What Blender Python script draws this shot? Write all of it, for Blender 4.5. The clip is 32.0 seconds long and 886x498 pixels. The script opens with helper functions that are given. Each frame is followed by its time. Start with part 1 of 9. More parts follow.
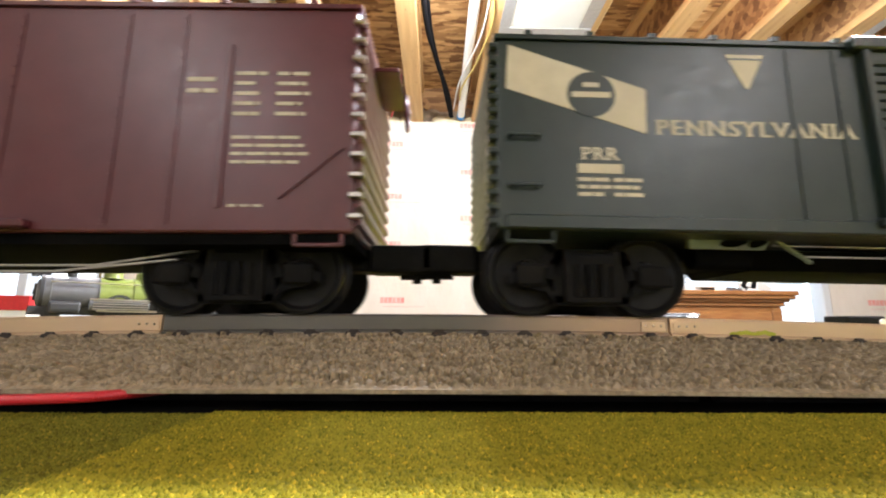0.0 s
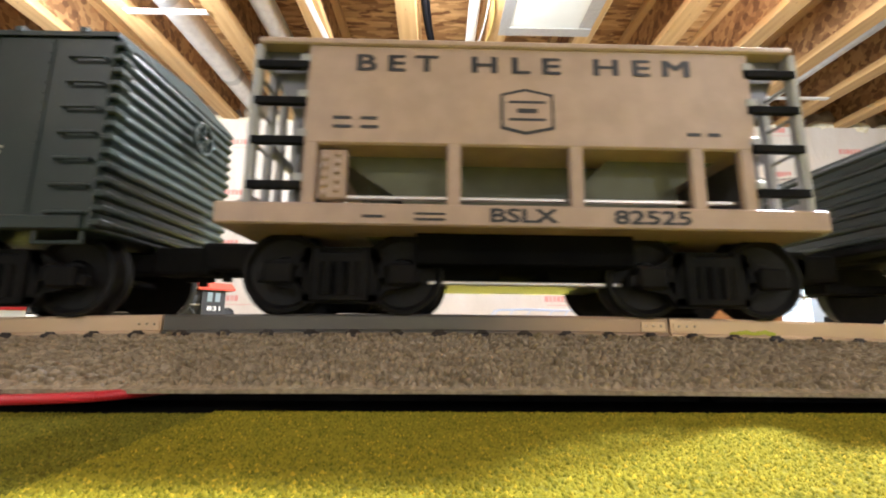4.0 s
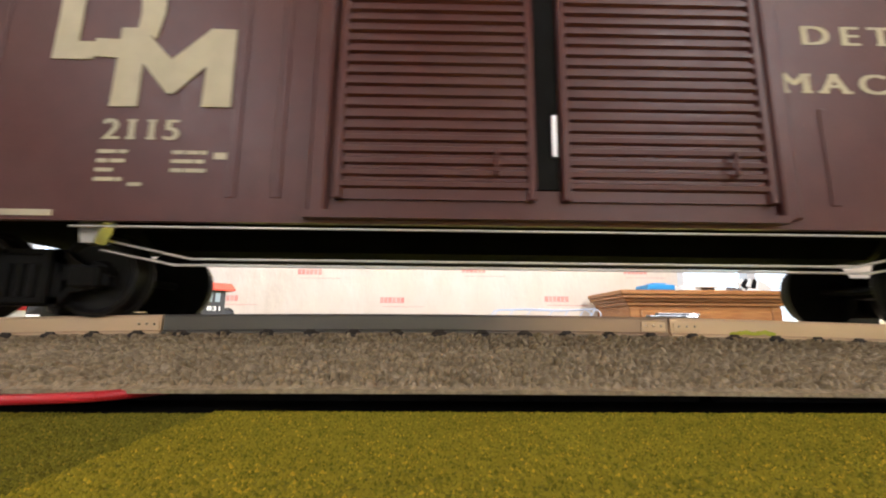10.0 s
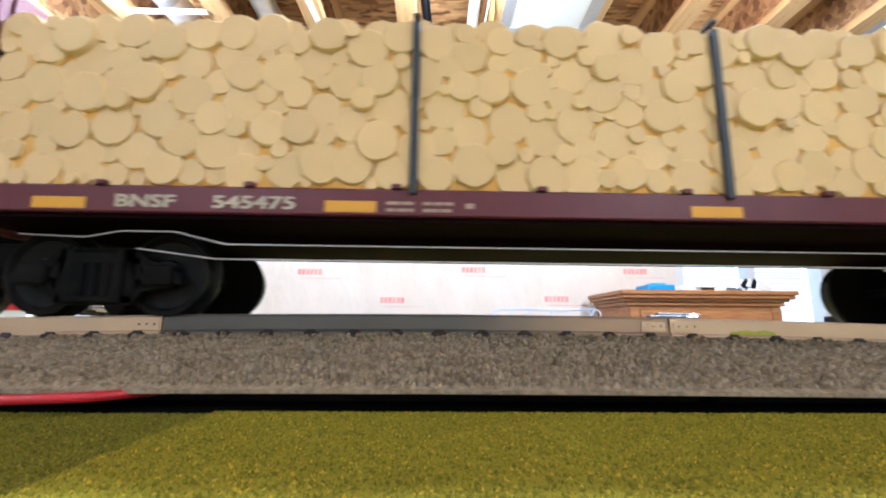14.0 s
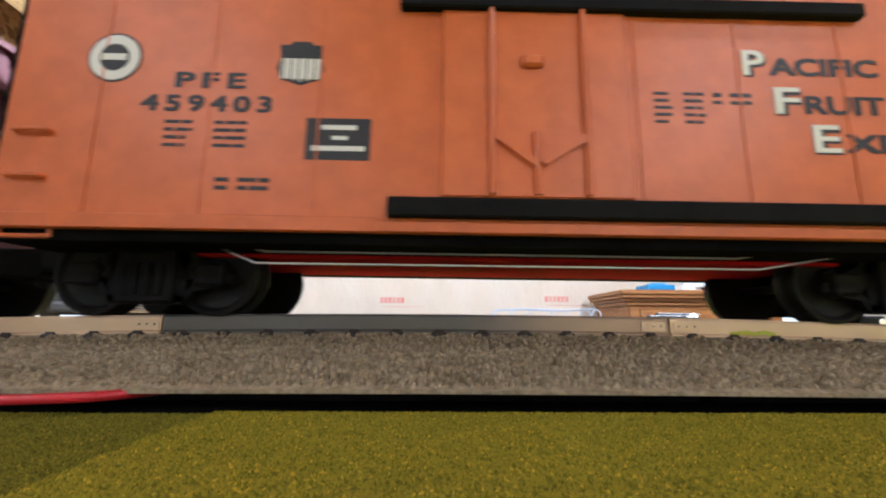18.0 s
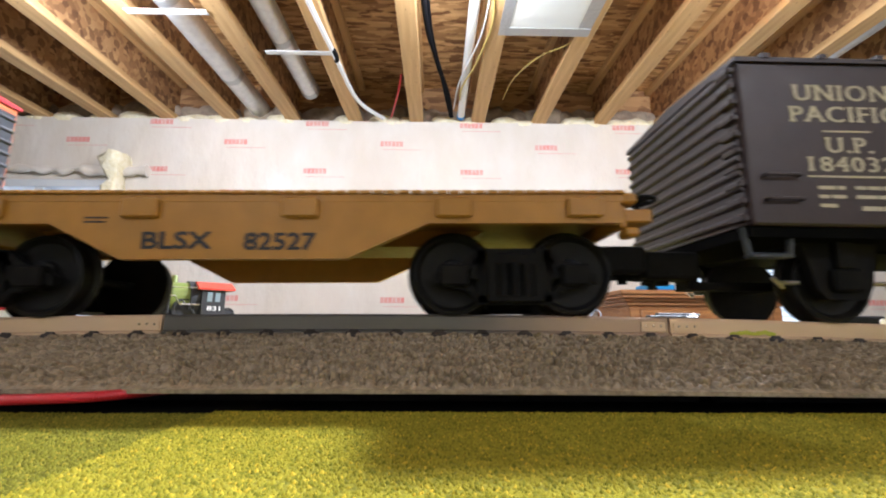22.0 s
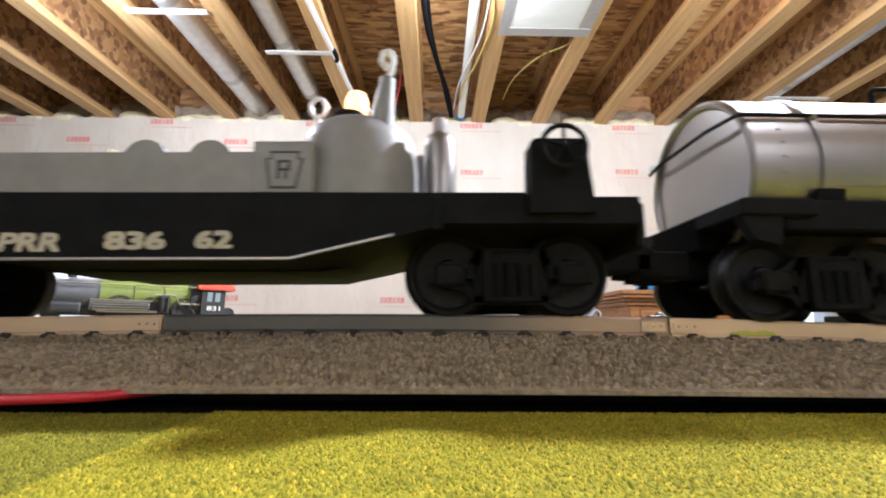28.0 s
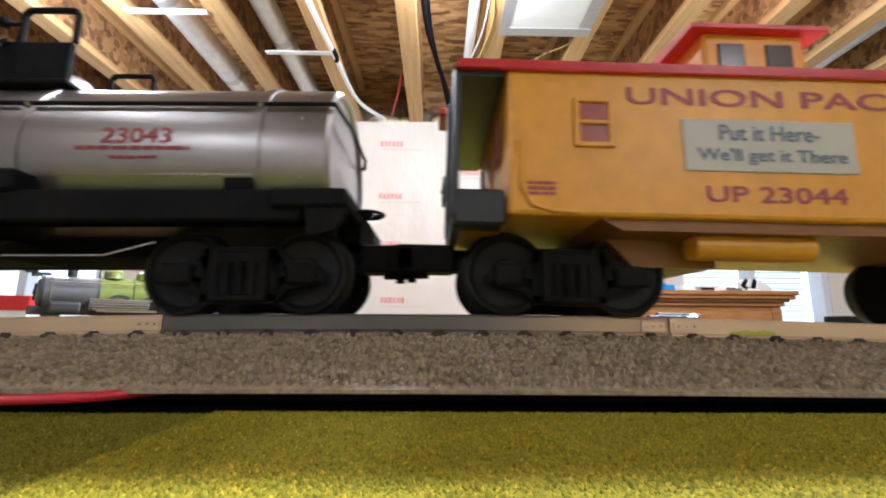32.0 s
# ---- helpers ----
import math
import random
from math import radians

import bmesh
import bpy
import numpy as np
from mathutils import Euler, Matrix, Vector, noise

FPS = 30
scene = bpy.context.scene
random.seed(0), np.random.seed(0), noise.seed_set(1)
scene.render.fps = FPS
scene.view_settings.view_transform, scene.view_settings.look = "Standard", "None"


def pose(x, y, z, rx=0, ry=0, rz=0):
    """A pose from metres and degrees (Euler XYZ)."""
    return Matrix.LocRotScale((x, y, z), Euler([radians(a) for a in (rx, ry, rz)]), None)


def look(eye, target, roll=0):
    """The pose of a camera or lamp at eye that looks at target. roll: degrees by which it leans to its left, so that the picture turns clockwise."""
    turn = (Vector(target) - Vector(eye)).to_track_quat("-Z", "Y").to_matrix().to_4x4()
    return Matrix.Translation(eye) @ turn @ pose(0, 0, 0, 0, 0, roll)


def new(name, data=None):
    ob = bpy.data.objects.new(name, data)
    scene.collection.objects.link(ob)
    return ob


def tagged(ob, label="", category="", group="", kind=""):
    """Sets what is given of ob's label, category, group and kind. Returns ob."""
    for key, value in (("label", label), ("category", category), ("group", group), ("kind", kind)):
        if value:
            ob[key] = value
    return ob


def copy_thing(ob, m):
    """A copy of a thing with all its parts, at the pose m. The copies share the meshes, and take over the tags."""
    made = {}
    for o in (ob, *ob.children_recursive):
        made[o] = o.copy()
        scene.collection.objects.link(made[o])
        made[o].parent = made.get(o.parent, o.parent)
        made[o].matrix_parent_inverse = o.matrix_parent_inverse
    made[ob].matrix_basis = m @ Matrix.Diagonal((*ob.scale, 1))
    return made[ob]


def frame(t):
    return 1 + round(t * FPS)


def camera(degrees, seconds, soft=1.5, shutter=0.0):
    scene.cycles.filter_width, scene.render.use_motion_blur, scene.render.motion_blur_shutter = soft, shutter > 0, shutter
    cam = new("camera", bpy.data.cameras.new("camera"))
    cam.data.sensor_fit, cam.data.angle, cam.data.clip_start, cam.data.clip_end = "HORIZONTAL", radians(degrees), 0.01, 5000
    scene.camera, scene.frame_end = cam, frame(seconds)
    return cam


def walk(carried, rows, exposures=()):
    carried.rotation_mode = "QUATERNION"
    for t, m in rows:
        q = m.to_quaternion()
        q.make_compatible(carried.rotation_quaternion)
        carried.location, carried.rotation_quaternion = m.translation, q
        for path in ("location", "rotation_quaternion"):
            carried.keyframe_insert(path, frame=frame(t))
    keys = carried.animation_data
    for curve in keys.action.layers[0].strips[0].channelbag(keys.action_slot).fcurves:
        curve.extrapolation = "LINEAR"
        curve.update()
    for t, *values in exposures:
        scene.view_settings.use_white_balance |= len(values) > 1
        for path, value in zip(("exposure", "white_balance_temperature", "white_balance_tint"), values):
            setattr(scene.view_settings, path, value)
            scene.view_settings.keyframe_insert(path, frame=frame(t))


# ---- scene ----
# ---- camera: a phone lying on the layout table, held still ----
CAM_Z = 0.015
cam = camera(91.78, 32.0, soft=2.0, shutter=0.5)
_aim = (math.sin(radians(0.9)) * math.cos(radians(10.0)), math.cos(radians(0.9)) * math.cos(radians(10.0)), CAM_Z + math.sin(radians(10.0)))
CAM_POSE = look((0, 0, CAM_Z), _aim, 0.4)
walk(cam, [(0.0, CAM_POSE), (32.0, CAM_POSE)],
     exposures=[(0.0, 2.80, 5900, 12), (3.0, 2.78, 5900, 12), (5.5, 2.46, 5800, 12), (9.0, 2.68, 5900, 12), (11.0, 2.82, 5700, 12), (12.5, 2.82, 5050, 11), (14.5, 2.74, 5050, 11),
                (16.5, 2.52, 5350, 11), (18.0, 2.56, 5350, 11), (19.0, 2.65, 5350, 12), (20.5, 2.42, 5450, 13), (22.0, 2.30, 5450, 13), (32.0, 2.34, 5450, 13)])

# ---- plan, in metres; the table top is z = 0 ----
RAIL_TOP = 0.0176
TRACK_Y = 0.1275
WALL_Y = 2.64
JOIST_Z = 1.328
FLOOR_Z = -1.12
ROOM_X = 4.2
BACK_Y = -2.6


def hump(x):
    """The middle track section stands a little proud of its neighbours."""
    return -0.128 * min(abs(x), 0.125) ** 2


# ---- world and lamps ----
world = bpy.data.worlds.new("world")
scene.world = world
world.use_nodes = True
wn = world.node_tree
sky = wn.nodes.new("ShaderNodeTexSky")
sky.sky_type = "NISHITA"
sky.sun_disc = False
sky.sun_elevation = radians(42)
sky.sun_rotation = radians(200)
wn.links.new(sky.outputs[0], wn.nodes["Background"].inputs[0])
wn.nodes["Background"].inputs[1].default_value = 0.15


def area_lamp(name, eye, target, w, h, watts, color):
    data = bpy.data.lights.new(name, "AREA")
    data.shape, data.size, data.size_y, data.energy, data.color = "RECTANGLE", w, h, watts, color
    ob = new(name, data)
    ob.matrix_world = look(eye, target)
    return ob


KEY = (1.48, 0.86, 1.44)
KEY_AIM = (0.05, 0.08, 0.0)
key_lamp = area_lamp("lamp_key", KEY, KEY_AIM, 0.20, 0.14, 20, (1.0, 0.98, 0.95))
key_lamp.data.spread = radians(100)


def bulb(name, at, watts, color, r=0.06):
    data = bpy.data.lights.new(name, "POINT")
    data.energy, data.color, data.shadow_soft_size = watts, color, r
    ob = new(name, data)
    ob.location = at
    return ob


# Unseen fill bulbs, added to brighten the wall, ceiling, grass and car sides.
FILL_BULBS = ((-1.30, 1.30, 1.24, 12), (0.10, 1.30, 1.25, 7), (-0.9, -0.35, 1.24, 1.8), (0.95, -0.45, 1.24, 2.5), (-1.2, -1.9, 1.20, 4.5), (1.4, -1.9, 1.20, 6.5), (1.28, 0.74, 1.24, 19))
for bx_, by_, bz_, bw_ in FILL_BULBS:
    bulb("fill_bulb", (bx_, by_, bz_), bw_, (1.0, 0.96, 0.91))


# ---- materials ----
def material(name, color, rough=0.6, metal=0.0, color2=None, scale=40.0, detail=4.0, bump=0.0, bump_scale=None, spec=0.5,
             stain=None, stain_scale=6.0, stain_amount=0.35, coat=0.0, rough_var=0.0, random=0.0, stretch=None, sharp=(0.35, 0.65)):
    m = bpy.data.materials.new(name)
    m.use_nodes = True
    nt = m.node_tree
    n, l = nt.nodes, nt.links
    b = n["Principled BSDF"]
    b.inputs["Roughness"].default_value = rough
    b.inputs["Metallic"].default_value = metal
    b.inputs["Specular IOR Level"].default_value = spec
    b.inputs["Coat Weight"].default_value = coat
    tc = n.new("ShaderNodeTexCoord")
    vec = tc.outputs["Object"]
    if stretch:
        mp = n.new("ShaderNodeMapping")
        mp.inputs["Scale"].default_value = stretch
        l.new(vec, mp.inputs["Vector"])
        vec = mp.outputs["Vector"]
    col = None
    c1 = (*color, 1)
    if color2 is not None:
        no = n.new("ShaderNodeTexNoise")
        no.inputs["Scale"].default_value = scale
        no.inputs["Detail"].default_value = detail
        l.new(vec, no.inputs["Vector"])
        ra = n.new("ShaderNodeValToRGB")
        ra.color_ramp.elements[0].position, ra.color_ramp.elements[1].position = sharp
        ra.color_ramp.elements[0].color, ra.color_ramp.elements[1].color = c1, (*color2, 1)
        l.new(no.outputs["Fac"], ra.inputs["Fac"])
        col = ra.outputs["Color"]
    if stain is not None:
        no2 = n.new("ShaderNodeTexNoise")
        no2.inputs["Scale"].default_value = stain_scale
        no2.inputs["Detail"].default_value = 6
        l.new(vec, no2.inputs["Vector"])
        mr = n.new("ShaderNodeMapRange")
        mr.inputs["From Min"].default_value, mr.inputs["From Max"].default_value = 0.45, 0.75
        mr.inputs["To Max"].default_value = stain_amount
        l.new(no2.outputs["Fac"], mr.inputs["Value"])
        mx = n.new("ShaderNodeMix")
        mx.data_type = "RGBA"
        l.new(mr.outputs["Result"], mx.inputs["Factor"])
        mx.inputs["A"].default_value = c1
        if col:
            l.new(col, mx.inputs["A"])
        mx.inputs["B"].default_value = (*stain, 1)
        col = mx.outputs["Result"]
    if random:
        oi = n.new("ShaderNodeObjectInfo")
        hs = n.new("ShaderNodeHueSaturation")
        mr = n.new("ShaderNodeMapRange")
        mr.inputs["To Min"].default_value, mr.inputs["To Max"].default_value = 1 - random, 1 + random
        l.new(oi.outputs["Random"], mr.inputs["Value"])
        l.new(mr.outputs["Result"], hs.inputs["Value"])
        hs.inputs["Color"].default_value = c1
        if col:
            l.new(col, hs.inputs["Color"])
        col = hs.outputs["Color"]
    if col:
        l.new(col, b.inputs["Base Color"])
    else:
        b.inputs["Base Color"].default_value = c1
    if rough_var:
        no3 = n.new("ShaderNodeTexNoise")
        no3.inputs["Scale"].default_value = (bump_scale or scale) * 0.5
        l.new(vec, no3.inputs["Vector"])
        mr = n.new("ShaderNodeMapRange")
        mr.inputs["To Min"].default_value, mr.inputs["To Max"].default_value = max(0.02, rough - rough_var), min(1, rough + rough_var)
        l.new(no3.outputs["Fac"], mr.inputs["Value"])
        l.new(mr.outputs["Result"], b.inputs["Roughness"])
    if bump:
        no4 = n.new("ShaderNodeTexNoise")
        no4.inputs["Scale"].default_value = bump_scale or scale
        no4.inputs["Detail"].default_value = 5
        l.new(vec, no4.inputs["Vector"])
        bp = n.new("ShaderNodeBump")
        bp.inputs["Strength"].default_value = min(1.0, bump)
        bp.inputs["Distance"].default_value = 0.6 / (bump_scale or scale)
        l.new(no4.outputs["Fac"], bp.inputs["Height"])
        l.new(bp.outputs["Normal"], b.inputs["Normal"])
    return m


def flake_board(name, colors, scale, rot, bump):
    """Strand board: overlapping elongated flakes in several directions."""
    m = bpy.data.materials.new(name)
    m.use_nodes = True
    nt = m.node_tree
    n, l = nt.nodes, nt.links
    b = n["Principled BSDF"]
    b.inputs["Roughness"].default_value = 0.75
    tc = n.new("ShaderNodeTexCoord")
    warp = n.new("ShaderNodeTexNoise")
    warp.inputs["Scale"].default_value = 5
    l.new(tc.outputs["Object"], warp.inputs["Vector"])
    prev = None
    for k, (ang, st) in enumerate(((0.3, (1.0, 4.2, 4.2)), (1.2, (1.0, 3.6, 3.6)), (2.2, (1.0, 4.6, 4.6)))):
        mp = n.new("ShaderNodeMapping")
        mp.inputs["Rotation"].default_value = (rot[0] * ang, rot[1] * ang, rot[2] * ang)
        mp.inputs["Scale"].default_value = tuple(v * scale for v in st)
        mp.inputs["Location"].default_value = (k * 3.1, k * 1.7, k)
        l.new(tc.outputs["Object"], mp.inputs["Vector"])
        vo = n.new("ShaderNodeTexVoronoi")
        vo.inputs["Scale"].default_value = 1.0
        l.new(mp.outputs["Vector"], vo.inputs["Vector"])
        se = n.new("ShaderNodeSeparateColor")
        l.new(vo.outputs["Color"], se.inputs["Color"])
        ra = n.new("ShaderNodeValToRGB")
        els = ra.color_ramp.elements
        els[0].color, els[1].color = (*colors[0], 1), (*colors[2], 1)
        e = els.new(0.5)
        e.color = (*colors[1], 1)
        l.new(se.outputs["Red"], ra.inputs["Fac"])
        if prev is None:
            prev = ra.outputs["Color"]
        else:
            mx = n.new("ShaderNodeMix")
            mx.data_type = "RGBA"
            gt = n.new("ShaderNodeMath")
            gt.operation = "GREATER_THAN"
            gt.inputs[1].default_value = 0.55
            l.new(se.outputs["Green"], gt.inputs[0])
            l.new(gt.outputs[0], mx.inputs["Factor"])
            l.new(prev, mx.inputs["A"])
            l.new(ra.outputs["Color"], mx.inputs["B"])
            prev = mx.outputs["Result"]
    big = n.new("ShaderNodeTexNoise")
    big.inputs["Scale"].default_value = 2.2
    l.new(tc.outputs["Object"], big.inputs["Vector"])
    hs = n.new("ShaderNodeHueSaturation")
    mr = n.new("ShaderNodeMapRange")
    mr.inputs["To Min"].default_value, mr.inputs["To Max"].default_value = 0.72, 1.34
    l.new(big.outputs["Fac"], mr.inputs["Value"])
    l.new(mr.outputs["Result"], hs.inputs["Value"])
    l.new(prev, hs.inputs["Color"])
    l.new(hs.outputs["Color"], b.inputs["Base Color"])
    bp = n.new("ShaderNodeBump")
    bp.inputs["Strength"].default_value = bump
    bp.inputs["Distance"].default_value = 0.004
    rgb = n.new("ShaderNodeRGBToBW")
    l.new(prev, rgb.inputs["Color"])
    l.new(rgb.outputs["Val"], bp.inputs["Height"])
    l.new(bp.outputs["Normal"], b.inputs["Normal"])
    return m


def glow(name, color, strength):
    m = bpy.data.materials.new(name)
    m.use_nodes = True
    b = m.node_tree.nodes["Principled BSDF"]
    b.inputs["Base Color"].default_value = (*color, 1)
    b.inputs["Emission Color"].default_value = (*color, 1)
    b.inputs["Emission Strength"].default_value = strength
    return m


def plastic(name, color, rough=0.45, dust=(0.35, 0.33, 0.30), dust_amount=0.04, coat=0.0):
    c2 = tuple(min(1, c * 1.15 + 0.001) for c in color)
    return material(name, color, rough, color2=c2, scale=180, bump=0.06, bump_scale=900, stain=dust, stain_scale=35,
                    stain_amount=dust_amount, rough_var=0.10, coat=coat)


M = {}
M["grass"] = material("grass_mat", (0.120, 0.111, 0.010), 0.95, color2=(0.290, 0.255, 0.023), scale=700, detail=4, bump=0.5, bump_scale=900, spec=0.1,
                      stain=(0.14, 0.145, 0.013), stain_scale=70, stain_amount=0.5)


def stone_mix(name):
    """Moulded ballast: every stone its own tone, slightly glossy plastic."""
    m = material(name, (0.235, 0.182, 0.112), 0.46, color2=(0.330, 0.262, 0.170), scale=900, detail=2, bump=0.06, bump_scale=3000, rough_var=0.10)
    nt = m.node_tree
    n, l = nt.nodes, nt.links
    b = n["Principled BSDF"]
    src = b.inputs["Base Color"].links[0].from_socket
    tc = n.new("ShaderNodeTexCoord")
    vo = n.new("ShaderNodeTexVoronoi")
    vo.inputs["Scale"].default_value = 700
    l.new(tc.outputs["Object"], vo.inputs["Vector"])
    se = n.new("ShaderNodeSeparateColor")
    l.new(vo.outputs["Color"], se.inputs["Color"])
    mr = n.new("ShaderNodeMapRange")
    mr.inputs["To Min"].default_value, mr.inputs["To Max"].default_value = 0.80, 1.24
    l.new(se.outputs["Red"], mr.inputs["Value"])
    hs = n.new("ShaderNodeHueSaturation")
    l.new(mr.outputs["Result"], hs.inputs["Value"])
    l.new(src, hs.inputs["Color"])
    l.new(hs.outputs["Color"], b.inputs["Base Color"])
    return m


M["ballast"] = stone_mix("ballast_plastic")


def flock(name, low, mid, fleck):
    """Upright fibre tufts, each its own tone, a few yellow flecks among them."""
    m = material(name, mid, 0.95, color2=low, scale=260, spec=0.05)
    nt = m.node_tree
    n, l = nt.nodes, nt.links
    b = n["Principled BSDF"]
    src = b.inputs["Base Color"].links[0].from_socket
    ge = n.new("ShaderNodeNewGeometry")
    cr = n.new("ShaderNodeValToRGB")
    e = cr.color_ramp.elements
    e[0].position, e[0].color = 0.0, (*low, 1)
    e[1].position, e[1].color = 1.0, (*fleck, 1)
    k = e.new(0.5)
    k.color = (*mid, 1)
    k = e.new(0.90)
    k.color = (*mid, 1)
    l.new(ge.outputs["Random Per Island"], cr.inputs["Fac"])
    mx = n.new("ShaderNodeMix")
    mx.data_type = "RGBA"
    mx.inputs[0].default_value = 0.8
    l.new(src, mx.inputs[6])
    l.new(cr.outputs["Color"], mx.inputs[7])
    l.new(mx.outputs[2], b.inputs["Base Color"])
    return m


M["grass_dark"] = material("olive_grass_mat", (0.085, 0.082, 0.009), 0.95, color2=(0.18, 0.167, 0.017), scale=560, detail=4, bump=0.5, bump_scale=900, spec=0.1, stain=(0.06, 0.066, 0.008), stain_scale=70, stain_amount=0.5)
M["blade"] = flock("grass_flock", (0.115, 0.112, 0.010), (0.300, 0.262, 0.022), (0.62, 0.42, 0.030))
M["blade_dark"] = flock("olive_flock", (0.075, 0.078, 0.010), (0.185, 0.170, 0.019), (0.36, 0.28, 0.030))
M["tie"] = plastic("tie_plastic", (0.03, 0.022, 0.018), 0.55)
M["rail"] = material("rail_steel", (0.42, 0.40, 0.37), 0.32, 1.0, color2=(0.30, 0.28, 0.25), scale=60, bump=0.08, bump_scale=700, rough_var=0.12,
                     stain=(0.16, 0.13, 0.10), stain_scale=40, stain_amount=0.5, stretch=(0.2, 1, 1))
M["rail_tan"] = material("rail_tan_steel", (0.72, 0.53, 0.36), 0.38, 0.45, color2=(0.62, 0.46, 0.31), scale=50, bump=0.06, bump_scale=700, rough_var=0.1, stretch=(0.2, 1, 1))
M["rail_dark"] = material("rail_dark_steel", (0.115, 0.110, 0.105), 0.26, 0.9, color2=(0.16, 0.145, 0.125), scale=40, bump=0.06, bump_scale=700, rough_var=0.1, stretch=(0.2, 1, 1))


def painted_reflection(name, dark, reflect_col, xa, xb):
    """Steel with a reflection painted into its colour: dark at one end, tan at the other."""
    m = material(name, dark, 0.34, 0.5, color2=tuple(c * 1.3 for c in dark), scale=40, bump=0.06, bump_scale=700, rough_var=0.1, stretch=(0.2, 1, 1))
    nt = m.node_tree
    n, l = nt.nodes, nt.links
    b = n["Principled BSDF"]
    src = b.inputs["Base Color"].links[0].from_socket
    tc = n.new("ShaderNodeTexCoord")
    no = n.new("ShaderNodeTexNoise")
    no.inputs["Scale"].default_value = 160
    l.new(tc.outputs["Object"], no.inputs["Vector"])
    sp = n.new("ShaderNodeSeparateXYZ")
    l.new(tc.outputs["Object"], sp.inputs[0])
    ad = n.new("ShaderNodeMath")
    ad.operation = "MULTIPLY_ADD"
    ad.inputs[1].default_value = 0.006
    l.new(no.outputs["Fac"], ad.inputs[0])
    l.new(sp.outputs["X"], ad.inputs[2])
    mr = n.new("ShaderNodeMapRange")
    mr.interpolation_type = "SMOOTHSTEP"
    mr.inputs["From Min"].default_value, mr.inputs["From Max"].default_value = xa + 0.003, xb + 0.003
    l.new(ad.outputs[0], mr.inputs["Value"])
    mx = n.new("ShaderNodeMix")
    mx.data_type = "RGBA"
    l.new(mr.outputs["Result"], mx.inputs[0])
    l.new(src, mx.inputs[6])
    mx.inputs[7].default_value = (*reflect_col, 1)
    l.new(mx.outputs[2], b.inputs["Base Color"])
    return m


# The middle rail's reflection is painted as a colour ramp along x.
M["rail_mid"] = painted_reflection("rail_steel_painted_reflection", (0.105, 0.098, 0.092), (0.40, 0.285, 0.205), 0.008, 0.050)
M["rail_side"] = material("rail_side_weathered", (0.20, 0.18, 0.16), 0.40, 0.85, color2=(0.13, 0.12, 0.11), scale=80, rough_var=0.12, bump=0.06, bump_scale=600)
M["black"] = material("black_plastic", (0.008, 0.008, 0.0095), 0.75, color2=(0.011, 0.011, 0.0125), scale=180, bump=0.05, bump_scale=900, spec=0.06, stain=(0.05, 0.045, 0.04), stain_scale=40, stain_amount=0.06, rough_var=0.08)
# Lighter than the door's green: the boards' reflection is put into the colour.
M["board_reflect"] = plastic("door_board_reflection", (0.030, 0.034, 0.034), 0.40)
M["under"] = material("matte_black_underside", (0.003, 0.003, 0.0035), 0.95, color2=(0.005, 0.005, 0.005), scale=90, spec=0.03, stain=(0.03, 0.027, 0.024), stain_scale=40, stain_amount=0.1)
M["truck"] = material("truck_black", (0.006, 0.006, 0.0068), 0.75, spec=0.1, color2=(0.010, 0.0095, 0.0095), scale=220, bump=0.1, bump_scale=900, stain=(0.04, 0.033, 0.03),
                      stain_scale=70, stain_amount=0.15, rough_var=0.12)
M["wheel"] = material("wheel_black_steel", (0.008, 0.008, 0.0088), 0.45, 0.1, color2=(0.013, 0.012, 0.012), scale=300, rough_var=0.1, spec=0.15)
M["tread"] = material("wheel_tread", (0.20, 0.19, 0.18), 0.35, 1.0, color2=(0.10, 0.095, 0.09), scale=200)
M["wire"] = material("steel_wire", (0.55, 0.53, 0.50), 0.3, 1.0)
M["chrome"] = material("bright_metal", (0.7, 0.7, 0.7), 0.2, 1.0)
M["maroon"] = plastic("maroon_paint", (0.075, 0.013, 0.018), 0.36)
M["prr"] = plastic("dark_green_paint", (0.010, 0.020, 0.017), 0.36)
M["gon"] = plastic("gondola_green_paint", (0.010, 0.017, 0.012), 0.40)
M["dm"] = plastic("oxide_brown_paint", (0.070, 0.014, 0.013), 0.40)
M["bnsf"] = plastic("deep_red_paint", (0.095, 0.010, 0.020), 0.40)
M["pfe"] = plastic("orange_paint", (0.53, 0.122, 0.026), 0.40)
# Deep red darkened towards black, painting in the shade beneath the log car.
M["bnsf_under"] = material("shaded_red_underside", (0.008, 0.003, 0.0045), 0.9, color2=(0.011, 0.004, 0.006), scale=90, spec=0.03)
M["grey_end"] = plastic("grey_end_paint", (0.030, 0.034, 0.042), 0.36)
M["bls"] = plastic("mustard_paint", (0.33, 0.155, 0.012), 0.45)
M["upbox"] = plastic("dark_brown_paint", (0.020, 0.0085, 0.010), 0.42)
M["hop"] = plastic("warm_grey_paint", (0.36, 0.258, 0.198), 0.45)
M["cab_yellow"] = plastic("yellow_paint", (0.54, 0.245, 0.007), 0.42)
M["red"] = plastic("red_paint", (0.42, 0.012, 0.016), 0.40)
M["red_matte"] = material("matte_red_underside", (0.46, 0.014, 0.016), 0.95, color2=(0.38, 0.012, 0.014), scale=90, spec=0.03)
M["silver"] = material("silver_tank_paint", (0.275, 0.258, 0.245), 0.33, 0.9, color2=(0.25, 0.236, 0.225), scale=60, rough_var=0.03)
M["grey"] = plastic("grey_plastic", (0.20, 0.192, 0.19), 0.45)
M["cream"] = material("cream_ink", (0.53, 0.475, 0.365), 0.55, color2=(0.47, 0.42, 0.32), scale=220)
M["white"] = material("white_ink", (0.72, 0.71, 0.68), 0.5)
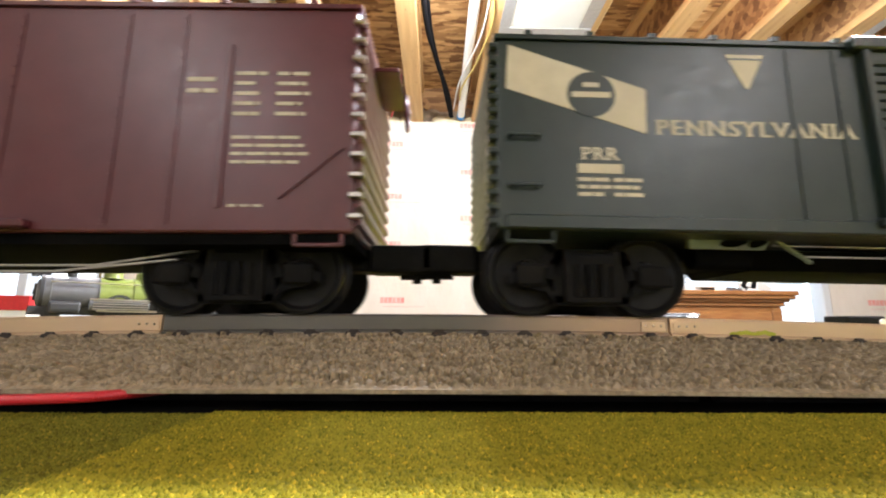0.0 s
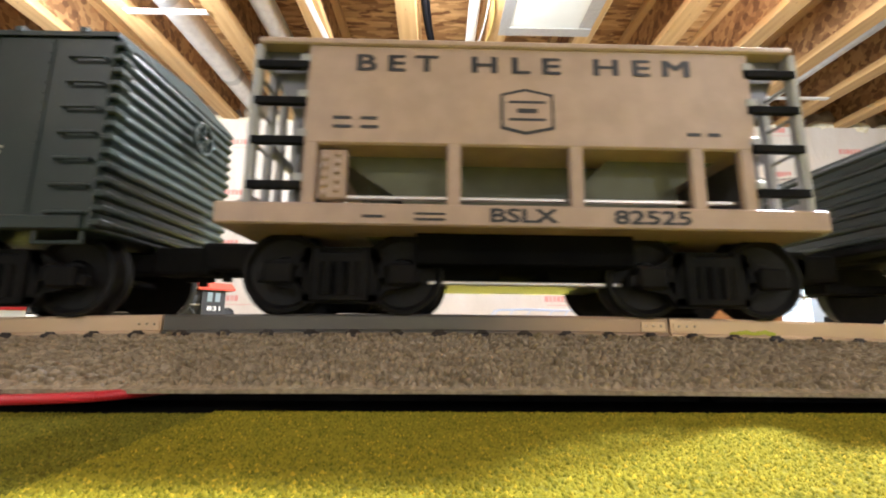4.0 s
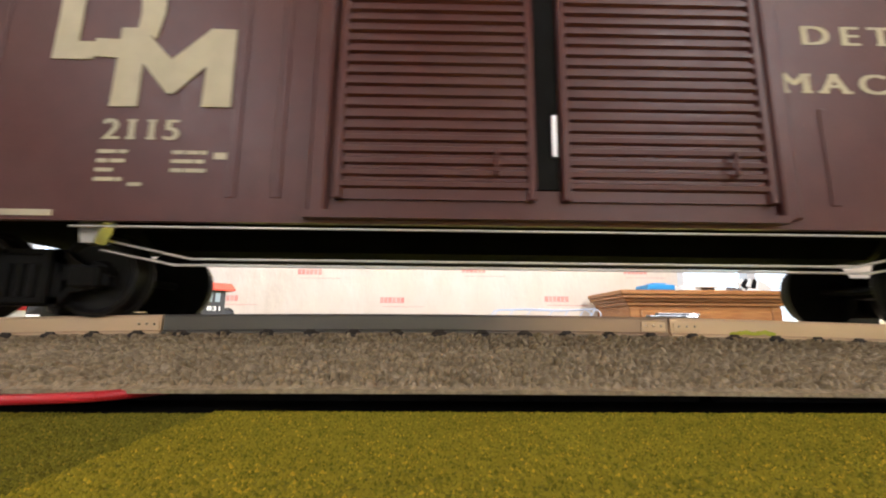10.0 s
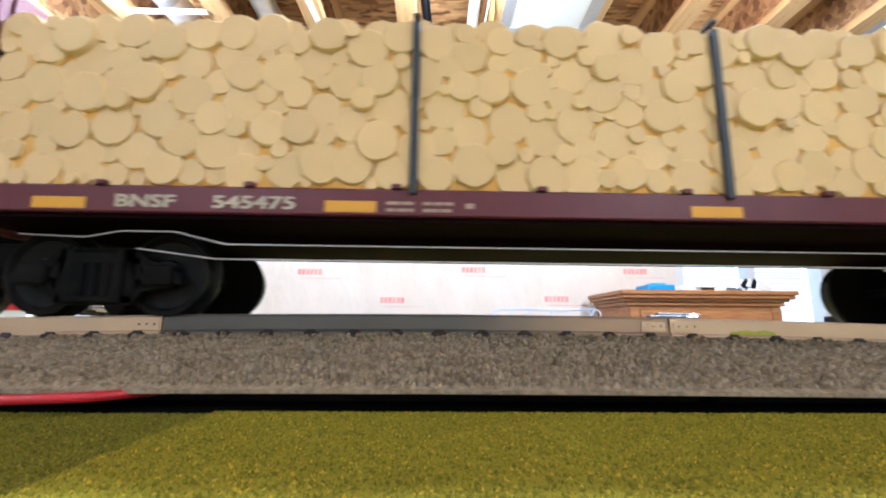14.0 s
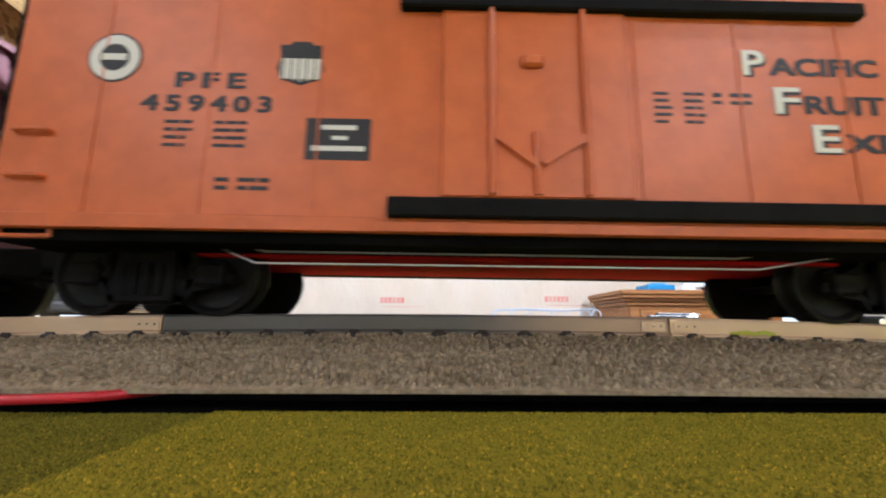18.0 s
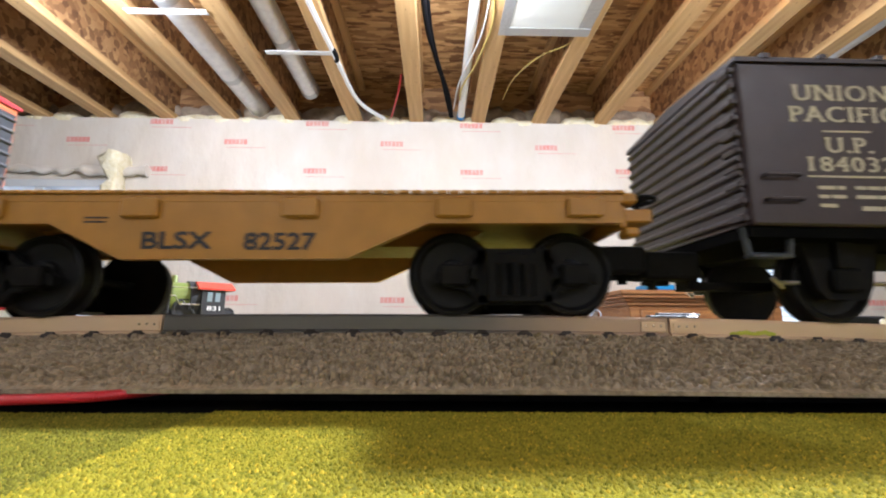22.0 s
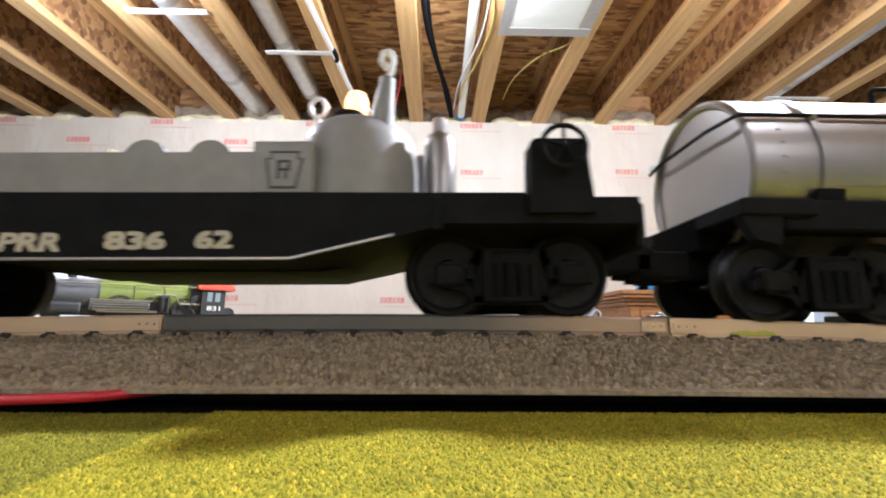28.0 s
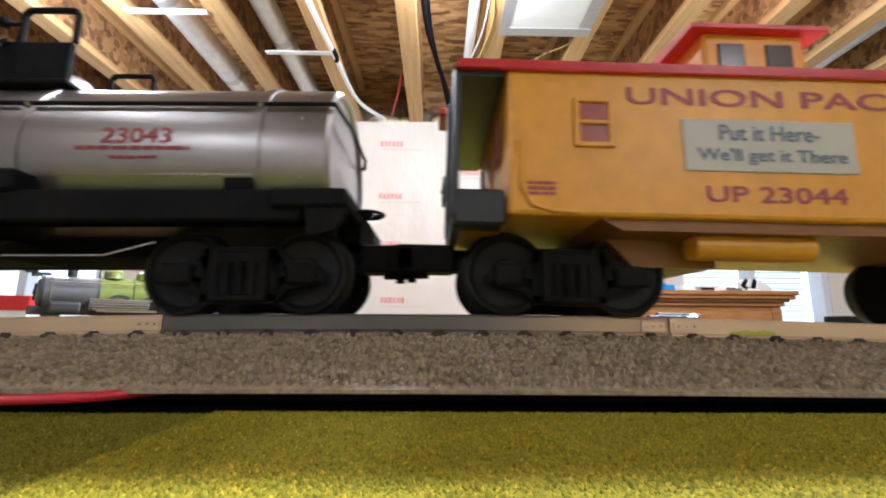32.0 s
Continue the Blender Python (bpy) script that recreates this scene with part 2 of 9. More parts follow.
M["gold"] = material("gold_ink", (0.25, 0.19, 0.062), 0.55, color2=(0.21, 0.155, 0.05), scale=220)
M["yellow"] = material("yellow_ink", (0.70, 0.36, 0.02), 0.5)
M["ink"] = material("black_ink", (0.015, 0.015, 0.018), 0.5)
M["redink"] = material("red_ink", (0.45, 0.02, 0.035), 0.5)
M["blueink"] = material("blue_ink", (0.02, 0.05, 0.22), 0.5)
M["log"] = material("log_resin", (0.70, 0.50, 0.245), 0.55, color2=(0.76, 0.57, 0.31), scale=60, bump=0.06, bump_scale=500, stain=(0.66, 0.40, 0.13), stain_scale=30, stain_amount=0.4, random=0.05)
M["strap"] = plastic("strap_blue_black", (0.02, 0.03, 0.05), 0.5)
M["poly"] = material("vapour_barrier", (0.59, 0.535, 0.455), 0.42, color2=(0.63, 0.585, 0.52), scale=7, bump=0.22, bump_scale=9, stain=(0.60, 0.51, 0.39), stain_scale=2.5, stain_amount=0.35, spec=0.4, stretch=(1, 1, 0.5))
M["wool"] = material("mineral_wool", (0.74, 0.66, 0.42), 0.95, color2=(0.82, 0.76, 0.58), scale=40, bump=0.8, bump_scale=60)
M["batt"] = material("dusty_batt", (0.34, 0.27, 0.20), 0.95, color2=(0.20, 0.15, 0.11), scale=16, bump=0.6, bump_scale=50, stain=(0.55, 0.47, 0.34), stain_scale=7, stain_amount=0.6)
M["osb"] = flake_board("osb_board", ((0.17, 0.072, 0.022), (0.46, 0.255, 0.090), (0.68, 0.43, 0.18)), 11.0, (0, 0, 1), 0.4)
M["web"] = flake_board("osb_web", ((0.15, 0.070, 0.028), (0.34, 0.180, 0.072), (0.48, 0.285, 0.120)), 7.0, (1, 0, 0), 0.4)
M["lumber"] = material("spruce_lumber", (0.56, 0.345, 0.135), 0.65, color2=(0.66, 0.43, 0.19), scale=9, detail=4, bump=0.12, bump_scale=60, stain=(0.36, 0.20, 0.075), stain_scale=4, stain_amount=0.45, stretch=(6, 0.35, 6), random=0.10)


def add_knots(m):
    """Dark round knots scattered along the boards."""
    n, l = m.node_tree.nodes, m.node_tree.links
    b = n["Principled BSDF"]
    src = b.inputs["Base Color"].links[0].from_socket
    tc = n.new("ShaderNodeTexCoord")
    mp = n.new("ShaderNodeMapping")
    mp.inputs["Scale"].default_value = (9, 5, 9)
    l.new(tc.outputs["Object"], mp.inputs["Vector"])
    vo = n.new("ShaderNodeTexVoronoi")
    l.new(mp.outputs["Vector"], vo.inputs["Vector"])
    mr = n.new("ShaderNodeMapRange")
    mr.inputs["From Min"].default_value, mr.inputs["From Max"].default_value = 0.06, 0.13
    mr.inputs["To Min"].default_value, mr.inputs["To Max"].default_value = 0.75, 0.0
    l.new(vo.outputs["Distance"], mr.inputs["Value"])
    mx = n.new("ShaderNodeMix")
    mx.data_type = "RGBA"
    l.new(mr.outputs["Result"], mx.inputs[0])
    l.new(src, mx.inputs[6])
    mx.inputs[7].default_value = (0.17, 0.075, 0.025, 1)
    l.new(mx.outputs[2], b.inputs["Base Color"])


add_knots(M["lumber"])
M["duct"] = material("galvanised_duct", (0.70, 0.70, 0.69), 0.42, 0.6, color2=(0.60, 0.60, 0.60), scale=30, rough_var=0.1)
M["pvc"] = material("white_pvc", (0.80, 0.80, 0.78), 0.35, color2=(0.76, 0.75, 0.73), scale=12)
M["foil"] = material("foil_tape", (0.45, 0.46, 0.46), 0.4, 0.7, bump=0.4, bump_scale=60)
M["concrete"] = material("concrete_floor", (0.30, 0.29, 0.27), 0.8, color2=(0.38, 0.37, 0.34), scale=5, bump=0.2, bump_scale=60, stain=(0.2, 0.19, 0.17), stain_scale=1.3)
M["drywall"] = material("white_wall", (0.75, 0.72, 0.67), 0.8, color2=(0.78, 0.76, 0.72), scale=3, bump=0.1, bump_scale=60)
M["oak"] = material("oak_stain", (0.36, 0.165, 0.05), 0.42, color2=(0.25, 0.10, 0.028), scale=9, detail=6, bump=0.12, bump_scale=60, stretch=(1.2, 4, 14))
M["ply"] = material("table_plywood", (0.40, 0.27, 0.14), 0.7, color2=(0.48, 0.34, 0.19), scale=9, stretch=(1, 6, 6))
M["glass_day"] = glow("daylight_glass", (0.86, 0.93, 1.0), 0.19)
M["frame_white"] = material("white_vinyl", (0.60, 0.62, 0.63), 0.4, color2=(0.56, 0.58, 0.60), scale=5)
M["blind"] = material("blind_slat", (0.54, 0.58, 0.56), 0.5, color2=(0.48, 0.52, 0.51), scale=6)
M["redwire"] = material("red_insulation", (0.62, 0.025, 0.035), 0.35, color2=(0.5, 0.02, 0.03), scale=60)
M["loco_green"] = plastic("loco_green_paint", (0.165, 0.20, 0.040), 0.38)
M["loco_grey"] = material("loco_graphite_paint", (0.135, 0.136, 0.145), 0.36, 0.2, color2=(0.110, 0.111, 0.120), scale=90, rough_var=0.06)
M["loco_black"] = plastic("loco_black_paint", (0.014, 0.014, 0.016), 0.6)
M["loco_red"] = plastic("loco_roof_red", (0.50, 0.05, 0.025), 0.45)
M["blue_box"] = plastic("blue_box_plastic", (0.02, 0.22, 0.52), 0.4)
M["paper"] = material("paper", (0.76, 0.76, 0.74), 0.7, color2=(0.7, 0.7, 0.68), scale=12)
M["mark"] = material("red_print", (0.62, 0.22, 0.19), 0.6, color2=(0.60, 0.36, 0.31), scale=24)
M["yellowwire"] = material("yellow_insulation", (0.55, 0.42, 0.12), 0.5, color2=(0.5, 0.38, 0.1), scale=30)
M["board"] = material("white_board", (0.82, 0.84, 0.82), 0.5, color2=(0.78, 0.80, 0.78), scale=6, bump=0.1, bump_scale=40)
M["hopin"] = plastic("hopper_olive", (0.085, 0.088, 0.050), 0.55)
M["hopend"] = plastic("pale_grey_paint", (0.30, 0.30, 0.30), 0.42)
M["logdark"] = material("log_back", (0.74, 0.40, 0.075), 0.7, color2=(0.70, 0.44, 0.13), scale=90)
# Darker mustard, used only beneath the flat car and the caboose.
M["blsdark"] = plastic("dark_mustard_underside", (0.20, 0.075, 0.012), 0.5)
M["white_pl"] = plastic("white_plastic", (0.70, 0.69, 0.68), 0.4, dust_amount=0.05)
M["cardboard"] = material("cardboard", (0.36, 0.24, 0.16), 0.8, color2=(0.42, 0.29, 0.2), scale=60)
M["glassdark"] = material("dark_pane", (0.03, 0.03, 0.035), 0.15)
M["cabpane"] = material("red_brown_pane", (0.26, 0.05, 0.03), 0.3, color2=(0.3, 0.07, 0.04), scale=50)
M["greyboard"] = material("grey_board", (0.39, 0.37, 0.35), 0.5, color2=(0.42, 0.40, 0.38), scale=40)
M["palegreen"] = plastic("pale_grey_green_plastic", (0.20, 0.235, 0.19), 0.5)
M["dullred"] = material("dull_red_ink", (0.27, 0.045, 0.05), 0.5)
M["bluegrey"] = material("blue_grey_ink", (0.10, 0.13, 0.20), 0.5)
M["cabdark"] = plastic("dark_green_grey_paint", (0.010, 0.013, 0.015), 0.42)
M["cabglass"] = material("pale_pane", (0.22, 0.27, 0.29), 0.2)
M["wireblue"] = material("pale_blue_wire", (0.45, 0.52, 0.66), 0.4)
M["moss"] = material("moss_flock", (0.42, 0.46, 0.04), 0.9, color2=(0.5, 0.5, 0.08), scale=400)
M["amber"] = glow("amber_lamp", (1.0, 0.36, 0.09), 1.3)
M["lamp_panel"] = glow("lamp_diffuser", (1.0, 0.97, 0.92), 6.0)


# ---- mesh helpers ----
def box(bm, x0, x1, y0, y1, z0, z1, bevel=0.0, seg=1):
    r = bmesh.ops.create_cube(bm, size=1.0, matrix=Matrix.Translation(((x0 + x1) / 2, (y0 + y1) / 2, (z0 + z1) / 2)) @ Matrix.Diagonal((abs(x1 - x0), abs(y1 - y0), abs(z1 - z0), 1)))
    if bevel:
        es = {e for v in r["verts"] for e in v.link_edges}
        bmesh.ops.bevel(bm, geom=list(es), offset=bevel, segments=seg, affect="EDGES", profile=0.5, clamp_overlap=True)
    return bm


def rod(bm, p, q, r, seg=10, r2=None, caps=True):
    p, q = Vector(p), Vector(q)
    d = q - p
    m = Matrix.Translation((p + q) / 2) @ d.to_track_quat("Z", "Y").to_matrix().to_4x4()
    bmesh.ops.create_cone(bm, cap_ends=caps, segments=seg, radius1=r, radius2=r if r2 is None else r2, depth=d.length, matrix=m)
    return bm


def path_tube(bm, pts, r, seg=8):
    for a, b in zip(pts, pts[1:]):
        rod(bm, a, b, r, seg)
    for a in pts[1:-1]:
        bmesh.ops.create_icosphere(bm, subdivisions=1, radius=r, matrix=Matrix.Translation(a))
    return bm


def prism(bm, pts, y0, y1):
    """An outline in x, z pushed from y0 to y1."""
    a = [bm.verts.new((x, y0, z)) for x, z in pts]
    b = [bm.verts.new((x, y1, z)) for x, z in pts]
    n = len(pts)
    bm.faces.new(a)
    bm.faces.new(list(reversed(b)))
    for i in range(n):
        j = (i + 1) % n
        bm.faces.new((a[j], a[i], b[i], b[j]))
    bmesh.ops.recalc_face_normals(bm, faces=bm.faces)
    return bm


def prism_x(bm, pts, x0, x1):
    """An outline in y, z pushed from x0 to x1."""
    a = [bm.verts.new((x0, y, z)) for y, z in pts]
    b = [bm.verts.new((x1, y, z)) for y, z in pts]
    n = len(pts)
    bm.faces.new(a)
    bm.faces.new(list(reversed(b)))
    for i in range(n):
        j = (i + 1) % n
        bm.faces.new((a[j], a[i], b[i], b[j]))
    bmesh.ops.recalc_face_normals(bm, faces=bm.faces)
    return bm


def lathe(bm, profile, origin=(0, 0, 0), axis="y", seg=28):
    """A profile of (radius, along) pairs turned round an axis through origin."""
    rings = []
    o = Vector(origin)
    for r, a in profile:
        ring = []
        for i in range(seg):
            t = 2 * math.pi * i / seg
            c, s_ = r * math.cos(t), r * math.sin(t)
            v = {"y": (c, a, s_), "x": (a, c, s_), "z": (c, s_, a)}[axis]
            ring.append(bm.verts.new(o + Vector(v)))
        rings.append(ring)
    for p, q in zip(rings, rings[1:]):
        for i in range(seg):
            j = (i + 1) % seg
            bm.faces.new((p[i], p[j], q[j], q[i]))
    bm.faces.new(list(reversed(rings[0])))
    bm.faces.new(rings[-1])
    bmesh.ops.recalc_face_normals(bm, faces=bm.faces)
    return bm


def to_mesh(name, bm, mat, smooth=None):
    me = bpy.data.meshes.new(name)
    bm.to_mesh(me)
    bm.free()
    me.materials.append(mat)
    if smooth:
        for p in me.polygons:
            p.use_smooth = True
        me.set_sharp_from_angle(angle=radians(smooth))
    return me


def part(name, bm, mat, parent, label="", smooth=None):
    ob = new(name, to_mesh(name, bm, mat, smooth))
    ob.parent = parent
    return tagged(ob, label)


def solid(name, bm, mat, label="", category="", group="", kind="", smooth=None):
    return tagged(new(name, to_mesh(name, bm, mat, smooth)), label, category, group, kind)


def thing(name, at, label, category, group="", rz=0):
    ob = new(name)
    ob.matrix_world = pose(*at, 0, 0, rz)
    return tagged(ob, label, category, group)


def B():
    return bmesh.new()


def lettering(name, body, x0, x1, z0, z1, y, mat, parent, bold=0.0, depth=0.00012, slant=0.0, spacing=1.0, serif=0.0):
    """Letters in the built-in font, fitted to a rectangle that faces -y; struck several times for weight, with slab serifs where asked."""
    cu = bpy.data.curves.new(name, "FONT")
    cu.body, cu.size, cu.align_x, cu.resolution_u, cu.shear = body, 1.0, "LEFT", 3, slant
    cu.space_character = spacing * (1.14 if serif else 1.0)
    tmp = bpy.data.objects.new(name, cu)
    scene.collection.objects.link(tmp)
    src = bpy.data.meshes.new_from_object(tmp.evaluated_get(bpy.context.evaluated_depsgraph_get()))
    bpy.data.objects.remove(tmp)
    co = np.empty(len(src.vertices) * 3)
    src.vertices.foreach_get("co", co)
    co = co.reshape(-1, 3)
    lo, hi = co.min(0), co.max(0)
    verts, faces = [], []

    def strike(dx, dy, layer):
        k = len(verts)
        verts.extend((x + dx, layer, v + dy) for x, v, _ in co)
        faces.extend(tuple(k + i for i in p.vertices) for p in src.polygons)

    shifts = ((-1, 0), (0, 0), (1, 0)) if serif else ((-1, -0.7), (1, -0.7), (-1, 0.7), (1, 0.7))
    for n, (dx, dy) in enumerate(shifts if bold else ((0, 0),)):
        strike(dx * bold, dy * bold, n)
    if serif:
        uses = {}
        for p in src.polygons:
            for k in p.edge_keys:
                uses[k] = uses.get(k, 0) + 1
        for (i, j), n in uses.items():
            a, b = co[i], co[j]
            wide = abs(a[0] - b[0])
            if n == 1 and abs(a[1] - b[1]) < 0.012 and 0.03 < wide < 0.22:
                low = abs(a[1] - lo[1]) < 0.03
                if low or abs(a[1] - hi[1]) < 0.03:
                    xa, xb = min(a[0], b[0]) - bold - serif, max(a[0], b[0]) + bold + serif
                    za, zb = (a[1], a[1] + 0.085) if low else (a[1] - 0.085, a[1])
                    k = len(verts)
                    verts.extend(((xa, 4, za), (xb, 4, za), (xb, 4, zb), (xa, 4, zb)))
                    faces.append((k, k + 1, k + 2, k + 3))
    bpy.data.meshes.remove(src)
    v = np.array(verts)
    lo, hi = v.min(0), v.max(0)
    v[:, 0] = x0 + (v[:, 0] - lo[0]) / (hi[0] - lo[0]) * (x1 - x0)
    v[:, 2] = z0 + (v[:, 2] - lo[2]) / (hi[2] - lo[2]) * (z1 - z0)
    v[:, 1] = y - depth - v[:, 1] * 0.000012
    me = bpy.data.meshes.new(name)
    me.from_pydata(v.tolist(), [], faces)
    me.materials.append(mat)
    ob = new(name, me)
    ob.parent = parent
    if len(body) > 1:
        ob["kind"] = "stuff"
    return ob


def bars(name, rects, y, mat, parent, depth=0.00012, label=""):
    bm = B()
    for x0, x1, z0, z1 in rects:
        box(bm, x0, x1, y - depth, y + 0.00005, z0, z1)
    ob = part(name, bm, mat, parent, label)
    if len(rects) > 1:
        ob["kind"] = "stuff"
    return ob


def bar_block(name, x0, x1, z0, z1, rows, y, mat, parent, cols=1, gap=0.25, ragged=0.0, seed=1, fill=0.55):
    """Small writing that cannot be read: rows of plain bars."""
    rnd = random.Random(seed)
    rects = []
    h = (z1 - z0) / rows
    w = (x1 - x0) / cols
    for r in range(rows):
        for c in range(cols):
            xa = x0 + c * w
            xb = xa + w * (1 - gap if cols > 1 else 1) * (1 - rnd.uniform(0, ragged))
            zt = z1 - r * h
            # each line breaks into a few words of short strokes
            while xa < xb - h * 0.3:
                xe = min(xb, xa + h * rnd.uniform(1.1, 2.6))
                rects.append((xa, xe, zt - h * fill, zt))
                xa = xe + h * rnd.uniform(0.16, 0.30)
    ob = bars(name, rects, y, mat, parent)
    ob["kind"] = "stuff"
    return ob



# ---- the room ----
def wall_with_openings(name, y0, y1, x0, x1, z0, z1, holes, mat, label):
    """A wall along x with rectangular openings (x0, x1, z0, z1)."""
    bm = B()
    xs = sorted({x0, x1, *[h[0] for h in holes], *[h[1] for h in holes]})
    for a, b in zip(xs, xs[1:]):
        cuts = sorted((h[2], h[3]) for h in holes if h[0] <= a and h[1] >= b)
        z = z0
        for c, d in cuts:
            if c > z:
                box(bm, a, b, y0, y1, z, c)
            z = d
        if z < z1:
            box(bm, a, b, y0, y1, z, z1)
    return solid(name, bm, mat, label, "wall", kind="structure")


WIN_L = (-3.45, -2.03, -0.55, 0.905)
WIN_R = (1.50, 2.455, -1.02, 0.935)
wall_n = wall_with_openings("wall_north", WALL_Y, WALL_Y + 0.14, -ROOM_X, ROOM_X, FLOOR_Z, JOIST_Z, [WIN_L, WIN_R], M["poly"],
                            "stud wall covered in crinkled white plastic vapour barrier")
for nm, b_ in (("wall_south", (-ROOM_X, ROOM_X, BACK_Y - 0.12, BACK_Y)), ("wall_west", (-ROOM_X - 0.12, -ROOM_X, BACK_Y, WALL_Y + 0.14)),
               ("wall_east", (ROOM_X, ROOM_X + 0.12, BACK_Y, WALL_Y + 0.14))):
    bm = B()
    box(bm, *b_, FLOOR_Z, JOIST_Z + 0.34)
    solid(nm, bm, M["drywall"], "plain off-white basement wall", "wall", kind="structure")
bm = B()
box(bm, -ROOM_X, ROOM_X, BACK_Y, WALL_Y + 0.14, FLOOR_Z - 0.1, FLOOR_Z)
solid("floor", bm, M["concrete"], "bare grey concrete basement floor", "floor", kind="structure")
bm = B()
box(bm, -ROOM_X, ROOM_X, BACK_Y, WALL_Y + 0.14, JOIST_Z + 0.3015, JOIST_Z + 0.325)
solid("ceiling", bm, M["osb"], "underside of an OSB subfloor between open joists", "ceiling", kind="structure")
bm = B()
box(bm, -ROOM_X, ROOM_X, WALL_Y + 0.10, WALL_Y + 0.14, JOIST_Z, JOIST_Z + 0.302)
solid("rim_board", bm, M["web"], "dark OSB rim board above the wall", "rim board", kind="structure")

# printed red marks on the barrier, as plain bars
rnd = random.Random(4)
MARKS = [(x0 + 1.008 * i, z) for x0, z in ((-2.80, 1.300), (-2.31, 1.165), (-1.79, 0.990), (-2.31, 0.826), (-2.80, 0.670), (-2.31, 0.505), (-2.79, 0.340), (-2.28, 0.165))
         for i in range(6)]
bm = B()
for x, z in MARKS:
    inside = any(w[0] - 0.1 < x < w[1] + 0.1 and z < w[3] + 0.05 for w in (WIN_L, WIN_R))
    if inside:
        continue
    z += rnd.uniform(-0.012, 0.012)
    if z > 1.27:
        z = 1.305
    for i in range(6):
        box(bm, x - 0.075 + i * 0.025, x - 0.055 + i * 0.025, WALL_Y - 0.0016, WALL_Y + 0.001, z - 0.017, z + 0.017)
    for k in range(3):
        box(bm, x - 0.078, x + 0.072, WALL_Y - 0.0018, WALL_Y + 0.001, z - 0.015 + 0.013 * k, z - 0.0125 + 0.013 * k)
    box(bm, x - 0.06, x + 0.19, WALL_Y - 0.0016, WALL_Y + 0.001, z - 0.040, z - 0.0375)
part("printed_mark", bm, M["mark"], wall_n, "faint red printed bars repeated over the sheet")["kind"] = "stuff"

# tufts of insulation bulging over the top plate
bm = B()
for i in range(21):
    x = -4.15 + 0.405 * i
    for k in range(5):
        bmesh.ops.create_icosphere(bm, subdivisions=2, radius=1.0, matrix=Matrix.Translation((x + 0.2 + rnd.uniform(-0.14, 0.14), WALL_Y + 0.045, JOIST_Z + rnd.uniform(-0.005, 0.022)))
                                   @ Matrix.Diagonal((rnd.uniform(0.05, 0.11), 0.05, rnd.uniform(0.022, 0.052), 1)))
for v in bm.verts:
    v.co += noise.noise_vector(v.co * 14) * 0.014 + noise.noise_vector(v.co * 45) * 0.005
solid("insulation", bm, M["wool"], "cream insulation tufts bulging over the wall top", "insulation", kind="stuff", smooth=60)

# dusty batts stuffed against the rim board at the bay ends
bm = B()
for i in range(21):
    x = -4.15 + 0.405 * i
    for k in range(4):
        bmesh.ops.create_icosphere(bm, subdivisions=3, radius=1.0, matrix=Matrix.Translation((x + 0.08 + 0.085 * k + rnd.uniform(-0.02, 0.02), WALL_Y + 0.085, JOIST_Z + rnd.uniform(0.05, 0.085)))
                                   @ Matrix.Diagonal((rnd.uniform(0.07, 0.10), 0.045, rnd.uniform(0.06, 0.09), 1)))
for v in bm.verts:
    v.co += noise.noise_vector(v.co * 11) * 0.025 + noise.noise_vector(v.co * 38) * 0.008
solid("rim_insulation", bm, M["batt"], "dusty grey-brown insulation batts at the bay ends", "insulation", kind="stuff", smooth=70)

# I-joists, sixteen inches apart
def make_joist():
    j = thing("ceiling_joist", (0, 0, JOIST_Z), "engineered wooden I-joist with pale flanges and a dark OSB web", "joist", "ceiling joists")
    bm = B()
    box(bm, -0.044, 0.044, BACK_Y, WALL_Y + 0.09, 0, 0.038, 0.003)
    part("bottom_flange", bm, M["lumber"], j, "pale spruce flange")
    bm = B()
    box(bm, -0.006, 0.006, BACK_Y, WALL_Y + 0.09, 0.037, 0.265)
    part("web", bm, M["web"], j, "dark OSB web")
    bm = B()
    box(bm, -0.044, 0.044, BACK_Y, WALL_Y + 0.09, 0.264, 0.3005, 0.003)
    part("top_flange", bm, M["lumber"], j)
    return j


j0 = make_joist()
j0.matrix_world = pose(-0.139 - 0.405 * 9, 0, JOIST_Z)
for i in range(1, 20):
    copy_thing(j0, pose(-0.139 + 0.405 * (i - 9), 0, JOIST_Z))

# ducts, straps, pipes and cables in the joist bays
def duct(x, z, y0, y1, r, bends=()):
    d = thing("round_duct", (x, y0, z), "round white-galvanised metal duct hung between joists", "duct", "ducts")
    bm = B()
    rod(bm, (0, 0, 0), (0, y1 - y0, 0), r, 24)
    part("pipe", bm, M["duct"], d, smooth=40)
    for yy in bends:
        bm = B()
        rod(bm, (0, yy - y0 - 0.02, 0), (0, yy - y0 + 0.02, 0), r * 1.03, 24)
        part("joint_band", bm, M["foil"], d, "silver joint band", smooth=40)
    return d


duct(-1.19, 1.43, BACK_Y, 2.70, 0.062, (1.66, 2.28))
d = duct(-0.785, 1.43, BACK_Y, 2.42, 0.052, (1.95,))
bm = B()
lathe(bm, [(0.052, 0), (0.056, 0.01), (0.056, 0.035), (0.04, 0.05)], (0, 2.42 - BACK_Y, 0), "y", 24)
part("end_cap", bm, M["foil"], d, smooth=40)
duct(2.045, 1.43, BACK_Y, 2.66, 0.047, (2.27,))
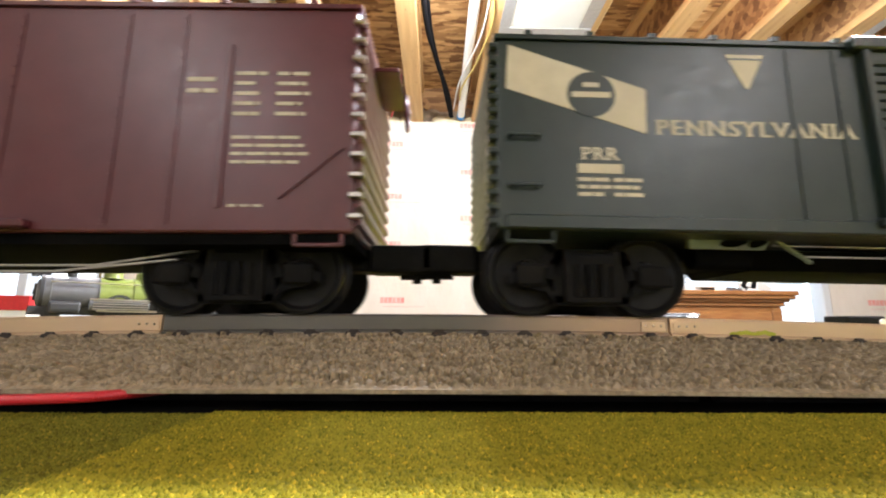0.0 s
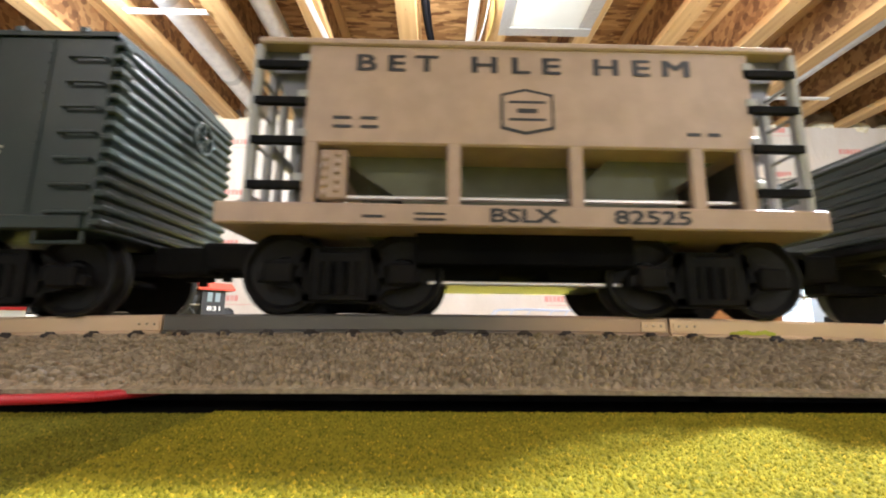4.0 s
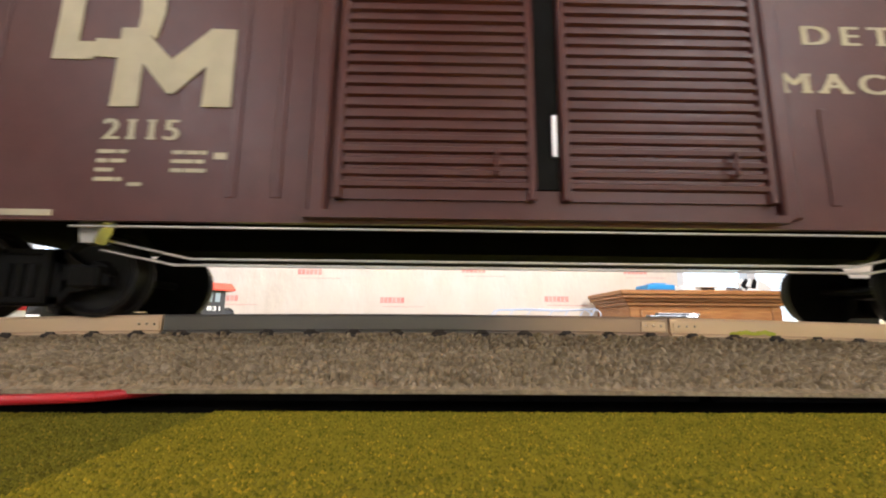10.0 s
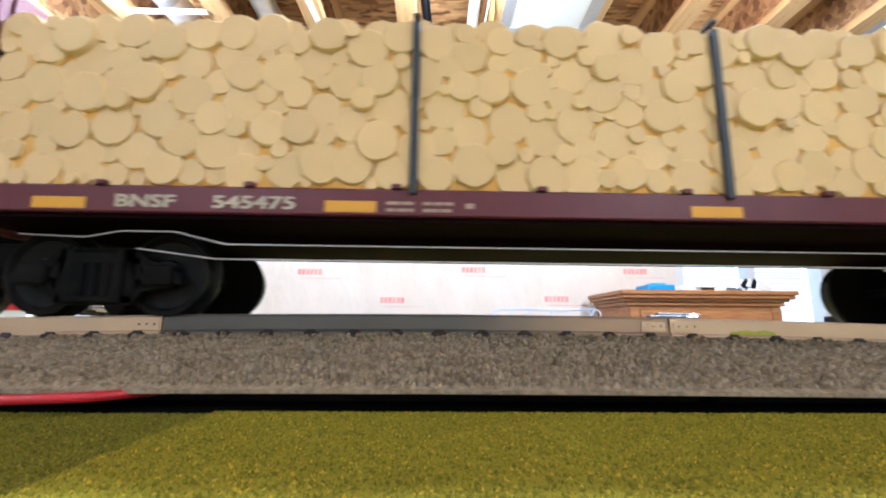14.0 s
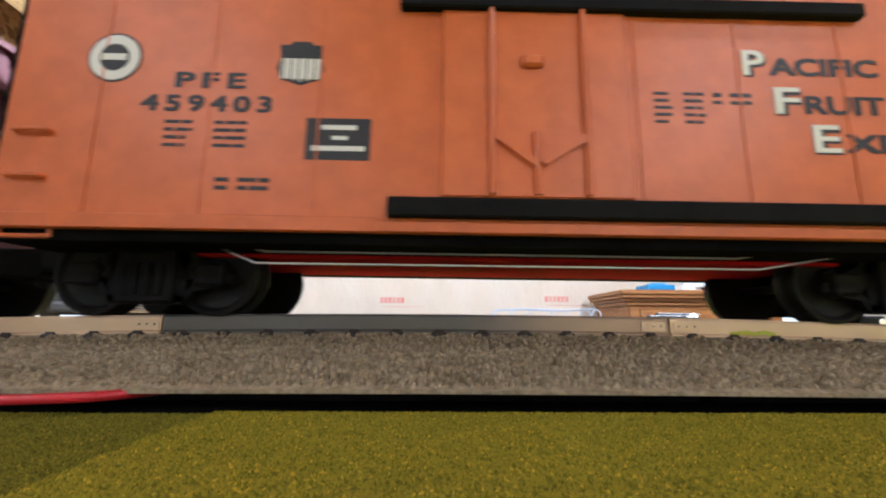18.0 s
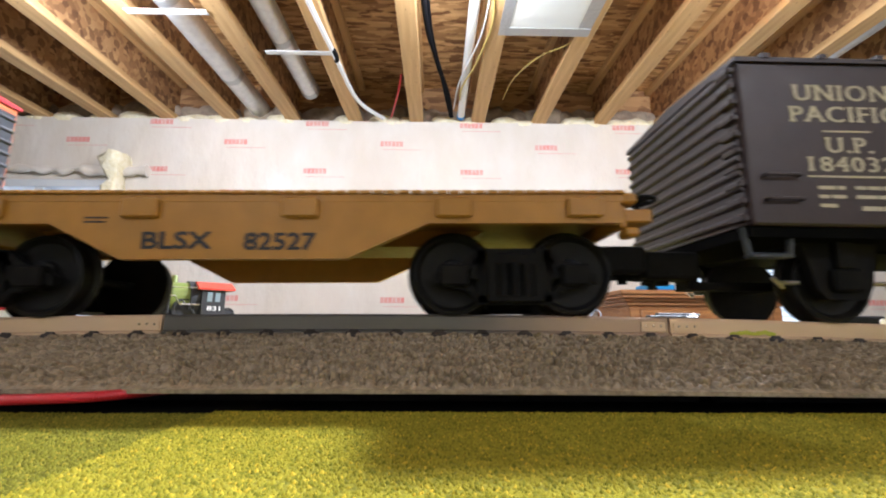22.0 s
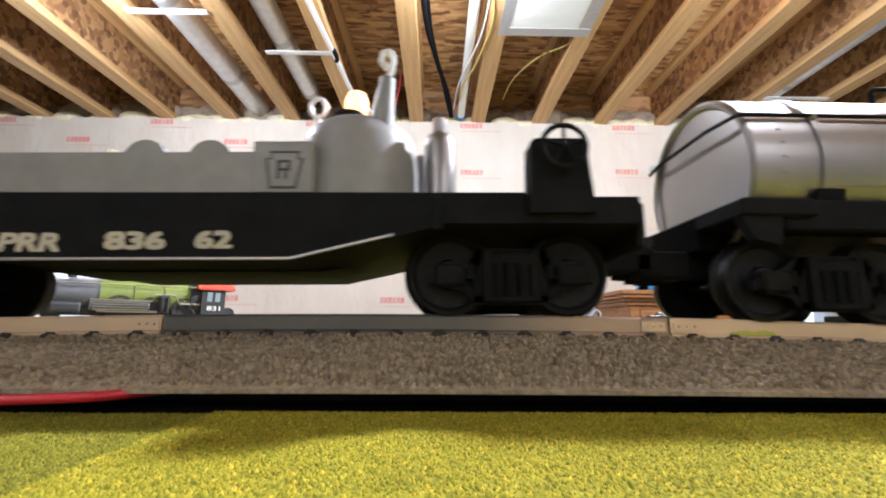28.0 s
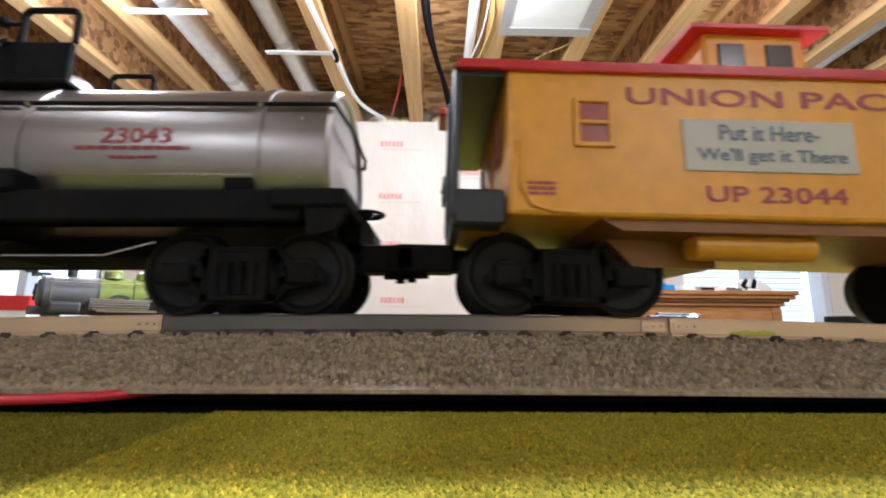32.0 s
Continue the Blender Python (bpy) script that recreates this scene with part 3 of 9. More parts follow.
for x0, x1, y in ((-1.335, -0.99, 1.65), (-0.845, -0.50, 1.92), (1.90, 2.27, 2.27)):
    bm = B()
    prism_x(bm, [(y - 0.014, JOIST_Z - 0.006), (y + 0.014, JOIST_Z - 0.006), (y + 0.014, JOIST_Z - 0.002), (y - 0.014, JOIST_Z - 0.002)], x0, x1)
    solid("hanger_strap", bm, M["pvc"], "flat white strap nailed under two joists", "strap", "duct straps")
bm = B()
rod(bm, (0.150, BACK_Y, 1.355), (0.152, 2.62, 1.355), 0.024, 20)
p_ = solid("water_pipe", bm, M["pvc"], "straight white plastic pipe running between joists", "pipe", smooth=40)
bm = B()
rod(bm, (0.152, 2.585, 1.355), (0.152, 2.615, 1.355), 0.027, 20)
part("collar", bm, M["blue_box"], p_, "blue collar", smooth=40)


def cable(name, pts, r, mat, label, sag=0.0, n=10):
    bm = B()
    out = []
    P = [Vector(p) for p in pts]
    for a in range(len(P) - 1):
        p0, p1, p2, p3 = P[max(a - 1, 0)], P[a], P[a + 1], P[min(a + 2, len(P) - 1)]
        for i in range(n):
            t = i / n
            out.append(0.5 * ((2 * p1) + (p2 - p0) * t + (2 * p0 - 5 * p1 + 4 * p2 - p3) * t * t + (3 * p1 - p0 - 3 * p2 + p3) * t ** 3))
    out.append(P[-1])
    path_tube(bm, out, r, 7)
    return solid(name, bm, mat, label, "cable", "ceiling cables", smooth=60)


cable("cable", [(-0.08, 0.5, 1.37), (-0.063, 1.598, 1.36), (-0.010, 1.98, 1.35), (0.06, 2.35, 1.36), (0.091, 2.62, 1.36)], 0.013, M["black"], "thick black cable bundle sagging along a joist")
cable("cable", [(-0.06, 0.6, 1.38), (-0.045, 1.6, 1.37), (0.0, 2.0, 1.345), (0.08, 2.6, 1.35)], 0.007, M["black"], "thin black cable along a joist")
cable("cable", [(-0.55, 1.2, 1.318), (-0.535, 1.562, 1.318), (-0.511, 1.90, 1.318), (-0.486, 2.28, 1.318), (-0.44, 2.45, 1.322), (-0.35, 2.60, 1.33)], 0.012, M["pvc"], "white flexible tube stapled under a joist")
cable("cable", [(0.16, 1.3, 1.33), (0.235, 1.62, 1.32), (0.20, 1.95, 1.325), (0.13, 2.25, 1.33), (0.15, 2.5, 1.36)], 0.005, M["yellowwire"], "thin yellow cable looped beside the white pipe")
cable("cable", [(0.21, 1.3, 1.34), (0.20, 1.75, 1.33), (0.12, 2.15, 1.33), (0.10, 2.5, 1.35)], 0.004, M["pvc"], "thin pale cable looped beside the white pipe")
cable("cable", [(0.68, 1.2, 1.33), (0.66, 1.75, 1.335), (0.50, 1.95, 1.34), (0.42, 2.2, 1.37), (0.41, 2.5, 1.42)], 0.004, M["yellowwire"], "thin yellow cable hanging between two joists")
cable("cable", [(-0.20, 2.15, 1.36), (-0.24, 2.35, 1.345), (-0.30, 2.6, 1.34)], 0.006, M["redwire"], "short red tube hanging at the wall")
cable("cable", [(-0.505, 1.88, 1.315), (-0.50, 1.93, 1.312), (-0.51, 1.97, 1.316)], 0.012, M["black"], "black clip on the white tube")

# white board closing a bay, edged with foil tape
pan = thing("duct_board", (0.48, 1.35, JOIST_Z), "white insulation board taped with foil between two joists", "board")
bm = B()
box(bm, -0.19, 0.175, -0.75, 0.375, -0.012, -0.003, 0.002)
part("board", bm, M["board"], pan)
bm = B()
pts = []
for i in range(24):
    y = -0.75 + 1.15 * i / 23
    pts.append((0.172 + 0.012 * noise.noise((i * 0.9, 0, 0)), y))
for i in range(23):
    (xa, ya), (xb, yb) = pts[i], pts[i + 1]
    v = [bm.verts.new(c) for c in ((xa - 0.03, ya, -0.0135), (xa + 0.028, ya, -0.0135), (xb + 0.028, yb, -0.0135), (xb - 0.03, yb, -0.0135))]
    bm.faces.new(v)
box(bm, -0.21, 0.20, 0.35, 0.40, -0.0155, -0.0125)
box(bm, -0.21, -0.165, -0.75, 0.36, -0.0150, -0.0125)
part("tape", bm, M["foil"], pan, "grey foil tape")


# windows and the glazed door
def glazed(name, win, nx, blinds, label, cat):
    x0, x1, z0, z1 = win
    w = thing(name, ((x0 + x1) / 2, WALL_Y, z0), label, cat)
    w["kind"] = "structure"
    hw, h = (x1 - x0) / 2, z1 - z0
    bm = B()
    for a in ((-hw, -hw + 0.045, 0, h), (hw - 0.045, hw, 0, h), (-hw + 0.045, hw - 0.045, h - 0.05, h), (-hw + 0.045, hw - 0.045, 0, 0.06)):
        box(bm, a[0], a[1], 0.0, 0.10, a[2], a[3], 0.004)
    part("window_frame", bm, M["frame_white"], w, "white vinyl frame")
    step = (2 * hw - 0.09) / nx
    for i in range(nx):
        c0 = -hw + 0.045 + i * step
        if i:
            bm = B()
            box(bm, c0 - 0.028, c0 + 0.028, 0.01, 0.09, 0.06, h - 0.05, 0.003)
            part("mullion", bm, M["frame_white"], w)
        bm = B()
        box(bm, c0 + 0.028, c0 + step - 0.028, 0.115, 0.119, 0.06, h - 0.05)
        part("pane", bm, M["glass_day"], w, "bright daylight pane")
        if blinds:
            bm = B()
            k = 0
            z = h - 0.40
            while z > 0.08:
                box(bm, c0 + 0.03, c0 + step - 0.03, 0.080, 0.108, z, z + 0.005)
                z -= 0.035
            part("blind", bm, M["blind"], w, "pale horizontal blind slats")
    return w


glazed("window_1", WIN_L, 3, False, "wide white-framed basement window full of daylight", "window")
glazed("window_2", WIN_R, 2, True, "white-framed glazed door with pale blinds full of daylight", "window")
bm = B()
lathe(bm, [(0.020 + 0.010 * (i > 52) + 0.004 * math.sin(i * 1.1), -3.44 + 1.62 * i / 69) for i in range(70)], (0, WALL_Y - 0.03, 0.955), "x", 12)
for v in bm.verts:
    v.co += noise.noise_vector(v.co * 9) * 0.02 + noise.noise_vector(v.co * 31) * 0.006
solid("rolled_plastic", bm, M["poly"], "loose rolled-up plastic sheet above a window", "plastic sheet", smooth=60)
bm = B()
lathe(bm, [(0.004, -0.25), (0.045, -0.23), (0.052, -0.13), (0.038, -0.07), (0.070, -0.02), (0.085, 0.03), (0.060, 0.08), (0.006, 0.10)], (-2.01, WALL_Y - 0.045, 0.975), "z", 24)
for v in bm.verts:
    v.co += noise.noise_vector(v.co * 16) * 0.03 + noise.noise_vector(v.co * 44) * 0.008
solid("plastic_fold", bm, M["wool"], "crumpled yellowish fold of plastic sheet at a window corner", "plastic sheet", smooth=60)
bm = B()
for i in range(26):
    x = 1.46 + 1.05 * i / 25
    bmesh.ops.create_icosphere(bm, subdivisions=1, radius=1.0, matrix=Matrix.Translation((x, WALL_Y - 0.005, 0.972 + 0.006 * math.sin(i))) @ Matrix.Diagonal((0.04, 0.012, 0.012, 1)))
for v in bm.verts:
    v.co += noise.noise_vector(v.co * 12) * 0.01
solid("plastic_hem", bm, M["poly"], "cut and folded hem of the plastic sheet", "plastic sheet", smooth=60)
for x, z in ((1.40, 1.02), (2.59, 1.05)):
    bm = B()
    rod(bm, (x, WALL_Y - 0.012, z), (x, WALL_Y + 0.001, z), 0.022, 16)
    rod(bm, (x, WALL_Y - 0.016, z), (x, WALL_Y - 0.011, z), 0.010, 12)
    solid("wall_fixing", bm, M["foil"], "round grey metal fixing disc on the plastic sheet", "fixing", "wall fixings")

# the work light's housing, and holders added over the unseen fill bulbs
la = thing("ceiling_lamp", KEY, "flat white LED work light tilted between the joists", "lamp", "ceiling lamps")
la.matrix_world = look(KEY, KEY_AIM)
bm = B()
box(bm, -0.13, 0.13, -0.09, 0.09, 0.012, 0.05, 0.006)
part("housing", bm, M["frame_white"], la)
for bx_, by_, bz_, bw_ in FILL_BULBS:
    la = thing("bulb_holder", (bx_, by_, bz_), "white holder added over an unseen fill bulb", "lamp", "ceiling lamps")
    bm = B()
    rod(bm, (0, 0, 0.075), (0, 0, JOIST_Z - bz_ + 0.30), 0.02, 14)
    lathe(bm, [(0.03, 0.075), (0.06, 0.09), (0.06, 0.1), (0.02, 0.12)], (0, 0, 0), "z", 20)
    part("holder", bm, M["frame_white"], la)

# ---- table, grass mat, track ----
bm = B()
box(bm, -3.6, 3.6, -0.35, 1.15, -0.022, -0.003)
tb = solid("layout_table", bm, M["ply"], "wide plywood train table under a grass mat", "table")
for x in (-3.4, -1.1, 1.1, 3.4):
    for y in (-0.28, 1.05):
        bm = B()
        box(bm, x - 0.045, x + 0.045, y - 0.045, y + 0.045, FLOOR_Z, -0.022, 0.003)
        part("leg", bm, M["lumber"], tb)

bm = B()
MAT_Z = -0.0012
box(bm, -0.0405, 3.6, -0.35, TRACK_Y - 0.0432, -0.003, MAT_Z)
box(bm, -0.0405, 3.6, TRACK_Y + 0.0432, 1.15, -0.003, 0.0)
mat_ob = solid("ground", bm, M["grass"], "yellow-green flocked grass mat", "grass mat", kind="structure")
bm = B()
box(bm, -3.6, -0.0410, -0.35, TRACK_Y - 0.0432, -0.003, MAT_Z - 0.0004)
box(bm, -3.6, -0.0410, TRACK_Y + 0.0432, 1.15, -0.003, -0.0004)
solid("ground_2", bm, M["grass_dark"], "darker olive grass mat piece butted to the first", "grass mat", kind="structure")
# Black strip added for the shade under the roadbed; the mat stops short.
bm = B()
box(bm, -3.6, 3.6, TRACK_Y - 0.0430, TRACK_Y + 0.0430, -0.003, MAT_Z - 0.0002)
solid("track_underlay", bm, M["under"], "matte black strip painting in the shade beneath the track", "underlay", kind="structure")
# upright fibre tufts of the mats near the track
rnd = random.Random(9)
tufts = {False: ([], []), True: ([], [])}
for i in range(72000):
    y = 0.022 + 0.0622 * math.sqrt(rnd.random())
    x = rnd.uniform(-1.18, 1.18) * (y + 0.02)
    dark = x < -0.0408 + 0.0012 * noise.noise((y * 160, 3.1, 0))
    vs, fs = tufts[dark]
    z = MAT_Z - (0.0004 if dark else 0.0)
    r, ph, hh = rnd.uniform(0.00018, 0.00042), rnd.uniform(0, 6.28), rnd.uniform(0.00016, 0.00042)
    k = len(vs)
    vs += [(x + math.cos(ph + t) * r, y + math.sin(ph + t) * r, z - 0.00003) for t in (0, 1.5708, 3.1416, 4.7124)]
    vs.append((x + rnd.uniform(-1, 1) * 0.00015, y + rnd.uniform(-1, 1) * 0.00015, z + hh))
    fs += [(k, k + 1, k + 4), (k + 1, k + 2, k + 4), (k + 2, k + 3, k + 4), (k + 3, k, k + 4)]
for dark, mname, lab in ((False, "blade", "short yellow-green fibre tufts of the grass mat"), (True, "blade_dark", "short olive fibre tufts of the grass mat")):
    me = bpy.data.meshes.new("fibre_tufts")
    me.from_pydata(tufts[dark][0], [], tufts[dark][1])
    me.shade_smooth()
    me.materials.append(M[mname])
    tagged(new("grass_flock", me), lab, "grass", kind="stuff")


def roadbed(x0, x1, name):
    t = thing(name, ((x0 + x1) / 2, TRACK_Y, 0), "grey plastic ballast track section with steel rails", "track", "track sections")
    t["kind"] = "structure"
    xm = (x0 + x1) / 2
    near = abs(xm) < 0.3
    seen = lambda x: abs(x) < 0.15
    prof = []
    ny = 104 if near else 4
    for i in range(ny + 1):
        f = i / ny
        prof.append((-0.0425 + 0.0235 * f, 0.0030 + 0.0100 * f ** 0.8))
    prof += [(-0.013, 0.0132), (0.0, 0.0132), (0.013, 0.0132), (0.019, 0.0130), (0.0425, 0.0030)]
    xs = [x0]
    while xs[-1] < x1 - 1e-6:
        xs.append(min(x1, xs[-1] + (0.00022 if near and seen(xs[-1]) else 0.02)))
    if near and x1 <= 0:
        xs = [x1]
        while xs[-1] > x0 + 1e-6:
            xs.append(max(x0, xs[-1] - (0.00022 if seen(xs[-1]) else 0.02)))
        xs.reverse()
    bm = B()
    rows = []
    for x in xs:
        row = []
        for k, (py, pz) in enumerate(prof):
            jz = jy = 0.0
            if near and seen(x) and 0 < k <= ny + 1:
                q = Vector((x * 700, py * 540, 0.3)) + noise.noise_vector(Vector((x * 700, py * 700, 1))) * 0.22
                dist, pts_ = noise.voronoi(q)
                edge = min(1.0, max(0.0, (dist[1] - dist[0]) * 2.8))
                seed_ = pts_[0]
                tall = 0.45 + 0.75 * abs(noise.noise(seed_ * 3.7))
                lean_ = (q.x - seed_.x) * noise.noise(seed_ * 5.1 + Vector((9, 0, 0))) + (q.y - seed_.y) * noise.noise(seed_ * 4.3)
                j = (0.5 * max(0.0, 1.0 - (dist[0] / 0.75) ** 2) + 0.5 * edge ** 0.6) * 0.0027 * (tall + 0.6 * lean_) - 0.0012
                if k >= ny - 1:
                    j *= 0.5
                if k < 4:
                    j *= k / 6
                jz, jy = j * 0.58, -j * 0.82
            f = min(1, max(0, (pz - 0.003) / 0.01))
            row.append(bm.verts.new((x - xm, py + jy, pz + jz + hump(x) * (0.35 + 0.65 * f))))
        rows.append(row)
    for a, b in zip(rows, rows[1:]):
        for k in range(len(prof) - 1):
            bm.faces.new((a[k], b[k], b[k + 1], a[k + 1]))
    lip = []
    for r in rows:
        co = r[0].co
        lip.append((bm.verts.new((co.x, co.y - 0.0006, co.z - 0.0001)), bm.verts.new((co.x, co.y - 0.0006, co.z - 0.0009)), bm.verts.new((co.x, co.y + 0.002, co.z - 0.0009))))
    for i in range(len(rows) - 1):
        a, b, la_, lb_ = rows[i], rows[i + 1], lip[i], lip[i + 1]
        bm.faces.new((la_[0], lb_[0], b[0], a[0]))
        bm.faces.new((la_[1], lb_[1], lb_[0], la_[0]))
        bm.faces.new((la_[2], lb_[2], lb_[1], la_[1]))
    bmesh.ops.recalc_face_normals(bm, faces=bm.faces)
    part("roadbed", bm, M["ballast"], t, "moulded grey-brown stone ballast", smooth=35 if near else None)
    # inner legs that carry the moulding
    bm = B()
    for yy in (-0.030, 0.030):
        box(bm, x0 - xm + 0.002, x1 - xm - 0.002, yy - 0.001, yy + 0.001, MAT_Z, 0.0065 + hump(x1))
    part("support_web", bm, M["black"], t)
    for yy, nm in ((-0.0159, "rail"), (0.0159, "rail"), (0.0, "centre_rail")):
        bm = B()
        seg = 12 if near else 2
        prof_r = [(-0.0026, 0.0), (-0.0026, 0.0005), (-0.0009, 0.0009), (-0.0009, 0.0030), (-0.0017, 0.0034), (-0.0017, 0.0042), (-0.0013, 0.0046),
                  (0.0013, 0.0046), (0.0017, 0.0042), (0.0017, 0.0034), (0.0009, 0.0030), (0.0009, 0.0009), (0.0026, 0.0005), (0.0026, 0.0)]
        if nm == "rail":
            prof_r = [(-0.0024, 0.0), (-0.0024, 0.0004), (-0.0017, 0.0008), (-0.0017, 0.0040), (-0.0014, 0.0046), (0.0014, 0.0046), (0.0017, 0.0040), (0.0017, 0.0008), (0.0024, 0.0004), (0.0024, 0.0)]
        rr = []
        for i in range(seg + 1):
            x = x0 + 0.0003 + (x1 - x0 - 0.0006) * i / seg
            rr.append([bm.verts.new((x - xm, yy + py, RAIL_TOP - 0.0046 + pz + hump(x))) for py, pz in prof_r])
        n = len(prof_r)
        for a, b in zip(rr, rr[1:]):
            for k in range(n):
                j = (k + 1) % n
                bm.faces.new((a[k], b[k], b[j], a[j]))
        bm.faces.new(rr[0])
        bm.faces.new(list(reversed(rr[-1])))
        bmesh.ops.recalc_face_normals(bm, faces=bm.faces)
        # Only the middle section has the reflection painted into its rails.
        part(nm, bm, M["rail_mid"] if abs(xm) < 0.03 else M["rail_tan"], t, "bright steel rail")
    if near:
        n = max(1, round((x1 - x0) / 0.0105))
        tm = None
        for i in range(n):
            x = x0 + (i + 0.5) * (x1 - x0) / n
            if tm is None:
                bm = B()
                box(bm, -0.0021, 0.0021, -0.0196, 0.0196, 0.0112, 0.0133, 0.0006)
                box(bm, -0.0012, 0.0012, -0.0190, -0.0182, 0.0130, 0.0138, 0.0003)
                box(bm, -0.0018, 0.0018, 0.0182, 0.0192, 0.0134, 0.0144, 0.0003)
                tm = to_mesh("tie", bm, M["tie"])
            ob = new("tie", tm)
            ob.parent = t
            ob.location = (x - xm, 0, hump(x))
    return t


JL, JR = -0.0681, 0.0593
roadbed(JL, JR, "track_section")
for i in range(14):
    roadbed(JR + 0.254 * i, JR + 0.254 * (i + 1), "track_section") if i < 13 else None
for i in range(13):
    roadbed(JL - 0.254 * (i + 1), JL - 0.254 * i, "track_section")
# joint details: rail pins and the punched plate at the seams
for x0, x1, lab in ((JL - 0.0068, JL - 0.0006, "plate"), (JR - 0.0072, JR - 0.001, "plate"), (JR + 0.001, JR + 0.0078, "plate")):
    jp = thing("rail_joint", ((x0 + x1) / 2, TRACK_Y - 0.0159 - 0.0017, RAIL_TOP + hump(x0)), "small embossed steel joint patch on a rail side", "rail joint", "rail joints")
    bm = B()
    hw = (x1 - x0) / 2
    box(bm, -hw, hw, -0.00025, 0.0001, -0.0036, -0.0012, 0.0001)
    part("plate", bm, M["rail_tan"], jp)
    for k in (-1, 0, 1):
        bm = B()
        bmesh.ops.create_icosphere(bm, subdivisions=1, radius=0.00035, matrix=Matrix.Translation((k * hw * 0.6, -0.00025, -0.0022)))
        part("dimple", bm, M["chrome"], jp)

# red feeder wire running under the roadbed
w_ = [(-0.30, 0.030, 0.0016), (-0.16, 0.052, 0.0016), (-0.105, 0.0745, 0.0017), (-0.080, 0.0790, 0.0015), (-0.066, 0.0815, 0.0016), (-0.058, 0.0850, 0.0018), (-0.050, 0.100, 0.0016)]
wire = cable("feeder_wire", w_, 0.00095, M["redwire"], "red insulated feeder wire tucked under the track")
wire["category"], wire["group"] = "wire", ""

# ---- the train ----
# train coordinate: a point of the train is at x = (train x) - travel(t)
TRAVEL = [0.0, 0.0796, 0.1586, 0.2368, 0.3142, 0.3911, 0.4677, 0.5439, 0.6197, 0.6954, 0.771, 0.8473, 0.9247, 1.0027, 1.0802, 1.1575, 1.2348,
          1.3123, 1.3904, 1.4687, 1.5468, 1.6245, 1.7016, 1.7781, 1.8545, 1.9307, 2.0069, 2.0833, 2.1596, 2.2359, 2.312, 2.3875, 2.4621]
CARS = []
AXLES = []
WHEEL_R = 0.0103


def travel(t):
    i = min(31, int(t))
    return TRAVEL[i] + (TRAVEL[i + 1] - TRAVEL[i]) * (t - i)


def new_car(name, x0, x1, trucks, label, category="freight car"):
    """A car whose body reaches from x0 to x1 in train coordinates, with its truck centres."""
    xc = (x0 + x1) / 2
    ob = thing(name, (xc, TRACK_Y, RAIL_TOP), label, category, "train cars")
    CARS.append((ob, xc, [t - xc for t in trucks]))
    return ob, xc


_wheelset = {}


def wheelset_mesh():
    if "m" not in _wheelset:
        bm = B()
        for s in (-1, 1):
            o = s * 0.0136
            prof = [(0.0015, o), (0.0115, o), (0.0117, o + s * 0.0008), (0.0105, o + s * 0.0016), (0.0103, o + s * 0.0052), (0.0094, o + s * 0.0054), (0.0084, o + s * 0.0042),
                    (0.0040, o + s * 0.0040), (0.0034, o + s * 0.0054), (0.0012, o + s * 0.0056)]
            lathe(bm, prof, (0, 0, 0), "y", 32)
        rod(bm, (0, -0.021, 0), (0, 0.021, 0), 0.0012, 10)
        _wheelset["m"] = to_mesh("wheelset", bm, M["wheel"], 40)
    return _wheelset["m"]


def wheelset(parent, x):
    ob = new("wheelset", wheelset_mesh())
    ob.parent = parent
    ob.location = (x, 0, WHEEL_R)
    AXLES.append(ob)
    return ob


def coupler(parent, xs, reach, low=False):
    """A knuckle coupler arm reaching out from the truck in direction xs."""
    bm = B()
    if low:
        a, b = sorted((0, xs * reach * 0.72))
        box(bm, a, b, -0.004, 0.004, 0.0090, 0.0114, 0.0004)
        a, b = sorted((xs * reach * 0.64, xs * reach * 0.72))
        box(bm, a, b, -0.004, 0.004, 0.0092, 0.0195, 0.0004)
    else:
        a, b = sorted((0, xs * reach * 0.80))
        box(bm, a, b, -0.0050, 0.0050, 0.0125, 0.0185, 0.0006)
    a, b = sorted((xs * reach * 0.66, xs * (reach + 0.003)))
    box(bm, a, b, -0.0070, 0.0040, 0.0118, 0.0198, 0.0012, 2)
    a, b = sorted((xs * (reach - 0.003), xs * (reach + 0.0048)))
    box(bm, a, b, -0.0015, 0.0065, 0.0122, 0.0205, 0.0012, 2)
    rod(bm, (xs * (reach - 0.002), -0.0005, 0.0092), (xs * (reach - 0.002), -0.0005, 0.0125), 0.0014, 10)
    a, b = sorted((xs * (reach - 0.007), xs * (reach + 0.001)))
    box(bm, a, b, -0.0014, 0.0008, 0.0104, 0.0120, 0.0003)
    return part("coupler", bm, M["truck"], parent, "black knuckle coupler")


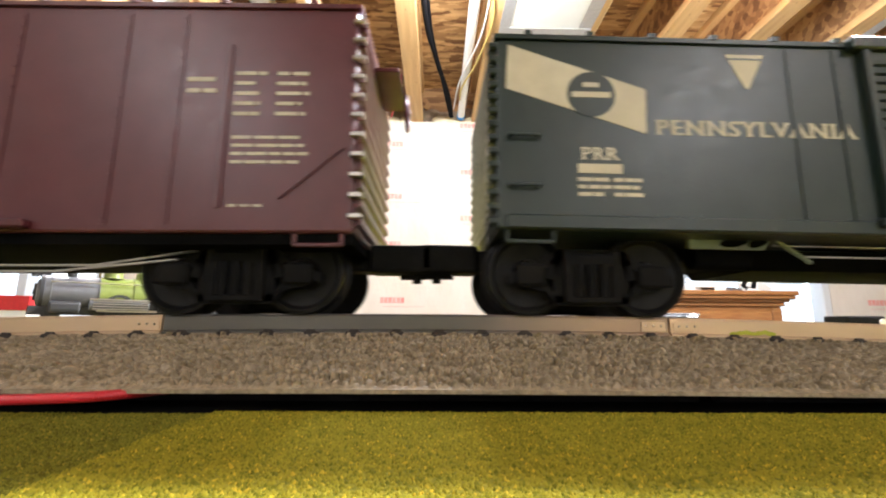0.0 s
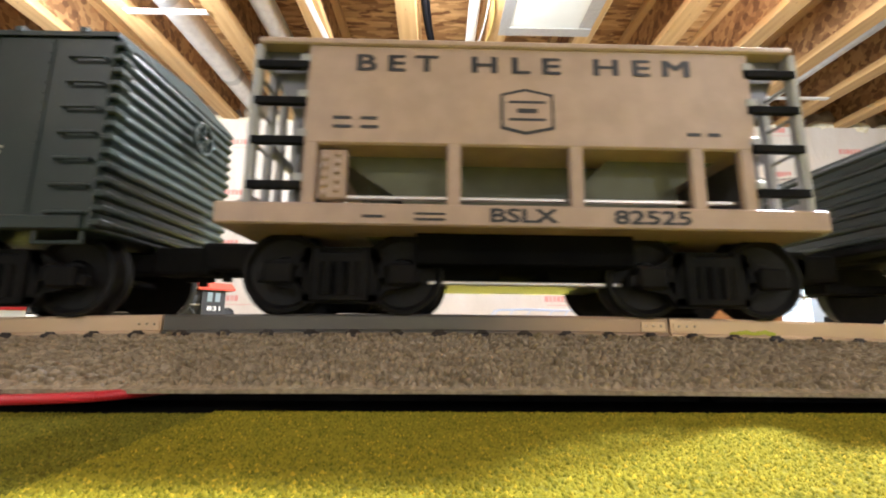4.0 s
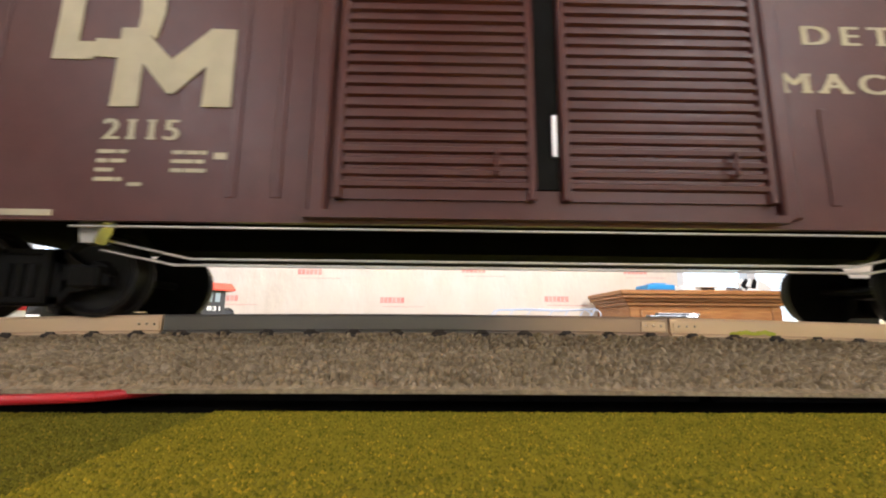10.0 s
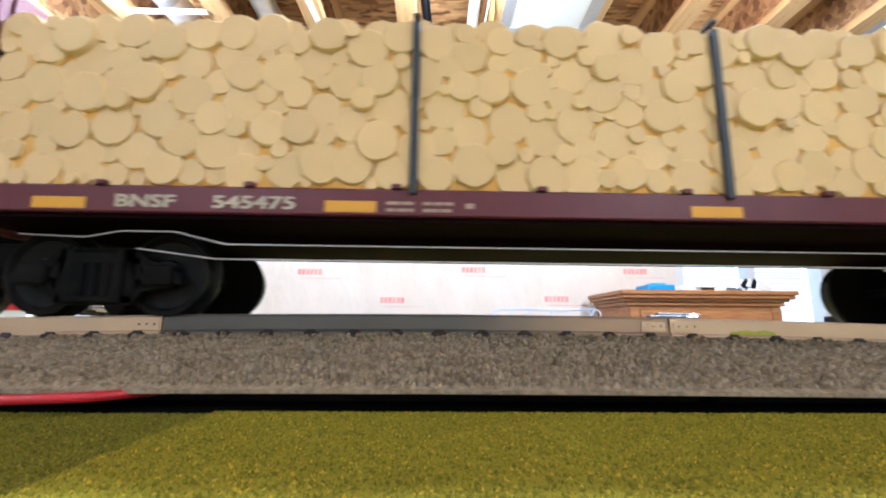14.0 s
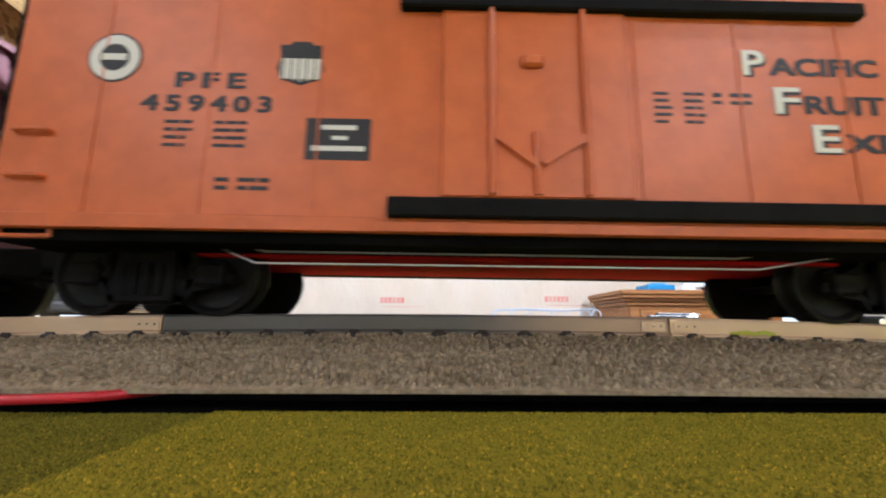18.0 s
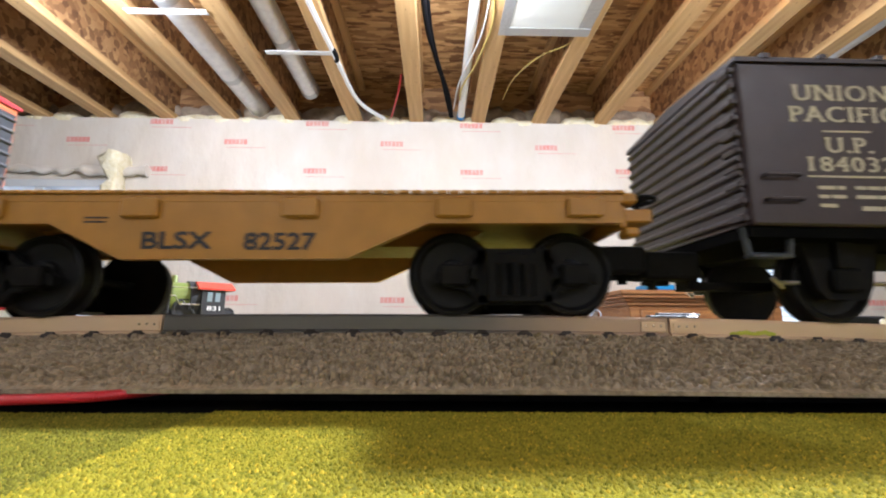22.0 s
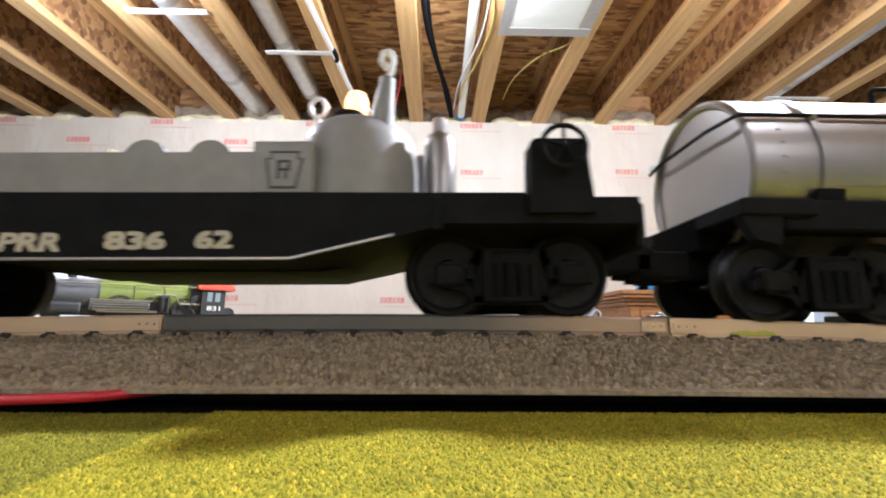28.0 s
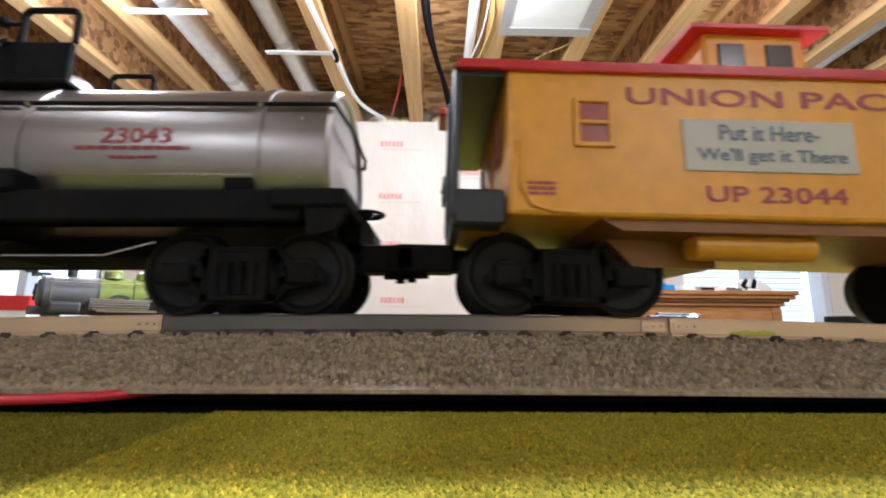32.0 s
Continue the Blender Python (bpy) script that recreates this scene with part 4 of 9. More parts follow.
def truck(car, x, out, reach, wb=0.0288):
    """A two-axle truck at x; out is the side its coupler points to (0: none)."""
    bm = B()
    box(bm, -0.0075, 0.0075, -0.0185, 0.0185, 0.0085, 0.0125, 0.0008)
    rod(bm, (0, 0, 0.0115), (0, 0, 0.0185), 0.0065, 16)
    tr = part("truck", bm, M["truck"], car, "black two-axle truck")
    tr.location = (x, 0, 0)
    h = wb / 2
    for s in (-1, 1):
        bm = B()
        y0, y1 = sorted((s * 0.0195, s * 0.0218))
        # arched top chord, drooping bottom chord and two columns round open windows
        top = [(-h - 0.0055, 0.0098), (-h + 0.0030, 0.0136), (-0.0085, 0.0164), (0.0085, 0.0164), (h - 0.0030, 0.0136), (h + 0.0055, 0.0098)]
        prism(bm, top + [(x, z - (0.0030 if abs(x) < h else 0.0024)) for x, z in reversed(top)], y0, y1)
        low = [(-h - 0.0030, 0.0092), (-h + 0.0035, 0.0080), (-0.0086, 0.0046), (0.0086, 0.0046), (h - 0.0035, 0.0080), (h + 0.0030, 0.0092)]
        prism(bm, low + [(x, z - 0.0022) for x, z in reversed(low)], y0, y1)
        for k in (-1, 1):
            prism(bm, [(k * 0.0092, 0.0030), (k * 0.0066, 0.0030), (k * 0.0066, 0.0160), (k * 0.0092, 0.0160)][::k], y0, y1)
            prism(bm, [(k * 0.0075, 0.0140), (k * 0.0100, 0.0140), (k * (h - 0.0040), 0.0090), (k * (h - 0.0062), 0.0086)][::k], y0, y1)
        yo = s * 0.0218
        ya, yb = sorted((yo, yo + s * 0.0014))
        for k in (-1, 1):
            box(bm, k * h - 0.0036, k * h + 0.0036, min(ya, y0), max(yb, y1), 0.0070, 0.0124, 0.0006)
            box(bm, k * 0.0058 - 0.0012, k * 0.0058 + 0.0012, ya, yb, 0.0035, 0.0160, 0.0003)
        for k in (-1, 0, 1):
            rod(bm, (k * 0.0031, yo + s * 0.0006, 0.0045), (k * 0.0031, yo + s * 0.0006, 0.0125), 0.0014, 8)
        box(bm, -0.0070, 0.0070, ya, yb, 0.0030, 0.0046, 0.0003)
        box(bm, -0.0060, 0.0060, min(ya, y0), max(yb, y1), 0.0120, 0.0152, 0.0006)
        part("side_frame", bm, M["truck"], tr)
    for k in (-1, 1):
        wheelset(tr, k * h)
    bm = B()
    rod(bm, (-h * 0.55, 0.0, 0.0012), (h * 0.55, 0.0, 0.0012), 0.0007, 8)
    box(bm, -0.0045, 0.0045, -0.006, 0.006, 0.0008, 0.0085, 0.0008)
    part("brake_beam", bm, M["truck"], tr)
    if out:
        coupler(tr, out, reach)
    return tr


def single_axle(car, x, out, reach):
    """The pedestal truck of a short two-axle car."""
    bm = B()
    box(bm, -0.0095, 0.0095, -0.0185, 0.0185, 0.0185, 0.0220, 0.0006)
    tr = part("truck", bm, M["truck"], car, "black single-axle pedestal")
    tr.location = (x, 0, 0)
    for s in (-1, 1):
        bm = B()
        y0, y1 = sorted((s * 0.0195, s * 0.0222))
        prism(bm, [(-0.0115, 0.0222), (0.0115, 0.0222), (0.0088, 0.0160), (0.0072, 0.0085), (0.0045, 0.0055), (-0.0045, 0.0055), (-0.0072, 0.0085), (-0.0088, 0.0160)], y0, y1)
        yo = s * 0.0222
        ya, yb = sorted((yo, yo + s * 0.0016))
        box(bm, -0.0040, 0.0040, ya, yb, 0.0075, 0.0130, 0.0006)
        box(bm, -0.0022, 0.0022, ya, yb, 0.0130, 0.0215, 0.0004)
        part("side_frame", bm, M["truck"], tr)
        bm = B()
        for k in (-1, 1):
            rod(bm, (k * 0.0095, s * 0.0195, 0.0098), (k * 0.0135, s * 0.0195, 0.0098), 0.0006, 8)
            rod(bm, (k * 0.0135, s * 0.0195, 0.0085), (k * 0.0160, s * 0.0195, 0.0110), 0.0005, 8)
        part("brake_shoe", bm, M["wire"], tr, "small silver brake hanger")
    wheelset(tr, 0)
    if out:
        coupler(tr, out, reach, low=True)
    return tr



# ---- parts that several cars share ----
def end_ridges(car, x, s, half, z0, z1, n, mat, name="end_panel", label="", thick=0.0016, wide=0.34):
    """A pressed, corrugated car end standing out at x in direction s: one folded sheet."""
    bm = B()
    pts = [(x - s * 0.0003, z0), (x + s * 0.0005, z0)]
    step = (z1 - z0) / n
    for i in range(n):
        zc = z0 + (i + 0.5) * step
        pts += [(x + s * 0.0005, zc - step * wide), (x + s * thick * 0.9, zc - step * wide * 0.53), (x + s * thick, zc), (x + s * thick * 0.9, zc + step * wide * 0.53), (x + s * 0.0005, zc + step * wide)]
    pts += [(x + s * 0.0005, z1), (x - s * 0.0003, z1)]
    prism(bm, pts, -half + 0.0012, half - 0.0012)
    return part(name, bm, mat, car, label)


def side_ladder(car, x0, x1, zs, y, mat, rail=False, r=0.00045):
    """Grab irons at the heights zs between x0 and x1 on the side at y."""
    s = -1 if y < 0 else 1
    for z in zs:
        bm = B()
        path_tube(bm, [(x0, y, z), (x0, y + s * 0.0014, z), (x1, y + s * 0.0014, z), (x1, y, z)], r, 6)
        part("rung", bm, mat, car)
    if rail:
        for x in (x0, x1):
            bm = B()
            box(bm, x - 0.0006, x + 0.0006, min(y, y + s * 0.0012), max(y, y + s * 0.0012), zs[0] - 0.003, zs[-1] + 0.003, 0.0002)
            part("ladder_rail", bm, mat, car)


def brake_wheel(car, at, r, axis, mat=None, label="small spoked brake wheel"):
    bm = B()
    o = Vector(at)
    n = 20
    pts = []
    for i in range(n + 1):
        t = math.tau * i / n
        v = {"x": (0, math.cos(t), math.sin(t)), "y": (math.cos(t), 0, math.sin(t)), "z": (math.cos(t), math.sin(t), 0)}[axis]
        pts.append(o + Vector(v) * r)
    path_tube(bm, pts, r * 0.13, 6)
    for i in range(5):
        t = math.tau * i / 5 + 0.3
        v = {"x": (0, math.cos(t), math.sin(t)), "y": (math.cos(t), 0, math.sin(t)), "z": (math.cos(t), math.sin(t), 0)}[axis]
        rod(bm, o, o + Vector(v) * r, r * 0.09, 6)
    bmesh.ops.create_icosphere(bm, subdivisions=1, radius=r * 0.25, matrix=Matrix.Translation(o))
    return part("brake_wheel", bm, mat or M["black"], car, label, smooth=60)


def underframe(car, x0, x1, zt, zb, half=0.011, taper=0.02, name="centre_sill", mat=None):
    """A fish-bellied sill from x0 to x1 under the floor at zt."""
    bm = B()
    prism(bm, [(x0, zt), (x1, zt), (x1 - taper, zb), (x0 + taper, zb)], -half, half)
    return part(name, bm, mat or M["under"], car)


def brake_rods(car, lines, y=-0.020, r=0.00035):
    for pts in lines:
        bm = B()
        path_tube(bm, [(x, y, z) for x, z in pts], r, 6)
        part("brake_rod", bm, M["wire"], car, "thin steel brake rod")


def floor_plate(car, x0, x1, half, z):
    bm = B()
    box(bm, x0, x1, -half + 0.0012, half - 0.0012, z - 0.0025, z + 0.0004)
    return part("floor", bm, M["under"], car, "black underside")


def box_body(car, x0, x1, half, z0, z1, mat, roof_mat=None, roof_rise=0.004, ribs=12, hollow=False):
    bm = B()
    box(bm, x0, x1, -half, half, z0, z1, 0.0007, 2)
    body = part("body", bm, mat, car)
    bm = B()
    prism_x(bm, [(-half - 0.0008, z1 - 0.0004), (-half - 0.0008, z1 + 0.0008), (0, z1 + roof_rise), (half + 0.0008, z1 + 0.0008), (half + 0.0008, z1 - 0.0004)], x0 - 0.0008, x1 + 0.0008)
    roof = part("roof", bm, roof_mat or mat, car)
    for i in range(ribs):
        x = x0 + (x1 - x0) * (i + 0.5) / ribs
        bm = B()
        prism_x(bm, [(-half - 0.0011, z1 + 0.0005), (-half - 0.0011, z1 + 0.0018), (0, z1 + roof_rise + 0.001), (half + 0.0011, z1 + 0.0018), (half + 0.0011, z1 + 0.0005)], x - 0.0009, x + 0.0009)
        part("roof_rib", bm, roof_mat or mat, roof)
    bm = B()
    box(bm, x0 + 0.004, x1 - 0.004, -0.005, 0.005, z1 + roof_rise + 0.0010, z1 + roof_rise + 0.0020)
    part("running_board", bm, roof_mat or mat, car)
    return body


def corrugated_door(car, x0, x1, z0, z1, y, mat, n, blank=None, name="door"):
    """A sliding door on the side at y (facing -y): a folded sheet with n pressed ribs between two stiles."""
    bm = B()
    pts = [(y + 0.0002, z0), (y - 0.0011, z0)]
    step = (z1 - z0 - 0.004) / n
    for i in range(n):
        zc = z0 + 0.002 + (i + 0.5) * step
        if blank and blank[0] < zc < blank[1]:
            continue
        pts += [(y - 0.0011, zc - step * 0.36), (y - 0.0019, zc - step * 0.2), (y - 0.0020, zc + step * 0.2), (y - 0.0011, zc + step * 0.36)]
    pts += [(y - 0.0011, z1), (y + 0.0002, z1)]
    prism_x(bm, pts, x0 + 0.0012, x1 - 0.0012)
    d = part(name, bm, mat, car)
    for xa, xb in ((x0, x0 + 0.0018), (x1 - 0.0018, x1)):
        bm = B()
        box(bm, xa, xb, y - 0.0023, y + 0.0001, z0 - 0.0002, z1 + 0.0002, 0.0003)
        part("door_stile", bm, mat, d)
    bm = B()
    xm = x0 + 0.8 * (x1 - x0)
    path_tube(bm, [(xm, y - 0.0012, z0 + 0.006), (xm, y - 0.0034, z0 + 0.006), (xm, y - 0.0034, z0 + 0.011), (xm, y - 0.0012, z0 + 0.011)], 0.0005, 6)
    part("handle", bm, mat, d)
    return d


def door_track(car, x0, x1, z, h, y, mat, name="door_track"):
    bm = B()
    box(bm, x0, x1, y - 0.0026, y + 0.0002, z - h / 2, z + h / 2, 0.0004)
    return part(name, bm, mat, car)


def side_seams(car, xs, z0, z1, y, mat):
    """Raised panel seams with a row of rivets each."""
    for x in xs:
        bm = B()
        box(bm, x - 0.0007, x + 0.0007, y - 0.0003, y + 0.0002, z0, z1)
        k = int((z1 - z0) / 0.0026)
        for i in range(k):
            z = z0 + (i + 0.5) * (z1 - z0) / k
            box(bm, x - 0.00022, x + 0.00022, y - 0.0005, y - 0.0002, z - 0.00022, z + 0.00022)
        part("seam", bm, mat, car)


def corner_steps(car, x, half, z, mat, w=0.011, drop=0.0026):
    for s in (-1, 1):
        bm = B()
        y = s * (half - 0.0012)
        path_tube(bm, [(x - w / 2, y, z), (x - w / 2, y, z - drop), (x + w / 2, y, z - drop), (x + w / 2, y, z)], 0.00055, 6)
        part("step", bm, mat, car)


def keystone(name, cx, cz, w, h, y, mat, parent, label=""):
    bm = B()
    pts = [(-0.5, 0.31), (-0.34, 0.31), (-0.39, 0.5), (0.40, 0.5), (0.36, 0.31), (0.5, 0.31), (0.33, -0.5), (-0.36, -0.5)]
    prism(bm, [(cx + a * w, cz + b * h) for a, b in pts], y - 0.00012, y)
    return part(name, bm, mat, parent, label)


def shield(name, cx, cz, w, h, y, mat_top, mat_low, mat_stripe, parent, stripes=5, top=0.36):
    out = [(-0.46, 0.42), (-0.25, 0.42), (-0.18, 0.5), (0.18, 0.5), (0.25, 0.42), (0.46, 0.42), (0.42, 0.14), (0.5, -0.12), (0.40, -0.36), (0.0, -0.5), (-0.40, -0.36), (-0.5, -0.12), (-0.42, 0.14)]
    bm = B()
    prism(bm, [(cx + a * w, cz + b * h) for a, b in out], y - 0.00010, y)
    sh = part(name, bm, mat_low, parent)
    bm = B()
    prism(bm, [(cx + a * w * 0.92, cz + b * h * 0.95) for a, b in ((-0.46, 0.42), (-0.25, 0.42), (-0.18, 0.5), (0.18, 0.5), (0.25, 0.42), (0.46, 0.42), (0.42, 0.14), (-0.42, 0.14))], y - 0.00020, y)
    part("shield_band", bm, mat_top, sh)
    rects = []
    for i in range(stripes):
        x = cx + w * (-0.36 + 0.72 * (i + 0.5) / stripes)
        low = -0.32 - 0.10 * (1 - abs(x - cx) / (w * 0.5))
        rects.append((x - w * 0.035, x + w * 0.035, cz + low * h, cz + 0.08 * h))
    bars("shield_stripe", rects, y - 0.0001, mat_stripe, sh)
    return sh


def end_trucks(c, xc, x0, x1, trucks, single=False, wb=0.0302, reach=(0.0122, 0.0122)):
    for i, t in enumerate(trucks):
        o = -1 if i == 0 else 1
        e = (t - x0 if i == 0 else x1 - t) + reach[i]
        if single:
            single_axle(c, t - xc, o, e)
        else:
            truck(c, t - xc, o, e, wb)


# ---- maroon boxcar, seen leaving ----
def maroon_boxcar():
    x0, x1, tr = -0.290, -0.0195, (-0.252, -0.0488)
    c, xc = new_car("boxcar", x0, x1, tr, "maroon model boxcar with white data lettering and corrugated ends")
    h, z0, z1 = 0.0300, 0.0182, 0.0765
    a, b = x0 - xc, x1 - xc
    box_body(c, a, b, h, z0, z1, M["maroon"])
    floor_plate(c, a, b, h, z0)
    y = -h
    corrugated_door(c, -0.045, 0.010, z0 + 0.003, z1 - 0.004, y, M["maroon"], 14)
    door_track(c, -0.05, 0.062, z0 + 0.0018, 0.002, y, M["maroon"])
    end_ridges(c, b, 1, h, z0 + 0.001, z1 - 0.002, 12, M["maroon"], thick=0.0019)
    end_ridges(c, a, -1, h, z0 + 0.001, z1 - 0.002, 12, M["maroon"], thick=0.0019)
    # corner post studs along the end edge
    for i in range(11):
        bm = B()
        z = z0 + 0.004 + i * (z1 - z0 - 0.008) / 10
        box(bm, b - 0.0010, b + 0.0022, y - 0.0010, y + 0.001, z - 0.0006, z + 0.0006, 0.0002)
        part("rung", bm, M["wire"], c, "bright ladder rung on the corner")
    bm = B()
    box(bm, b, b + 0.009, -0.012, 0.012, z1 - 0.006, z1 - 0.0045, 0.0003)
    part("brake_platform", bm, M["maroon"], c)
    brake_wheel(c, (b + 0.010, 0.006, z1 - 0.010), 0.0055, "x", M["maroon"])
    side_seams(c, (0.052, 0.078, 0.092), z0 + 0.002, z1 - 0.002, y, M["maroon"])
    bar_block("data_lettering", 0.1056, 0.1259, 0.0455, 0.0588, 5, y, M["cream"], c, 2, 0.2, 0.25, 3, 0.35)
    bar_block("data_lettering", 0.1059, 0.1245, 0.0337, 0.0420, 4, y, M["cream"], c, 1, 0.2, 0.15, 5, 0.38)
    bar_block("data_lettering", 0.0939, 0.1013, 0.0512, 0.0572, 2, y, M["cream"], c, 1, 0.2, 0.1, 6, 0.35)
    bar_block("data_lettering", 0.1062, 0.1150, 0.0240, 0.0250, 1, y, M["cream"], c, 3, 0.25, 0.2, 6, 0.6)
    # slanted brace and bracket on the side
    bm = B()
    prism(bm, [(0.1170, 0.0275), (0.1180, 0.0262), (0.1330, 0.0390), (0.1322, 0.0402)], y - 0.0006, y)
    part("brace", bm, M["maroon"], c)
    bm = B()
    box(bm, 0.1034, 0.1046, y - 0.0006, y, 0.024, 0.066, 0.0002)
    part("side_rib", bm, M["maroon"], c)
    underframe(c, -0.085, 0.085, z0, 0.0165)
    brake_rods(c, [[(-0.10, 0.0165), (-0.07, 0.0120), (0.07, 0.0120), (0.10, 0.0165)], [(-0.09, 0.0135), (-0.06, 0.0105), (0.06, 0.0105), (0.09, 0.0135)]])
    corner_steps(c, b - 0.008, h, z0, M["maroon"])
    end_trucks(c, xc, x0, x1, tr, reach=(0.0122, 0.0160))


# ---- dark green boxcar with the white arrow panel ----
def green_boxcar():
    x0, x1, tr = 0.0140, 0.2345, (0.0384, 0.2082)
    c, xc = new_car("boxcar", x0, x1, tr, "dark green model boxcar with cream arrow panel and red keystone")
    h, z0, z1 = TRACK_Y - 0.0977, 0.0195, 0.0690
    X = lambda mm: mm / 1000 - xc
    a, b = x0 - xc, x1 - xc
    y = -h
    m = M["prr"]
    box_body(c, a, b, h, z0, z1, m, ribs=14)
    floor_plate(c, a, b, h, z0 + 0.0030)
    bm = B()
    box(bm, a + 0.002, b - 0.002, y - 0.0009, y, z0 + 0.0002, z0 + 0.0035, 0.0003)
    part("side_sill", bm, m, c)
    corrugated_door(c, X(106), X(143.2), 0.0245, 0.0670, y, m, 16, (0.030, 0.0365))
    for q0, q1, za, zb in ((108.6, 117.6, 0.0300, 0.0366), (127.6, 136.2, 0.0300, 0.0366), (119.2, 127.0, 0.0492, 0.0540), (119.6, 126.4, 0.0302, 0.0306), (119.6, 126.4, 0.0318, 0.0322), (119.6, 126.4, 0.0350, 0.0354)):
        bm = B()
        box(bm, X(q0), X(q1), y - 0.0024, y - 0.0009, za, zb, 0.0002)
        part("tack_board", bm, M["board_reflect"], c, "tack board on the door, reflection put into its grey")
    bm = B()
    rod(bm, (X(123.0), y - 0.0026, 0.0336), (X(123.0), y - 0.0009, 0.0336), 0.0014, 16)
    part("door_latch", bm, M["board_reflect"], c)
    door_track(c, X(104), X(190), 0.0225, 0.0022, y, m)
    door_track(c, X(103), X(184.5), 0.0690, 0.0034, y, m)
    for q in (113.5, 137.5):
        bm = B()
        box(bm, X(q) - 0.0018, X(q) + 0.0018, y - 0.0026, y, 0.0208, 0.0236, 0.0006)
        part("door_roller", bm, m, c)
    for q in (88, 100, 150, 163, 192, 205, 219):
        side_seams(c, (X(q),), z0 + 0.004, z1 - 0.001, y, m)
    # cream arrow panel with its round emblem
    bm = B()
    prism(bm, [(X(16.8), 0.0672), (X(51.1), 0.0558), (X(50.6), 0.0440), (X(16.2), 0.0552)], y - 0.00012, y)
    part("arrow_panel", bm, M["cream"], c, "cream slanting arrow panel")
    bm = B()
    rod(bm, (X(37.4), y - 0.0002, 0.0541), (X(37.4), y + 0.0001, 0.0541), 0.0060, 32)
    part("round_emblem", bm, m, c, "dark round emblem")
    bars("emblem_bar", [(X(32.6), X(42.2), 0.0532, 0.0547), (X(35.4), X(39.4), 0.0560, 0.0572)], y - 0.0002, M["cream"], c)
    lettering("road_name", "PENNSYLVANIA", X(52.9), X(103.0), 0.0438, 0.0478, y, M["cream"], c, 0.03, serif=0.045)
    lettering("reporting_mark", "PRR", X(34.3), X(43.6), 0.0370, 0.0402, y, M["cream"], c, 0.03, serif=0.045)
    bars("data_lettering", [(X(33.5), X(44.2), 0.0336, 0.0360)], y, M["cream"], c)
    bar_block("data_lettering", X(33.4), X(41.5), 0.0270, 0.0325, 3, y, M["cream"], c, 1, 0.2, 0.3, 3, 0.5)
    bar_block("data_lettering", X(42.0), X(49.0), 0.0270, 0.0325, 3, y, M["cream"], c, 1, 0.2, 0.15, 4, 0.5)
    bm = B()
    prism(bm, [(X(72.0), 0.0660), (X(81.8), 0.0660), (X(77.3), 0.0566), (X(76.5), 0.0566)], y - 0.00012, y)
    part("triangle_badge", bm, M["cream"], c, "cream triangular badge")
    bars("badge_line", [(X(72.4), X(81.4), 0.0645, 0.0650)], y - 0.0001, m, c)
    keystone("keystone_badge", X(177.8), 0.0565, 0.0178, 0.0152, y, M["cream"], c)
    keystone("keystone_field", X(177.8), 0.0565, 0.0165, 0.0140, y - 0.0001, M["redink"], c, "red keystone field")
    k = X(177.8)
    bars("monogram", [(k - 0.0048, k - 0.0036, 0.0520, 0.0605), (k - 0.0012, k + 0.0, 0.0510, 0.0605), (k + 0.0028, k + 0.004, 0.0520, 0.0600), (k - 0.0048, k + 0.004, 0.0596, 0.0606),
                      (k - 0.0048, k + 0.004, 0.0556, 0.0565)], y - 0.0002, M["cream"], c)
    bar_block("data_lettering", X(147.8), X(155.4), 0.0277, 0.0325, 3, y, M["cream"], c, 1, 0.2, 0.1, 4, 0.6)
    bar_block("data_lettering", X(191.0), X(195.8), 0.0284, 0.0400, 5, y, M["cream"], c, 1, 0.2, 0.3, 5, 0.35)
    bar_block("data_lettering", X(199.6), X(204.4), 0.0284, 0.0400, 5, y, M["cream"], c, 1, 0.2, 0.25, 6, 0.35)
    bar_block("data_lettering", X(205.4), X(211.8), 0.0374, 0.0400, 2, y, M["cream"], c, 1, 0.2, 0.25, 7, 0.5)
    side_ladder(c, X(225.0), X(233.0), [0.0235 + 0.0065 * i for i in range(7)], y, m)
    side_ladder(c, X(17.0), X(24.0), [0.0300, 0.0425], y, m)
    for e, s in ((a, -1), (b, 1)):
        end_ridges(c, e, s, h, z0 + 0.0005, z1 - 0.001, 14, m, thick=0.0018)
        for i in range(14):
            bm = B()
            z = z0 + 0.002 + i * (z1 - z0 - 0.004) / 13
            box(bm, e - s * 0.0004, e + s * 0.0022, y - 0.0002, y + 0.004, z - 0.0009, z + 0.0009, 0.0004)
            part("corner_ridge", bm, m, c)
    brake_wheel(c, (b + 0.0045, 0.004, 0.0570), 0.005, "x", m)
    for q0, q1, k in ((63.5, 85.5, 1), (160.0, 184.0, -1)):
        bm = B()
        prism(bm, [(X(q0), 0.0208), (X(q1), 0.0208), (X(q1 - 3.0 if k > 0 else q1), 0.0172), (X(q0 if k > 0 else q0 + 3.0), 0.0172)], -0.0222, -0.0212)
        plate = part("brake_plate", bm, M["palegreen"], c, "pale grey-green slanting plate")
        for f, w in ((0.52, 0.0034), (0.80, 0.0022)):
            cx = X(q0) + (X(q1) - X(q0)) * (f if k > 0 else 1 - f)
            bm = B()
            prism(bm, [(cx + w * math.cos(t) + k * 0.0014 * math.sin(t), 0.0190 + 0.0014 * math.sin(t)) for t in [math.tau * i / 16 for i in range(16)]], -0.0226, -0.0220)
            part("plate_hole", bm, M["under"], plate, "dark oval hole")
